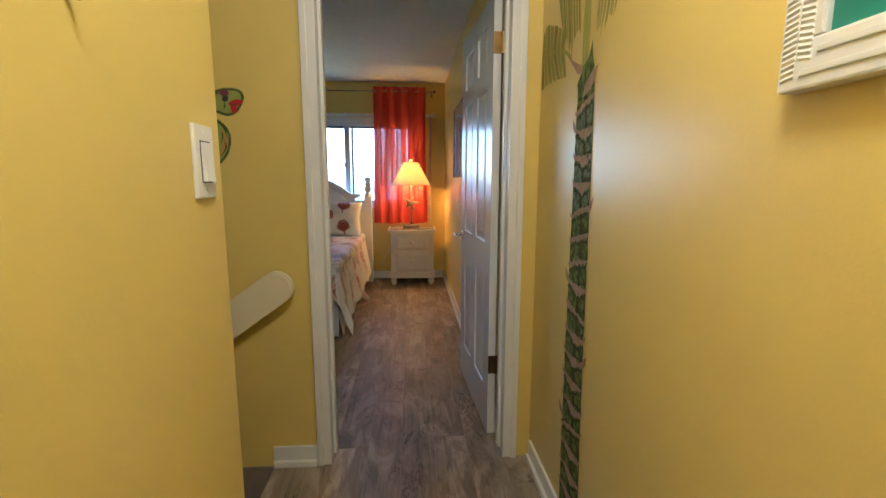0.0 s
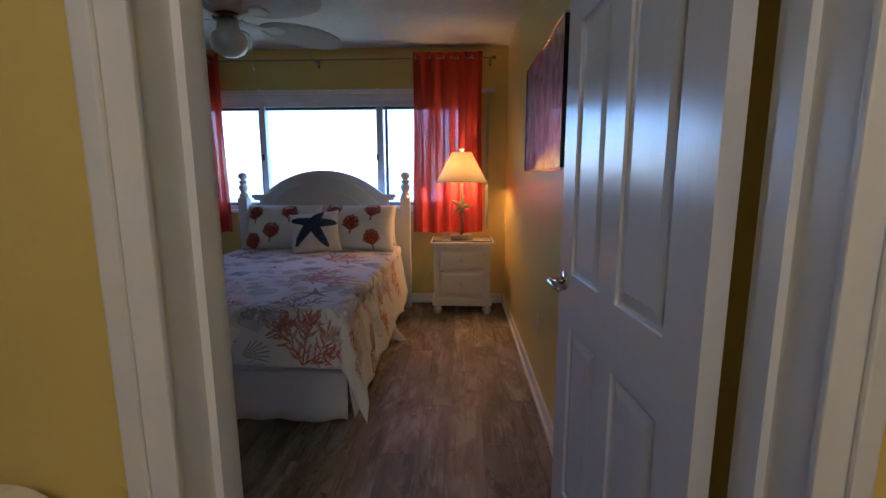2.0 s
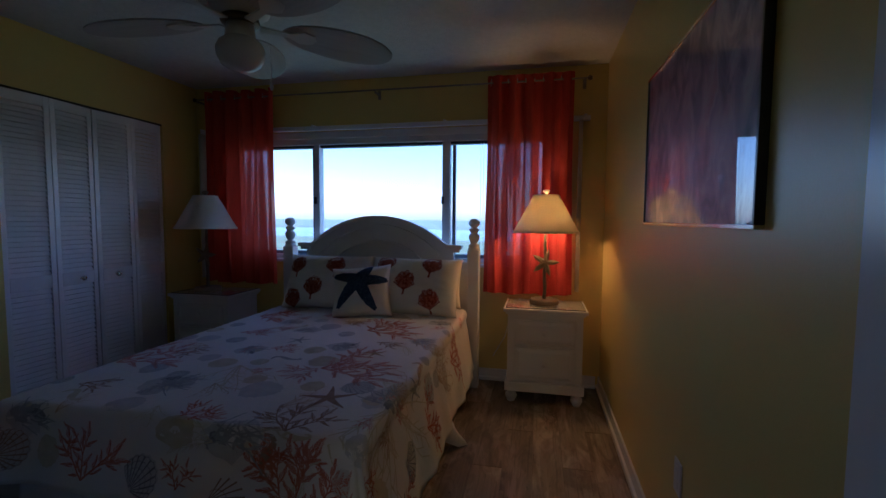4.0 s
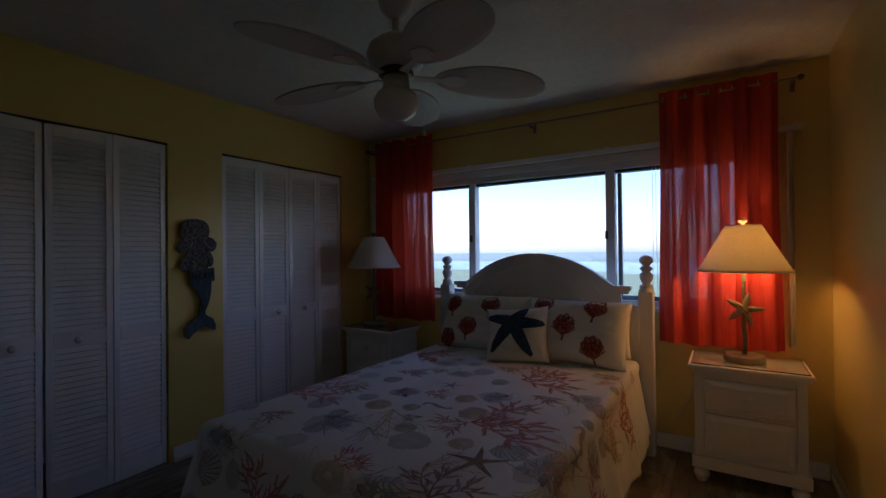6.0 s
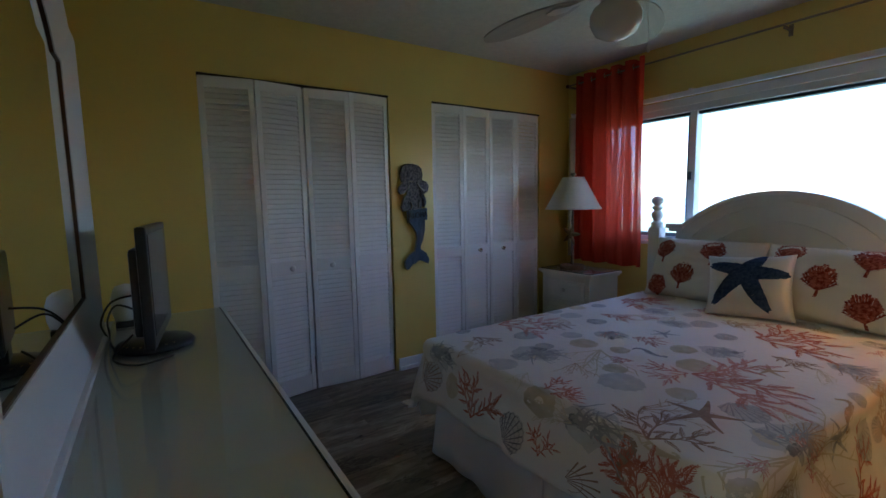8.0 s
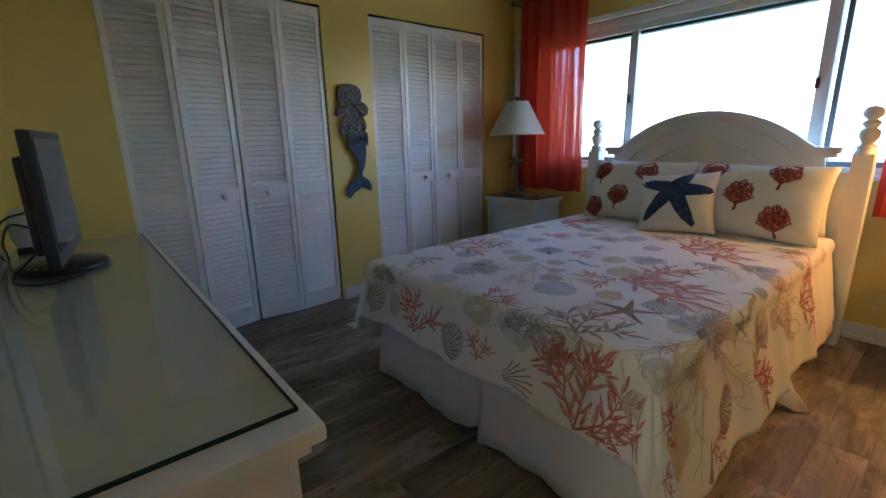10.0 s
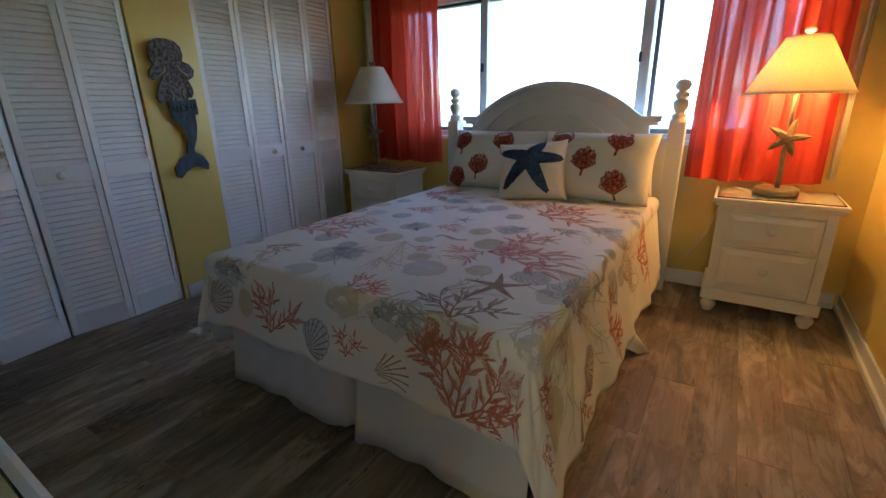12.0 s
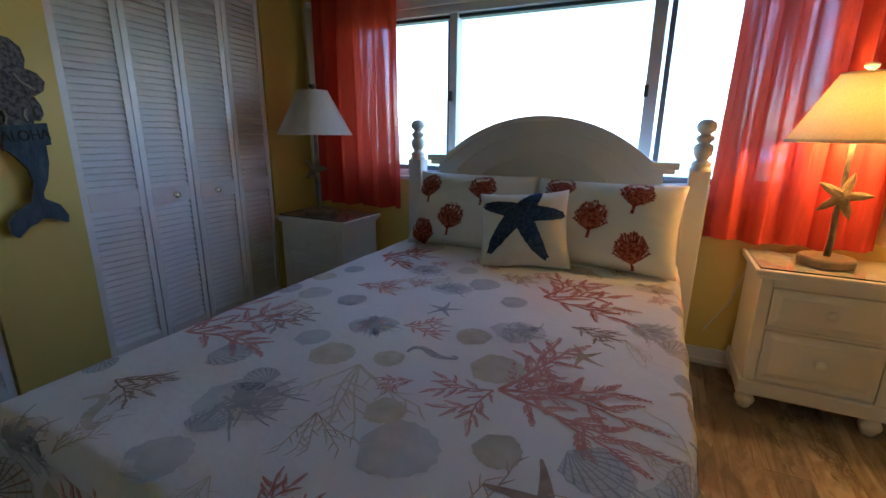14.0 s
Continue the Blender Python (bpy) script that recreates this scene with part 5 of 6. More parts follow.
    for k, (u, v, a, q, ink, n) in enumerate(((-0.17, 0.26, -1.15, 0.42, "olive", 9), (-0.97, 0.48, -1.1, 0.32, "olive", 7), (E + 0.10, 0.34, 1.2, 0.36, "olive", 8), (-1.24, 1.12, 0.4, 0.26, "olive", 6),
                                              (E + 0.20, 0.95, 1.4, 0.34, "tan", 7), (-0.56, 0.14, 0.9, 0.20, "tan", 5))):
        weed((u, F + v), a, q, ink, 21 + k, n)
    for k, (u, v, a, q) in enumerate(((-0.62, -0.06, 0.5, 0.27), (-0.22, 0.31, 1.2, 0.25), (-0.66, 0.87, 0.2, 0.19), (-1.12, 0.24, 0.2, 0.25), (-1.45, -0.08, 0.8, 0.22), (-1.08, 0.70, 0.3, 0.18),
                                      (-0.29, 1.08, 0.1, 0.18), (-1.00, 1.12, 0.2, 0.19), (-1.22, 1.30, 0.2, 0.20), (-0.30, 1.52, 0.2, 0.18))):
        fan_shell((u, F + v), a, q, 31 + k)
    shells = ((-0.94, -0.23, 0.9, 0.17, "dark"), (-0.17, -0.31, 1.4, 0.22, "dark"), (-0.62, -0.27, 0.2, 0.17, "brown"), (-0.83, -0.06, 1.6, 0.17, "olive"), (-1.50, -0.20, 0.4, 0.17, "brown"),
              (-0.18, -0.02, 1.8, 0.16, "pale"), (-0.64, 0.63, 0.1, 0.17, "olive"), (-0.36, 0.37, -0.5, 0.16, "grey"), (-1.31, 0.37, 0.4, 0.14, "grey"), (-1.07, 0.50, 0.2, 0.15, "olive"),
              (-0.71, 0.26, 0.1, 0.19, "pale"), (-1.10, 0.04, 1.2, 0.15, "pale"), (-0.19, 0.42, 1.3, 0.15, "tan"), (-0.20, 0.99, 0.9, 0.16, "tan"), (-0.90, 1.22, 0.4, 0.15, "grey"),
              (E + 0.29, 0.06, 1.3, 0.20, "olive"), (E + 0.34, 0.42, 1.2, 0.18, "dark"), (E + 0.18, 0.78, 0.5, 0.17, "grey"), (E + 0.25, 1.10, 0.8, 0.20, "tan"), (-0.60, 1.60, 0.6, 0.15, "pale"),
              (-1.45, 0.86, 0.4, 0.15, "pale"), (-0.82, 1.62, 0.4, 0.15, "grey"), (-1.36, 1.66, 0.4, 0.15, "pale"))
    for k, (u, v, a, q, ink) in enumerate(shells):
        shell((u, F + v), a, q, ink, 40 + k)
    stars = ((-0.43, 0.25, 0.5, 0.20, "brown"), (-0.94, 0.92, 0.3, 0.12, "grey"), (E + 0.48, 0.22, 0.2, 0.22, "dark"), (-0.46, 0.80, 0.7, 0.12, "tan"), (E + 0.10, 0.56, 0.6, 0.14, "grey"))
    for u, v, a, q, ink in stars:
        star((u, F + v), a, q, ink)
    horses = ((-0.43, -0.03, 1.2, 0.18, "olive"), (-0.50, -0.12, -0.5, 0.16, "brown"), (-1.36, 0.06, 0.7, 0.16, "olive"), (-0.82, 0.62, 1.3, 0.15, "grey"), (E + 0.05, 0.66, 0.3, 0.17, "tan"))
    for u, v, a, q, ink in horses:
        seahorse((u, F + v), a, q, ink)
    # small pale prints in what is left of the ground
    taken = [row[:2] for row in sprays + shells + stars + horses]
    rnd = random.Random(77)
    for k in range(260):
        u, v = rnd.uniform(BX0 - 0.05, E + 0.24), rnd.uniform(-0.22, 1.75)
        if min(math.hypot(u - p[0], v - p[1]) for p in taken) < 0.118:
            continue
        taken.append((u, v))
        a, q = rnd.uniform(0, 6.28), rnd.uniform(0.9, 1.25)
        if k % 3 == 0:
            shell((u, F + v), a, 0.105 * q, rnd.choice(("pale", "olive", "grey")), 300 + k, 7)
        elif k % 3 == 1:
            coral((u, F + v), a, 0.15 * q, rnd.choice(("rose", "tan", "rose")), 400 + k, 2)
        else:
            weed((u, F + v), a, 0.14 * q, rnd.choice(("olive", "tan")), 600 + k, 5)


bedspread()


# ---- pillows ----
def cushion(name, m, w, h, d, label, cloth, category, group="", pinch=0.10, seed=0):
    """A soft cushion standing in the local x-z plane; returns the thing and its front surface."""
    c = thing(name, m, label, category, group)
    rnd = Vector((seed * 3.1, seed * 1.7, 0))
    def surf(s, t, side, lift=0.0):
        # s, t in -1..1
        k = 1 - pinch * (1 - s * s) * abs(t) ** 3
        j = 1 - pinch * (1 - t * t) * abs(s) ** 3
        x, z = s * w / 2 * j, t * h / 2 * k
        e = max(0.0, (1 - abs(s) ** 3.2) * (1 - abs(t) ** 3.2))
        y = d / 2 * e ** 0.55 * (1 + 0.10 * noise.noise(Vector((s * 2, t * 2, side)) + rnd))
        y += 0.006 * noise.noise(Vector((s * 7, t * 7, side)) + rnd) * min(1, e * 3)
        return Vector((x, -side * (y + lift), z + h / 2))
    n = 30
    bm = B()
    for side in (1, -1):
        g = [[bm.verts.new(surf(-1 + 2 * i / n, -1 + 2 * j / n, side)) for j in range(n + 1)] for i in range(n + 1)]
        for i in range(n):
            for j in range(n):
                q = (g[i][j], g[i + 1][j], g[i + 1][j + 1], g[i][j + 1])
                bm.faces.new(q if side > 0 else q[::-1])
    bmesh.ops.remove_doubles(bm, verts=bm.verts[:], dist=1e-4)
    part("cover", bm, cloth, c, smooth=True)
    return c, surf


def strip_on(bm, surf, path, w0, w1, lift):
    vs = []
    for i, p in enumerate(path):
        a, b = path[max(i - 1, 0)], path[min(i + 1, len(path) - 1)]
        d = Vector((b[0] - a[0], b[1] - a[1]))
        d = d.normalized() if d.length else Vector((1, 0))
        w = (w0 + (w1 - w0) * i / (len(path) - 1)) / 2
        vs.append([bm.verts.new(surf(max(-0.98, min(0.98, q[0])), max(-0.98, min(0.98, q[1])), 1, lift)) for q in ((p[0] - d.y * w, p[1] + d.x * w), (p[0] + d.y * w, p[1] - d.x * w))])
    for a, b in zip(vs, vs[1:]):
        bm.faces.new((a[0], b[0], b[1], a[1]))


def fan_coral(c, surf, su, sv, size, w, h, seed, turn):
    """A fan coral print: many fine branches from one stem."""
    rnd = random.Random(seed)
    bm = B()
    ax, az = size / (w / 2), size / (h / 2)
    ct, st = math.cos(turn), math.sin(turn)
    def P(x, y):
        return (su + ax * (ct * x - st * y), sv + az * (st * x + ct * y))
    strip_on(bm, surf, [P(0, -0.98), P(0.02, -0.75), P(0, -0.45)], 0.15 * ax, 0.12 * ax, 0.0018)
    def bez(q, t):
        base, ctrl = (0.0, -0.62), (q[0] * 0.45, -0.62 + (q[1] + 0.62) * 0.35)
        return tuple((1 - t) ** 2 * base[i] + 2 * t * (1 - t) * ctrl[i] + t * t * q[i] for i in (0, 1))
    # solid heart of the fan
    rim = []
    for k in range(25):
        a = math.radians(-98 + 196 * k / 24)
        rim.append((0.42 * math.sin(a), 0.42 * math.cos(a) - 0.06))
    for f0, f1 in ((0.0, 0.35), (0.35, 0.7), (0.7, 1.0)):
        pair = [[bm.verts.new(surf(*P(q[0] * f, -0.70 + (q[1] + 0.70) * f), 1, 0.0015)) for q in rim] for f in (max(f0, 0.02), f1)]
        for k in range(24):
            bm.faces.new((pair[0][k], pair[0][k + 1], pair[1][k + 1], pair[1][k]))
    for k in range(21):
        a = math.radians(-100 + 200 * k / 20)
        r1 = 0.78 * rnd.uniform(0.88, 1.06)
        q = (r1 * math.sin(a) * 0.95, r1 * math.cos(a) + 0.02)
        strip_on(bm, surf, [P(*bez(q, t)) for t in (0.0, 0.25, 0.5, 0.75, 1.0)], 0.07 * ax, 0.10 * ax, 0.0018)
        for t in (0.35, 0.52, 0.7, 0.88):
            q0, q1 = bez(q, t), bez(q, min(1, t + 0.1))
            d = math.atan2(q1[0] - q0[0], q1[1] - q0[1])
            for sg in (-1, 1):
                aa = d + sg * rnd.uniform(0.4, 0.75)
                e = (q0[0] + 0.16 * math.sin(aa), q0[1] + 0.16 * math.cos(aa))
                strip_on(bm, surf, [P(*q0), P(*e)], 0.045 * ax, 0.028 * ax, 0.0021)
    part("coral_print", bm, REDCORAL, c)


def pillows():
    w, h = 0.675, 0.425
    lean = -26
    specs = (("pillow", pose(-1.215, 5.605, BTOP + 0.002, lean, 0, 2), "ivory pillow printed with red coral fans", ((-0.70, 0.46), (0.22, 0.48), (-0.22, -0.33), (-0.70, -0.74)), 1),
             ("pillow", pose(-0.550, 5.555, BTOP + 0.002, lean, 0, -3), "plump ivory pillow printed with red coral fans", ((-0.60, 0.66), (0.42, 0.62), (-0.10, 0.02), (0.45, -0.57)), 2))
    for name, m, label, marks, seed in specs:
        c, surf = cushion(name, m, w, h, 0.19, label, PILLOWCLOTH, "pillow", "pillows on the bed", 0.06, seed)
        for i, (su, sv) in enumerate(marks):
            fan_coral(c, surf, su, sv, 0.098, w, h, seed * 10 + i, 0.15 * math.sin(i * 2 + seed))
    for x, seed in ((-1.28, 4), (-0.565, 5)):
        cushion("pillow", pose(x, 5.84, BTOP + 0.002, -12, 0, 0), 0.66, 0.37, 0.14, "plain cream pillow behind the coral pillows", CASECLOTH, "pillow", "pillows on the bed", 0.06, seed)
    c, surf = cushion("cushion", pose(-0.830, 5.395, BTOP + 0.002, -28, -5, 12), 0.415, 0.375, 0.13, "small cream cushion with a navy starfish", PILLOWCLOTH, "cushion", "", 0.09, 7)
    bm = B()
    cu, cv = -0.05, 0.36
    arms = ((50, 0.74), (160, 0.92), (-10, 1.02), (228, 1.26), (287, 1.33))
    rings, m = 9, 150
    mid = bm.verts.new(surf(cu, cv, 1, 0.0045))
    prev = None
    for j in range(1, rings + 1):
        row = []
        for k in range(m):
            a = 2 * math.pi * k / m
            r = 0.26
            for ang, ln in arms:
                d = (a - radians(ang) + math.pi) % (2 * math.pi) - math.pi
                if abs(d) < 1.4:
                    r = max(r, 1 / math.sqrt((math.cos(d) / ln) ** 2 + (math.sin(d) / 0.21) ** 2))
            r *= (1 + 0.035 * math.sin(a * 61)) * j / rings
            q = (cu + r * math.cos(a + 0.10 * r), cv + r * math.sin(a + 0.10 * r))
            row.append(bm.verts.new(surf(max(-0.97, min(0.97, q[0])), max(-0.97, min(0.97, q[1])), 1, 0.0045 - 0.0015 * j / rings)))
        for k in range(m):
            if prev:
                bm.faces.new((prev[k], row[k], row[(k + 1) % m], prev[(k + 1) % m]))
            else:
                bm.faces.new((mid, row[k], row[(k + 1) % m]))
        prev = row
    part("starfish_print", bm, NAVY, c, "navy starfish print")


pillows()


# ---- nightstands ----
def nightstand(at, label, glass_label):
    n = thing("nightstand", at, label, "nightstand", "nightstands beside the bed")
    W, D, H = 0.565, 0.40, 0.668        # top: width, depth, height; local y=0 is the front edge of the top
    bx0, bx1, by0, by1 = 0.030, W - 0.030, 0.026, D - 0.01
    bm = B()
    box(bm, bx0, bx1, by0 + 0.016, by1, 0.125, H - 0.042, 0.003)
    part("body", bm, CREAM, n)
    for name, x0, x1, y0, z0, z1 in (("stile", bx0, bx0 + 0.045, by0, 0.125, H - 0.042), ("stile", bx1 - 0.045, bx1, by0, 0.125, H - 0.042),
                                     ("rail", bx0 + 0.045, bx1 - 0.045, by0, H - 0.075, H - 0.042), ("rail", bx0 + 0.045, bx1 - 0.045, by0 + 0.002, 0.398, 0.412)):
        bm = B()
        box(bm, x0, x1, y0, by0 + 0.016, z0, z1, 0.002)
        part(name, bm, CREAM, n)
    bm = B()
    box(bm, bx0 - 0.016, bx1 + 0.016, by0 - 0.014, by1 + 0.002, 0.082, 0.150, 0.008)
    part("base_moulding", bm, CREAM, n)
    bm = B()
    box(bm, 0.016, W - 0.016, 0.014, D, H - 0.042, H - 0.026, 0.004)
    box(bm, 0.0, W, 0.0, D + 0.004, H - 0.026, H, 0.007)
    part("top", bm, CREAM, n)
    bm = B()
    box(bm, 0.018, W - 0.018, 0.018, D - 0.006, H + 0.001, H + 0.006)
    g = part("glass_top", bm, TABLEGLASS, n, glass_label)
    bm = B()
    for a in ((0.018, W - 0.018, 0.0165, 0.018), (0.0165, 0.018, 0.018, D - 0.006), (W - 0.018, W - 0.0165, 0.018, D - 0.006)):
        box(bm, a[0], a[1], a[2], a[3], H + 0.0005, H + 0.006)
    part("glass_edge", bm, GLASSEDGE, n, "dark green edge of the glass")
    for z0, z1 in ((0.165, 0.395), (0.415, 0.588)):
        bm = B()
        x0, x1 = bx0 + 0.049, bx1 - 0.049
        box(bm, x0, x1, by0 - 0.002, by0 + 0.014, z0, z1, 0.003)
        m = 0.034
        v0 = [(x0 + 0.012, z0 + 0.012), (x1 - 0.012, z0 + 0.012), (x1 - 0.012, z1 - 0.012), (x0 + 0.012, z1 - 0.012)]
        v1 = [(x0 + m, z0 + m), (x1 - m, z0 + m), (x1 - m, z1 - m), (x0 + m, z1 - m)]
        a = [bm.verts.new((x, by0 - 0.0025, z)) for x, z in v0]
        b = [bm.verts.new((x, by0 - 0.0095, z)) for x, z in v1]
        bm.faces.new(b)
        for k in range(4):
            bm.faces.new((a[k], a[(k + 1) % 4], b[(k + 1) % 4], b[k]))
        dr = part("drawer", bm, CREAM, n)
        bm = B()
        lathe(bm, [(0.0, 0.0), (0.009, 0.0), (0.009, 0.010), (0.018, 0.017), (0.020, 0.024), (0.014, 0.031), (0.0, 0.033)], 16)
        part("knob", bm, CREAM, dr, smooth=True, at=pose(W / 2, by0 - 0.009, (z0 + z1) / 2 + 0.01, 90, 0, 0))
    for x in (bx0 + 0.030, bx1 - 0.030):
        for y in (by0 + 0.028, by1 - 0.035):
            bm = B()
            lathe(bm, [(0.0, 0.0), (0.020, 0.0), (0.027, 0.006), (0.026, 0.012), (0.036, 0.026), (0.041, 0.042), (0.036, 0.058), (0.026, 0.068), (0.032, 0.076), (0.032, 0.083), (0.0, 0.083)], 18, (x, y, 0))
            part("foot", bm, CREAM, n, smooth=True)
    return n


nightstand((0.086, 5.700, 0), "white two-drawer nightstand with bun feet under the lit lamp", "sheet of glass on the top")
nightstand((-2.590, 5.630, 0), "white two-drawer nightstand with bun feet in the shaded corner", "sheet of glass on the top")


# ---- table lamps ----
def starfish_mesh(bm, c, R, turn=0.2, depth=0.022):
    """A five-armed starfish in the x-z plane, humped towards -y."""
    n = 5
    ring_out, ring_mid = [], []
    for k in range(n * 6):
        a = turn + 2 * math.pi * k / (n * 6)
        f = abs(((k / 6) % 1) - 0.5) * 2
        r = R * (0.30 + 0.70 * f ** 1.5)
        ring_out.append((c[0] + r * math.sin(a), c[1], c[2] + r * math.cos(a)))
        ring_mid.append((c[0] + r * 0.55 * math.sin(a), c[1] - depth * (0.55 + 0.45 * (1 - f)), c[2] + r * 0.55 * math.cos(a)))
    o = [bm.verts.new(p) for p in ring_out]
    m = [bm.verts.new(p) for p in ring_mid]
    b = [bm.verts.new((p[0], p[1] + depth * 0.5, p[2])) for p in ring_mid]
    cf, cb = bm.verts.new((c[0], c[1] - depth, c[2])), bm.verts.new((c[0], c[1] + depth * 0.5, c[2]))
    N = len(o)
    for k in range(N):
        j = (k + 1) % N
        bm.faces.new((cf, m[k], m[j]))
        bm.faces.new((m[k], o[k], o[j], m[j]))
        bm.faces.new((cb, b[j], b[k]))
        bm.faces.new((b[k], b[j], o[j], o[k]))


def table_lamp(at, label, lit):
    l = thing("table_lamp", at, label, "table lamp", "table lamps")
    bm = B()
    lathe(bm, [(0.0, 0.0), (0.098, 0.0), (0.102, 0.006), (0.102, 0.030), (0.096, 0.037), (0.0, 0.038)], 28)
    part("base", bm, LAMPWOOD, l, smooth=False, angle=40)
    bm = B()
    tube(bm, [(0, 0, 0.036), (0.003, 0, 0.12), (-0.003, 0, 0.22), (0.002, 0, 0.32), (-0.002, 0, 0.42), (0, 0, 0.56)], 0.0135, 10, lambda s: 1.0 - 0.30 * s)
    part("stem", bm, LAMPWOOD, l, smooth=True)
    bm = B()
    starfish_mesh(bm, (0, -0.020, 0.298), 0.105, 0.25)
    part("starfish", bm, STARFISH, l, "dried starfish fixed to the stem")
    bm = B()
    z0, z1, r0, r1, n = 0.515, 0.778, 0.230, 0.090, 48
    lathe(bm, [(r0, z0), (r1, z1), (r1 - 0.002, z1), (r0 - 0.002, z0), (r0, z0)], n)
    part("shade", bm, SHADE, l, smooth=False, angle=50)
    bm = B()
    lathe(bm, [(r0 + 0.0015, z0 - 0.003), (r0 + 0.0005, z0 + 0.010), (r0 - 0.003, z0 + 0.010), (r0 - 0.002, z0 - 0.003), (r0 + 0.0015, z0 - 0.003)], n)
    part("shade_trim", bm, SHADE, l, "narrow cloth binding")
    bm = B()
    lathe(bm, [(r1 + 0.002, z1 - 0.008), (r1 + 0.001, z1 + 0.002), (r1 - 0.003, z1 + 0.002), (r1 - 0.002, z1 - 0.008), (r1 + 0.002, z1 - 0.008)], n)
    part("shade_trim", bm, SHADE, l, "narrow cloth binding")
    bm = B()
    for a in (0.3, 0.3 + math.pi * 2 / 3, 0.3 + math.pi * 4 / 3):
        tube(bm, [(0, 0, z1 - 0.004), (math.cos(a) * (r1 - 0.002), math.sin(a) * (r1 - 0.002), z1 - 0.004)], 0.002, 6)
    for sg in (-1, 1):
        tube(bm, [(0, 0, 0.56), (sg * 0.045, 0, 0.60), (sg * 0.05, 0, 0.68), (sg * 0.02, 0, 0.765), (0, 0, 0.782)], 0.002, 6)
    part("harp", bm, BRASS, l)
    bm = B()
    lathe(bm, [(0.0, 0.783), (0.010, 0.785), (0.010, 0.790), (0.022, 0.799), (0.025, 0.808), (0.020, 0.816), (0.0, 0.820)], 18)
    # finial is paler on the lit lamp, its glow put into the colour
    part("finial", bm, LAMPWOOD if not lit else PILLOWCLOTH, l, "round finial", True)
    bm = B()
    lathe(bm, [(0.0, 0.645), (0.02, 0.64), (0.029, 0.62), (0.028, 0.60), (0.014, 0.575), (0.014, 0.553), (0.0, 0.553)], 14)
    bulb = part("bulb", bm, BULB if lit else FROST, l, smooth=True)
    if lit:
        bulb.visible_shadow = False
    return l


table_lamp((0.362, 5.902, 0.675), "lit starfish table lamp with a cream cone shade", True)
table_lamp((-2.335, 5.778, 0.675), "unlit starfish table lamp with a white cone shade", False)

bm = B()
tube(bm, [(0.25, 5.93, 0.678), (0.22, 5.98, 0.678), (0.18, 6.05, 0.678), (0.13, 6.10, 0.60), (0.07, 6.105, 0.36), (-0.02, 6.10, 0.20)], 0.003, 6)
lc = thing("lamp_cord", (0, 0, 0), "pale lamp cord trailing behind the nightstand", "cord")
part("cord", bm, WHITEPLASTIC, lc)


# ---- curtains, rod and blind ----
def curtain(x0, x1, label, seed, folds):
    c = thing("curtain", (0, 0, 0), label, "curtain", "coral curtains")
    rnd = random.Random(seed)
    ph = rnd.uniform(0, 6)
    yc, z0, z1 = 6.035, 0.715, 2.345
    nx, nz = 150, 26
    bm = B()
    g = []
    for i in range(nx + 1):
        s = i / nx
        col = []
        for j in range(nz + 1):
            t = j / nz
            z = z1 + (z0 - z1) * t
            amp = 0.040 * (1 - 0.30 * t) * (1 + 0.35 * math.sin(s * 9 + ph))
            y = yc + amp * math.sin(2 * math.pi * folds * s + ph) + 0.014 * math.sin(2 * math.pi * (folds * 0.53) * s + ph * 2 + t * 1.5) * t
            x = x0 + (x1 - x0) * (s + 0.012 * math.sin(2 * math.pi * folds * 2 * s)) + 0.02 * (s - 0.4) * t + 0.006 * math.sin(t * 5 + s * 9)
            zz = z + (0.010 * math.sin(2 * math.pi * folds * s + 1) if j in (0,) else 0) + (0.008 * math.sin(s * 15) if j == nz else 0)
            col.append(bm.verts.new((x, min(y, YN - 0.067), zz)))
        g.append(col)
    for i in range(nx):
        for j in range(nz):
            bm.faces.new((g[i][j], g[i + 1][j], g[i + 1][j + 1], g[i][j + 1]))
    part("cloth", bm, CURTAIN, c, smooth=True)
    n = int(folds * 2)
    for k in range(n):
        s = (k + 0.5) / n
        bm = B()
        pts = [(0, 0.024 * math.cos(a), 0.024 * math.sin(a)) for a in (2 * math.pi * q / 16 for q in range(16))]
        ring = []
        for a in range(17):
            ang = 2 * math.pi * a / 16
            ring.append((x0 + (x1 - x0) * s, yc + 0.024 * math.cos(ang), 2.292 + 0.024 * math.sin(ang)))
        tube(bm, ring, 0.0045, 6)
        part("grommet", bm, CHROME, c, "steel grommet")


curtain(-0.085, 0.545, "coral orange sheer curtain glowing beside the lamp", 1, 5)
curtain(-2.520, -1.860, "coral red sheer curtain in the shaded corner", 2, 5)

rod = thing("curtain_rod", (0, 0, 0), "thin bronze curtain rod on wall brackets", "curtain rod")
bm = B()
tube(bm, [(-2.62, 6.035, 2.292), (0.64, 6.035, 2.292)], 0.0065, 10)
part("rod", bm, RODMETAL, rod)
for x in (-2.60, -0.97, 0.62):
    bm = B()
    box(bm, x - 0.006, x + 0.006, 6.03, YN, 2.268, 2.284, 0.002)
    box(bm, x - 0.012, x + 0.012, YN - 0.004, YN, 2.24, 2.31, 0.001)
    box(bm, x - 0.004, x + 0.004, 6.022, 6.030, 2.262, 2.29, 0.002)
    part("bracket", bm, RODMETAL, rod)
for x in (-2.63, 0.65):
    bm = B()
    lathe(bm, [(0.0, -0.018), (0.014, -0.012), (0.018, 0.0), (0.014, 0.012), (0.0, 0.018)], 12)
    part("finial", bm, BRONZE, rod, smooth=True, at=pose(x, 6.035, 2.292))

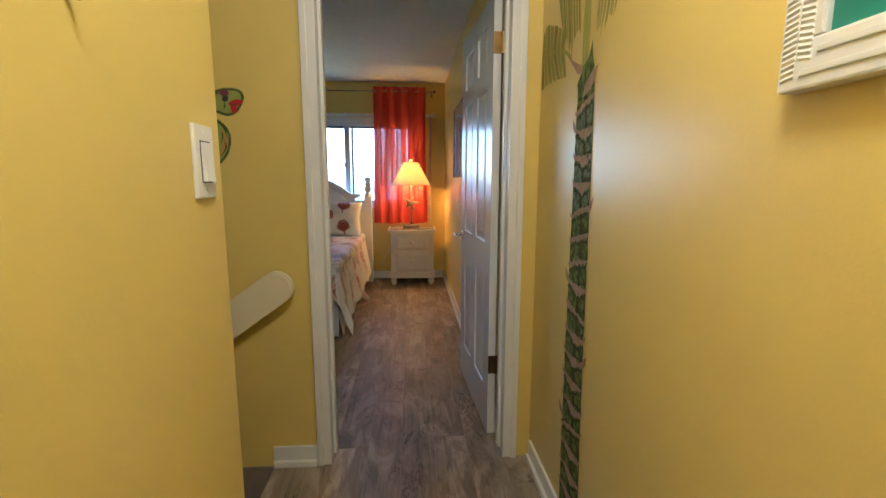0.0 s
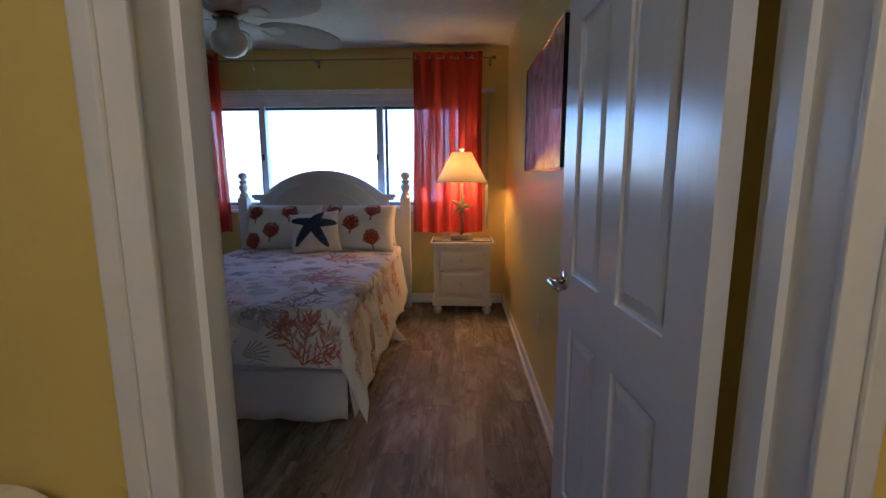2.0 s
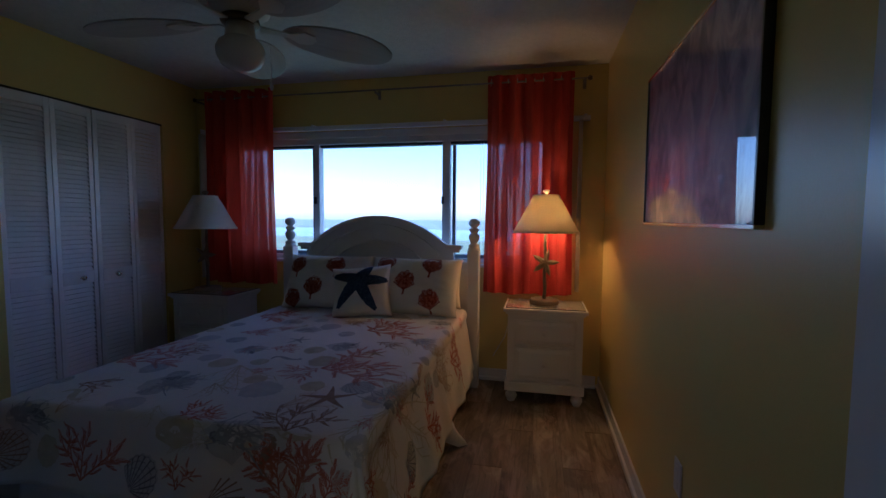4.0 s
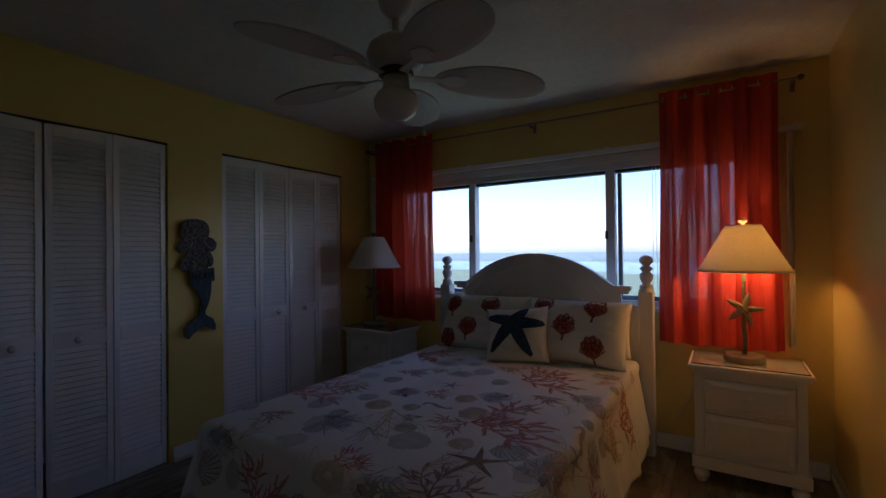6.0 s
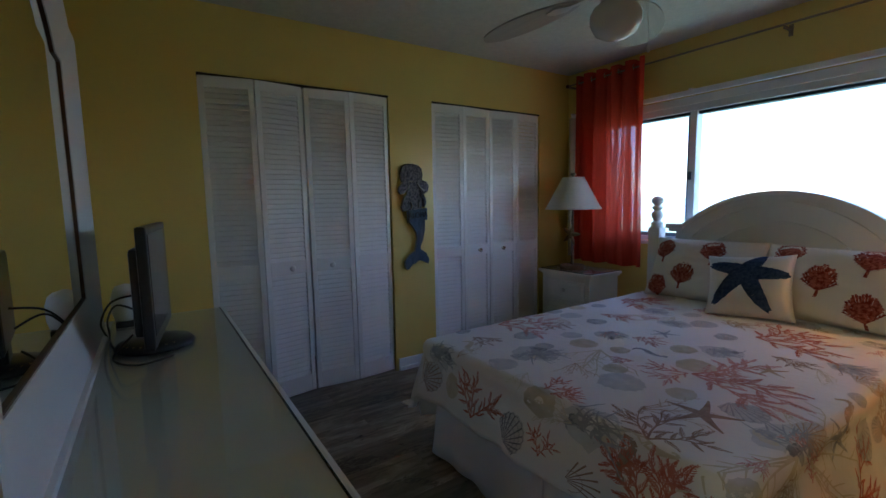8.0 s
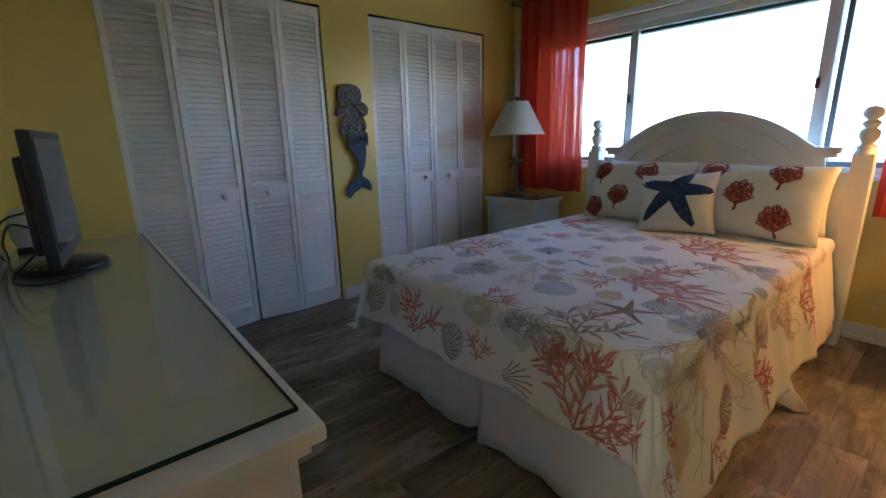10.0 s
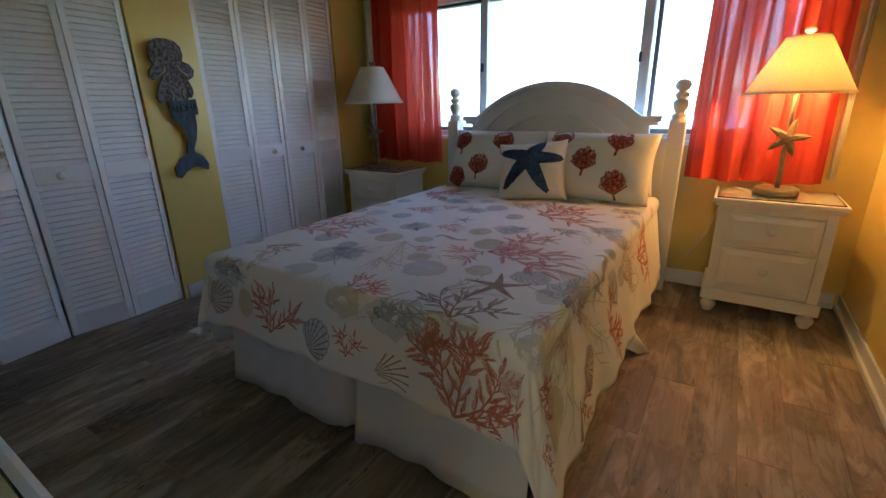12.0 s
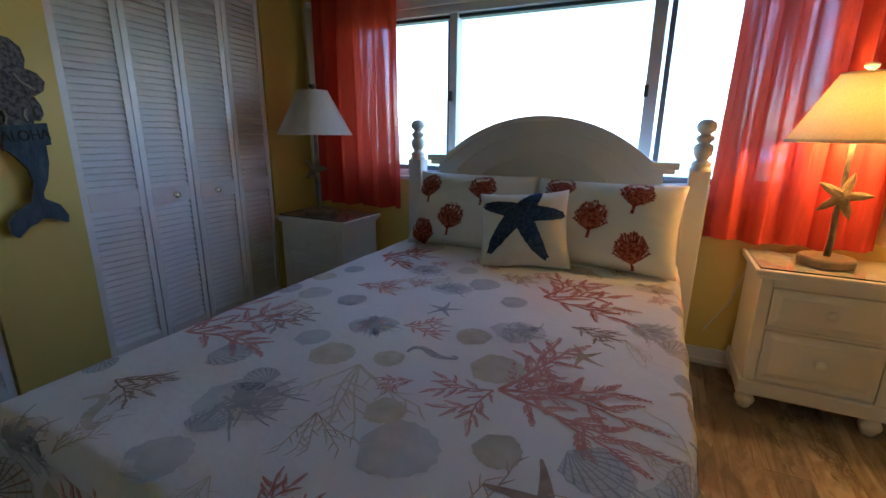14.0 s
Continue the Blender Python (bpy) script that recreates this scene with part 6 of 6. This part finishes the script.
vb = thing("vertical_blind", (0, 0, 0), "ivory vertical blind pulled open to both sides", "blind")
bm = B()
box(bm, -2.62, 0.665, YN - 0.055, YN - 0.015, 2.005, 2.040, 0.004)
part("head_rail", bm, WHITE, vb)
for x in (-2.62, -1.55, -0.43, 0.62):
    bm = B()
    box(bm, x, x + 0.02, YN - 0.06, YN, 2.035, 2.05, 0.002)
    part("rail_clip", bm, WHITE, vb)
bm = B()
box(bm, 0, 0.0016, -0.042, 0.042, 0, 1.26)
vane = mesh_of("vane", bm, BLIND)
for x0 in (-2.61, 0.588):
    for k in range(9):
        v = new("vane", vane)
        v.parent = vb
        v.matrix_basis = pose(x0 + 0.0028 * k, YN - 0.050, 0.745, 0, 0, 3 * math.sin(k * 2.0))


bm = B()
tube(bm, [(-0.135, YN - 0.03, 2.006), (-0.133, YN - 0.03, 1.5), (-0.138, YN - 0.03, 1.02)], 0.0016, 6)
part("pull_cord", bm, WHITEPLASTIC, vb)
bm = B()
tube(bm, [(-0.112, YN - 0.03, 2.006), (-0.114, YN - 0.03, 1.5), (-0.108, YN - 0.03, 1.00)], 0.0016, 6)
part("pull_cord", bm, WHITEPLASTIC, vb)


# ---- ceiling fan ----
def ceiling_fan():
    f = thing("ceiling_fan", (-0.865, 4.265, 0), "white ceiling fan with oval blades and a glass bowl", "ceiling fan")
    bm = B()
    lathe(bm, [(0.0, TOP), (0.072, TOP), (0.076, TOP - 0.04), (0.066, TOP - 0.085), (0.040, TOP - 0.115), (0.022, TOP - 0.125), (0.0, TOP - 0.125)], 24)
    part("canopy", bm, FANWHITE, f, smooth=True)
    bm = B()
    lathe(bm, [(0.016, TOP - 0.05), (0.016, 2.20), (0.0, 2.20)], 12)
    part("downrod", bm, FANWHITE, f, smooth=True)
    bm = B()
    lathe(bm, [(0.0, 2.225), (0.035, 2.222), (0.07, 2.205), (0.112, 2.170), (0.122, 2.135), (0.112, 2.095), (0.085, 2.075), (0.0, 2.072)], 30)
    part("motor_housing", bm, FANWHITE, f, smooth=True)
    bm = B()
    lathe(bm, [(0.0, 2.072), (0.070, 2.070), (0.074, 2.052), (0.068, 2.046), (0.0, 2.046)], 28)
    part("flywheel", bm, BRONZE, f, "dark ring above the switch cup", True)
    bm = B()
    lathe(bm, [(0.0, 2.046), (0.052, 2.044), (0.056, 2.010), (0.062, 1.985), (0.056, 1.975), (0.0, 1.975)], 28)
    part("switch_cup", bm, FANWHITE, f, "cream switch cup", True)
    bm = B()
    lathe(bm, [(0.060, 1.990), (0.080, 1.974), (0.092, 1.950), (0.091, 1.920), (0.074, 1.886), (0.040, 1.867), (0.0, 1.861), (0.0, 1.869), (0.038, 1.874), (0.067, 1.890), (0.058, 1.982)], 30)
    part("glass_bowl", bm, FROST, f, "frosted glass bowl", True)
    bm = B()
    tube(bm, [(0.075, 0.075, 1.985), (0.082, 0.080, 1.90), (0.082, 0.080, 1.835)], 0.0014, 5)
    lathe(bm, [(0.0, 0.0), (0.005, 0.003), (0.008, 0.016), (0.004, 0.028), (0.0, 0.030)], 10, (0.082, 0.080, 1.806))
    part("pull_chain", bm, WHITEPLASTIC, f)
    me = None
    for k in range(5):
        a = 43 + 72 * k
        m = pose(0, 0, 2.062, 0, 0, a)
        bm = B()
        out = []
        for q in range(36):
            t = 2 * math.pi * q / 36
            u = 0.405 + 0.245 * math.cos(t)
            wv = 0.118 * math.sin(t) * (1 + 0.10 * math.cos(t)) * (1.0 if math.cos(t) > -0.9 else 0.95)
            out.append((u, wv))
        def to(u, v, w):
            return (u, v, -0.015 + w + v * -0.16 - 0.02 * ((u - 0.16) / 0.5) ** 2)
        slab(bm, out, 0, 0.007, to)
        blade = part("blade", bm, FANBLADE, f, at=m)
        bm = B()
        slab(bm, [(0.075, -0.018), (0.19, -0.014), (0.24, -0.045), (0.29, -0.030), (0.30, 0.0), (0.29, 0.030), (0.24, 0.045), (0.19, 0.014), (0.075, 0.018)], -0.006, 0.0, lambda u, v, w: to(u, v, w))
        part("blade_iron", bm, FANWHITE, blade)


ceiling_fan()


# ---- picture, outlet and carved sign ----
def wall_picture():
    p = thing("wall_picture", (XE, 0, 0), "large violet watercolour under glass in a thin frame", "picture")
    y0, y1, z0, z1, fw = 3.74, 4.775, 1.262, 1.885, 0.010
    for a, b, c, e in ((y0, y1, z0, z0 + fw), (y0, y1, z1 - fw, z1)):
        bm = B()
        box(bm, -0.022, 0, a, b, c, e, 0.0015)
        part("frame_rail", bm, CHROME, p, "silver metal rail")
    for a, b in ((y0, y0 + fw), (y1 - fw, y1)):
        bm = B()
        box(bm, -0.022, 0, a, b, z0 + fw, z1 - fw, 0.0015)
        part("frame_stile", bm, BLACKPLASTIC, p, "dark metal side of the frame")
    bm = B()
    box(bm, -0.016, -0.004, y0 + fw, y1 - fw, z0 + fw, z1 - fw)
    part("picture_sheet", bm, ART, p, "violet and red watercolour behind glossy glass")


wall_picture()
bm = B()
box(bm, -0.006, 0, -0.035, 0.035, -0.057, 0.057, 0.003)
ol = thing("wall_outlet", (XE, 4.22, 0.425), "white electrical outlet low on the wall", "outlet")
part("plate", bm, SWITCHWHITE, ol)
for z in (-0.022, 0.022):
    bm = B()
    box(bm, -0.008, -0.006, -0.014, 0.014, z - 0.012, z + 0.012, 0.001)
    part("socket", bm, SWITCHWHITE, ol)


def carved_sign():
    """A flat carved figure with a fish tail that carries a lettered board; one mesh."""
    def to(u, v, w):
        lean = 0.040 * min(max((v - 150) / 260, 0.0), 1.0) + 0.020 * max(0.0, (v - 410) / 290)
        return (XW + 0.014 + w, 4.404 + (u - 260) / 235 * 0.290 - lean, 1.555 - (v - 100) / 645 * 0.787)
    bm = B()
    def layer(outline, hi, mat, low=0.0):
        n0 = len(bm.faces)
        slab(bm, outline, low, hi, to)
        bm.faces.ensure_lookup_table()
        for k in range(n0, len(bm.faces)):
            bm.faces[k].material_index = mat if k == n0 + 1 else 2
    layer([(186, 190), (184, 150), (196, 118), (224, 104), (262, 101), (300, 108), (326, 132), (334, 168), (330, 200), (306, 214), (282, 206), (252, 208), (226, 216), (200, 212)], 0.022, 1)
    layer([(204, 214), (240, 214), (250, 232), (238, 256), (222, 276), (198, 284), (181, 268), (182, 242)], 0.026, 1)
    layer([(300, 206), (330, 196), (362, 208), (382, 234), (378, 264), (356, 280), (334, 268), (318, 240)], 0.026, 1)
    layer([(248, 210), (300, 205), (335, 255), (342, 300), (350, 380), (250, 385), (225, 320), (238, 270)], 0.020, 1)
    layer([(236, 282), (222, 300), (212, 334), (208, 362), (222, 386), (240, 382), (238, 352), (246, 320), (252, 298)], 0.028, 1)
    layer([(336, 270), (352, 286), (368, 312), (374, 340), (364, 362), (350, 360), (352, 334), (340, 306), (328, 290)], 0.028, 1)
    layer([(252, 380), (378, 368), (387, 440), (262, 458)], 0.034, 0)
    layer([(266, 452), (374, 442), (376, 500), (366, 560), (348, 604), (352, 640), (310, 650), (318, 600), (326, 560), (318, 520), (292, 480)], 0.024, 0)
    layer([(312, 630), (350, 622), (392, 648), (414, 690), (410, 716), (372, 698), (340, 690), (318, 706), (300, 712), (268, 744), (250, 730), (246, 690), (272, 655)], 0.022, 0)
    def stroke(path, w, hi, mat):
        for a, b in zip(path, path[1:]):
            d = Vector((b[0] - a[0], b[1] - a[1])).normalized() * w
            layer([(a[0] - d.y, a[1] + d.x), (b[0] - d.y, b[1] + d.x), (b[0] + d.y, b[1] - d.x), (a[0] + d.y, a[1] - d.x)], hi, mat)
    stroke([(245, 225), (240, 250), (215, 268)], 3, 0.030, 2)
    stroke([(300, 215), (318, 240), (355, 262)], 3, 0.030, 2)
    stroke([(268, 330), (276, 350), (272, 372)], 3, 0.030, 2)
    stroke([(325, 325), (322, 345), (330, 362)], 3, 0.030, 2)
    curve = bpy.data.curves.new("letters", "FONT")
    curve.body, curve.size, curve.extrude = "ALOHA", 0.060, 0.002
    curve.align_x = curve.align_y = "CENTER"
    tmp = new("letters", curve)
    bpy.context.view_layer.update()
    me = bpy.data.meshes.new_from_object(tmp.evaluated_get(bpy.context.evaluated_depsgraph_get()))
    bpy.data.objects.remove(tmp)
    c = to(320, 411, 0.036)
    me.transform(Matrix.Translation(c) @ pose(0, 0, 0, 90, 0, 90) @ pose(0, 0, 0, 0, 0, 5) @ Matrix.Scale(0.80, 4, (1, 0, 0)))
    n0 = len(bm.faces)
    bm.from_mesh(me)
    bm.faces.ensure_lookup_table()
    for k in range(n0, len(bm.faces)):
        bm.faces[k].material_index = 3
    bpy.data.meshes.remove(me)
    bmesh.ops.recalc_face_normals(bm, faces=bm.faces[:])
    ob = new("mermaid_sign", mesh_of("mermaid_sign", bm, [SIGNWOOD, SIGNGREY, SIGNEDGE, GAPSHADE_LETTERS]))
    tagged(ob, "weathered blue-grey carved wooden mermaid sign reading ALOHA", "wall sign")


carved_sign()


# ---- dresser, mirror and television ----
DRX0, DRX1, DRY0, DRY1, DRZ = -2.02, -0.270, 2.515, 3.022, 0.815


def dresser():
    d = thing("dresser", (0, 0, 0), "long white dresser with a glass top", "dresser")
    bm = B()
    box(bm, DRX0 + 0.03, DRX1 - 0.03, DRY0, DRY1 - 0.045, 0.12, DRZ - 0.045, 0.003)
    part("body", bm, CREAM, d)
    bm = B()
    box(bm, DRX0 + 0.014, DRX1 - 0.014, DRY0, DRY1 - 0.018, DRZ - 0.045, DRZ - 0.026, 0.005)
    box(bm, DRX0, DRX1, DRY0, DRY1, DRZ - 0.026, DRZ, 0.008)
    part("top", bm, CREAM, d)
    bm = B()
    box(bm, DRX0 + 0.016, DRX1 - 0.016, DRY0, DRY1 - 0.028, 0.082, 0.150, 0.008)
    part("base_moulding", bm, CREAM, d)
    bm = B()
    box(bm, DRX0 + 0.04, DRX1 - 0.055, DRY0 + 0.10, DRY1 - 0.020, DRZ + 0.001, DRZ + 0.007)
    part("glass_top", bm, TABLEGLASS, d, "sheet of glass on the top")
    bm = B()
    box(bm, DRX1 - 0.055, DRX1 - 0.052, DRY0 + 0.10, DRY1 - 0.020, DRZ + 0.0006, DRZ + 0.007)
    box(bm, DRX0 + 0.04, DRX1 - 0.052, DRY1 - 0.020, DRY1 - 0.018, DRZ + 0.0006, DRZ + 0.007)
    part("glass_edge", bm, GLASSEDGE, d, "dark green edge of the glass")
    yf = DRY1 - 0.045
    w = (DRX1 - DRX0 - 0.06) / 3
    for i in range(3):
        for z0, z1 in ((0.165, 0.360), (0.372, 0.567), (0.579, 0.760)):
            x0, x1 = DRX0 + 0.03 + i * w + 0.012, DRX0 + 0.03 + (i + 1) * w - 0.012
            bm = B()
            box(bm, x0, x1, yf, yf + 0.016, z0, z1, 0.004)
            box(bm, x0 + 0.03, x1 - 0.03, yf + 0.016, yf + 0.021, z0 + 0.03, z1 - 0.03, 0.004)
            dr = part("drawer", bm, CREAM, d)
            for kx in ((x0 + x1) / 2 - 0.13, (x0 + x1) / 2 + 0.13):
                bm = B()
                lathe(bm, [(0.0, 0.0), (0.009, 0.0), (0.009, 0.010), (0.018, 0.017), (0.020, 0.024), (0.0, 0.033)], 14)
                part("knob", bm, CREAM, dr, smooth=True, at=pose(kx, yf + 0.021, (z0 + z1) / 2, -90, 0, 0))
    for x in (DRX0 + 0.07, DRX1 - 0.07):
        for y in (DRY0 + 0.05, DRY1 - 0.085):
            bm = B()
            lathe(bm, [(0.0, 0.0), (0.022, 0.0), (0.030, 0.008), (0.042, 0.040), (0.036, 0.060), (0.028, 0.070), (0.034, 0.083), (0.0, 0.083)], 18, (x, y, 0))
            part("foot", bm, CREAM, d, smooth=True)


dresser()


def dresser_mirror():
    m = thing("dresser_mirror", (0, 0, 0), "white framed arched mirror standing on the dresser", "mirror")
    x0, x1, cx = -1.74, -0.49, -1.115
    ya, yb = 2.520, 2.588
    z0, zs, zt = DRZ, 1.84, 2.02
    def arch(x, inset):
        hw = (x1 - x0) / 2 - inset
        s = abs(x - cx) / hw
        if s > 0.80:
            return zs - inset
        return zs - inset + (zt - zs) * math.cos(s / 0.80 * math.pi / 2) ** 0.75
    n = 40
    def outline(inset, zlow):
        xs = [x0 + inset + (x1 - x0 - 2 * inset) * k / n for k in range(n + 1)]
        return [(x0 + inset, zlow), (x1 - inset, zlow)] + [(x, arch(x, inset)) for x in xs[::-1]]
    bm = B()
    slab(bm, outline(0.0, z0), ya, ya + 0.020, lambda u, v, w: (u, w, v))
    part("back_board", bm, CREAM, m)
    bm = B()
    oo, ii = outline(0.0, z0 + 0.02), outline(0.105, z0 + 0.165)
    N = len(oo)
    # the frame slopes in from a proud outer edge
    rows = [[bm.verts.new((u, y, v)) for u, v in q] for q, y in ((oo, ya + 0.020), (oo, yb + 0.016), (outline(0.02, z0 + 0.045), yb + 0.020), (ii, yb - 0.010), (ii, ya + 0.020))]
    for r0, r1 in zip(rows, rows[1:]):
        for k in range(N):
            j = (k + 1) % N
            bm.faces.new((r0[k], r0[j], r1[j], r1[k]))
    part("frame", bm, CREAM, m, angle=30)
    bm = B()
    oo, ii = outline(0.1055, z0 + 0.1655), outline(0.111, z0 + 0.171)
    for k in range(N):
        j = (k + 1) % N
        slab(bm, [oo[k], oo[j], ii[j], ii[k]], ya + 0.030, yb - 0.013, lambda u, v, w: (u, w, v))
    part("inner_bead", bm, BRONZE, m, "dark bead round the glass")
    bm = B()
    slab(bm, outline(0.108, z0 + 0.168), yb - 0.030, yb - 0.018, lambda u, v, w: (u, w, v))
    part("mirror_glass", bm, MIRROR, m, "silvered mirror glass")
    bm = B()
    box(bm, x0 - 0.02, x1 + 0.02, ya, yb + 0.028, z0 + 0.0005, z0 + 0.022, 0.006)
    part("foot_rail", bm, CREAM, m)


dresser_mirror()


def television():
    t = thing("television", pose(-1.505, 2.757, DRZ + 0.007, 0, 0, -7), "small black flat television on a round stand", "television")
    bm = B()
    lathe(bm, [(0.0, 0.0), (0.110, 0.0), (0.115, 0.006), (0.106, 0.018), (0.05, 0.026), (0.0, 0.028)], 32)
    part("stand", bm, BLACKPLASTIC, t, smooth=True)
    bm = B()
    box(bm, -0.05, 0.05, -0.025, 0.015, 0.02, 0.10, 0.008)
    part("neck", bm, BLACKPLASTIC, t)
    bm = B()
    box(bm, -0.22, 0.22, 0.000, 0.028, 0.040, 0.400, 0.008)
    part("bezel", bm, BLACKPLASTIC, t)
    bm = B()
    box(bm, -0.197, 0.197, 0.0278, 0.0295, 0.080, 0.378)
    part("screen", bm, SCREEN, t, "dark switched-off screen")
    bm = B()
    box(bm, -0.165, 0.165, -0.030, 0.000, 0.070, 0.335, 0.014)
    part("back_cover", bm, BLACKPLASTIC, t)
    for k in range(8):
        bm = B()
        a = radians(-60 + 14 * k)
        lathe(bm, [(0.0, 0.0), (0.004, 0.0), (0.004, 0.003), (0.0, 0.0035)], 8, (0.094 * math.cos(a), 0.094 * math.sin(a), 0.0195))
        part("button", bm, CHROME, t)


television()
wp = thing("white_speaker", (-1.93, 2.665, DRZ), "small white rounded box behind the television", "box")
bm = B()
box(bm, -0.09, 0.09, -0.045, 0.045, 0.02, 0.155, 0.040)
part("shell", bm, WHITEPLASTIC, wp, smooth=True)
bm = B()
box(bm, -0.075, 0.075, -0.035, 0.035, 0.0, 0.024, 0.006)
part("foot", bm, BLACKPLASTIC, wp)
cb = thing("television_cable", (0, 0, 0), "loose black cables behind the television", "cable")
for pts in ([(-1.60, 2.725, 0.93), (-1.62, 2.66, 0.96), (-1.70, 2.625, 0.90), (-1.78, 2.62, 0.835), (-1.66, 2.63, 0.826), (-1.52, 2.66, 0.826)],
            [(-1.55, 2.722, 1.00), (-1.58, 2.65, 0.98), (-1.66, 2.61, 0.90), (-1.75, 2.615, 0.83)],
            [(-1.52, 2.70, 0.88), (-1.50, 2.65, 0.83), (-1.42, 2.66, 0.826), (-1.36, 2.72, 0.826), (-1.40, 2.80, 0.826)]):
    bm = B()
    dense = []
    P = [Vector((p[0] + 0.06, p[1], p[2])) for p in pts]
    for i in range(len(P) - 1):
        p0, p1, p2, p3 = P[max(i - 1, 0)], P[i], P[i + 1], P[min(i + 2, len(P) - 1)]
        for q in range(6):
            s = q / 6
            dense.append(0.5 * (2 * p1 + (p2 - p0) * s + (2 * p0 - 5 * p1 + 4 * p2 - p3) * s * s + (3 * p1 - p0 - 3 * p2 + p3) * s ** 3))
    dense.append(P[-1])
    tube(bm, dense, 0.0035, 6)
    part("cable", bm, BLACKPLASTIC, cb, smooth=True)


# ---- outside the window ----
GROUND = -16.0
def ground_material():
    m = bpy.data.materials.new("marsh_woods_and_haze")
    m.use_nodes = True
    nt = m.node_tree
    N, L = nt.nodes.new, nt.links.new
    b = nt.nodes["Principled BSDF"]
    b.inputs["Specular IOR Level"].default_value = 0.0
    b.inputs["Roughness"].default_value = 0.9
    # woods near by, a bay beyond them and wooded shore at the far side, with ragged shorelines
    tc, sep, wav, shift = N("ShaderNodeTexCoord"), N("ShaderNodeSeparateXYZ"), N("ShaderNodeTexNoise"), N("ShaderNodeMath")
    mp = N("ShaderNodeMapping")
    mp.inputs["Scale"].default_value = (0.006, 0.010, 1)
    L(tc.outputs["Object"], mp.inputs[0])
    L(tc.outputs["Object"], sep.inputs[0])
    wav.inputs["Scale"].default_value, wav.inputs["Detail"].default_value = 1.0, 6.0
    L(mp.outputs[0], wav.inputs["Vector"])
    shift.operation, shift.inputs[1].default_value = "MULTIPLY_ADD", 420.0
    L(wav.outputs["Fac"], shift.inputs[0])
    L(sep.outputs["Y"], shift.inputs[2])
    span = N("ShaderNodeMapRange")
    span.inputs["From Min"].default_value, span.inputs["From Max"].default_value = 300.0, 1300.0
    L(shift.outputs[0], span.inputs["Value"])
    r = N("ShaderNodeValToRGB")
    # far shore turns paler and bluer: distance haze put into its colour
    cols = [(0.0, (0.12, 0.16, 0.10, 1)), (0.26, (0.16, 0.20, 0.15, 1)), (0.29, (0.22, 0.30, 0.40, 1)), (0.60, (0.25, 0.34, 0.45, 1)), (0.64, (0.16, 0.20, 0.17, 1)), (1.0, (0.19, 0.24, 0.24, 1))]
    r.color_ramp.elements[0].position, r.color_ramp.elements[0].color = cols[0]
    r.color_ramp.elements[1].position, r.color_ramp.elements[1].color = cols[-1]
    for p, c in cols[1:-1]:
        r.color_ramp.elements.new(p).color = c
    L(span.outputs[0], r.inputs[0])
    leafy, mottle = N("ShaderNodeTexNoise"), N("ShaderNodeMixRGB")
    leafy.inputs["Scale"].default_value, leafy.inputs["Detail"].default_value = 0.08, 4.0
    L(tc.outputs["Object"], leafy.inputs["Vector"])
    mottle.blend_type, mottle.inputs["Fac"].default_value = "OVERLAY", 0.35
    L(r.outputs[0], mottle.inputs["Color1"])
    L(leafy.outputs["Fac"], mottle.inputs["Color2"])
    L(mottle.outputs[0], b.inputs["Base Color"])
    return m


bm = B()
vs = [bm.verts.new(p) for p in ((-4500, -4500, GROUND), (4500, -4500, GROUND), (4500, 4500, GROUND), (-4500, 4500, GROUND))]
bm.faces.new(vs)
structure("ground", bm, ground_material(), "green marsh and pale water far below", "ground")


# ---- floor planks, last ----
def planks():
    w, gap, long = 0.153, 0.0012, 1.22
    rnd = random.Random(21)
    meshes = {}
    def plank(x0, x1, y0, y1):
        key = (round(x1 - x0, 3), round(y1 - y0, 3))
        if key not in meshes:
            bm = B()
            a, b = key[0] / 2 - gap, key[1] / 2 - gap
            bv = 0.0008
            lo = [bm.verts.new((sx * a, sy * b, -0.0035)) for sx, sy in ((-1, -1), (1, -1), (1, 1), (-1, 1))]
            mi = [bm.verts.new((sx * a, sy * b, -0.0007)) for sx, sy in ((-1, -1), (1, -1), (1, 1), (-1, 1))]
            hi = [bm.verts.new((sx * (a - bv), sy * (b - bv), 0.0)) for sx, sy in ((-1, -1), (1, -1), (1, 1), (-1, 1))]
            bm.faces.new(hi)
            for r0, r1 in ((lo, mi), (mi, hi)):
                for k in range(4):
                    bm.faces.new((r0[k], r0[(k + 1) % 4], r1[(k + 1) % 4], r1[k]))
            meshes[key] = mesh_of("plank", bm, PLANK)
        ob = new("plank", meshes[key])
        ob.parent = FLOOR
        ob.location = ((x0 + x1) / 2, (y0 + y1) / 2, 0)
    def area(ax0, ax1, ay0, ay1):
        i0 = math.floor(ax0 / w)
        for i in range(i0, math.ceil(ax1 / w)):
            x0, x1 = max(i * w, ax0), min((i + 1) * w, ax1)
            if x1 - x0 < 0.01:
                continue
            off = (i * 0.43) % long
            y = math.floor((ay0 - off) / long) * long + off
            while y < ay1:
                a, b = max(y, ay0), min(y + long, ay1)
                if b - a > 0.01:
                    plank(x0, x1, a, b)
                y += long
    area(XW, DX0, YD1, YN)
    area(DX0, DX1, YB, YN)
    area(DX1, XE, YD1, YN)
    area(DX1, XH, YB, YD0)
    area(-0.243, DX0, YB, YD0)


planks()
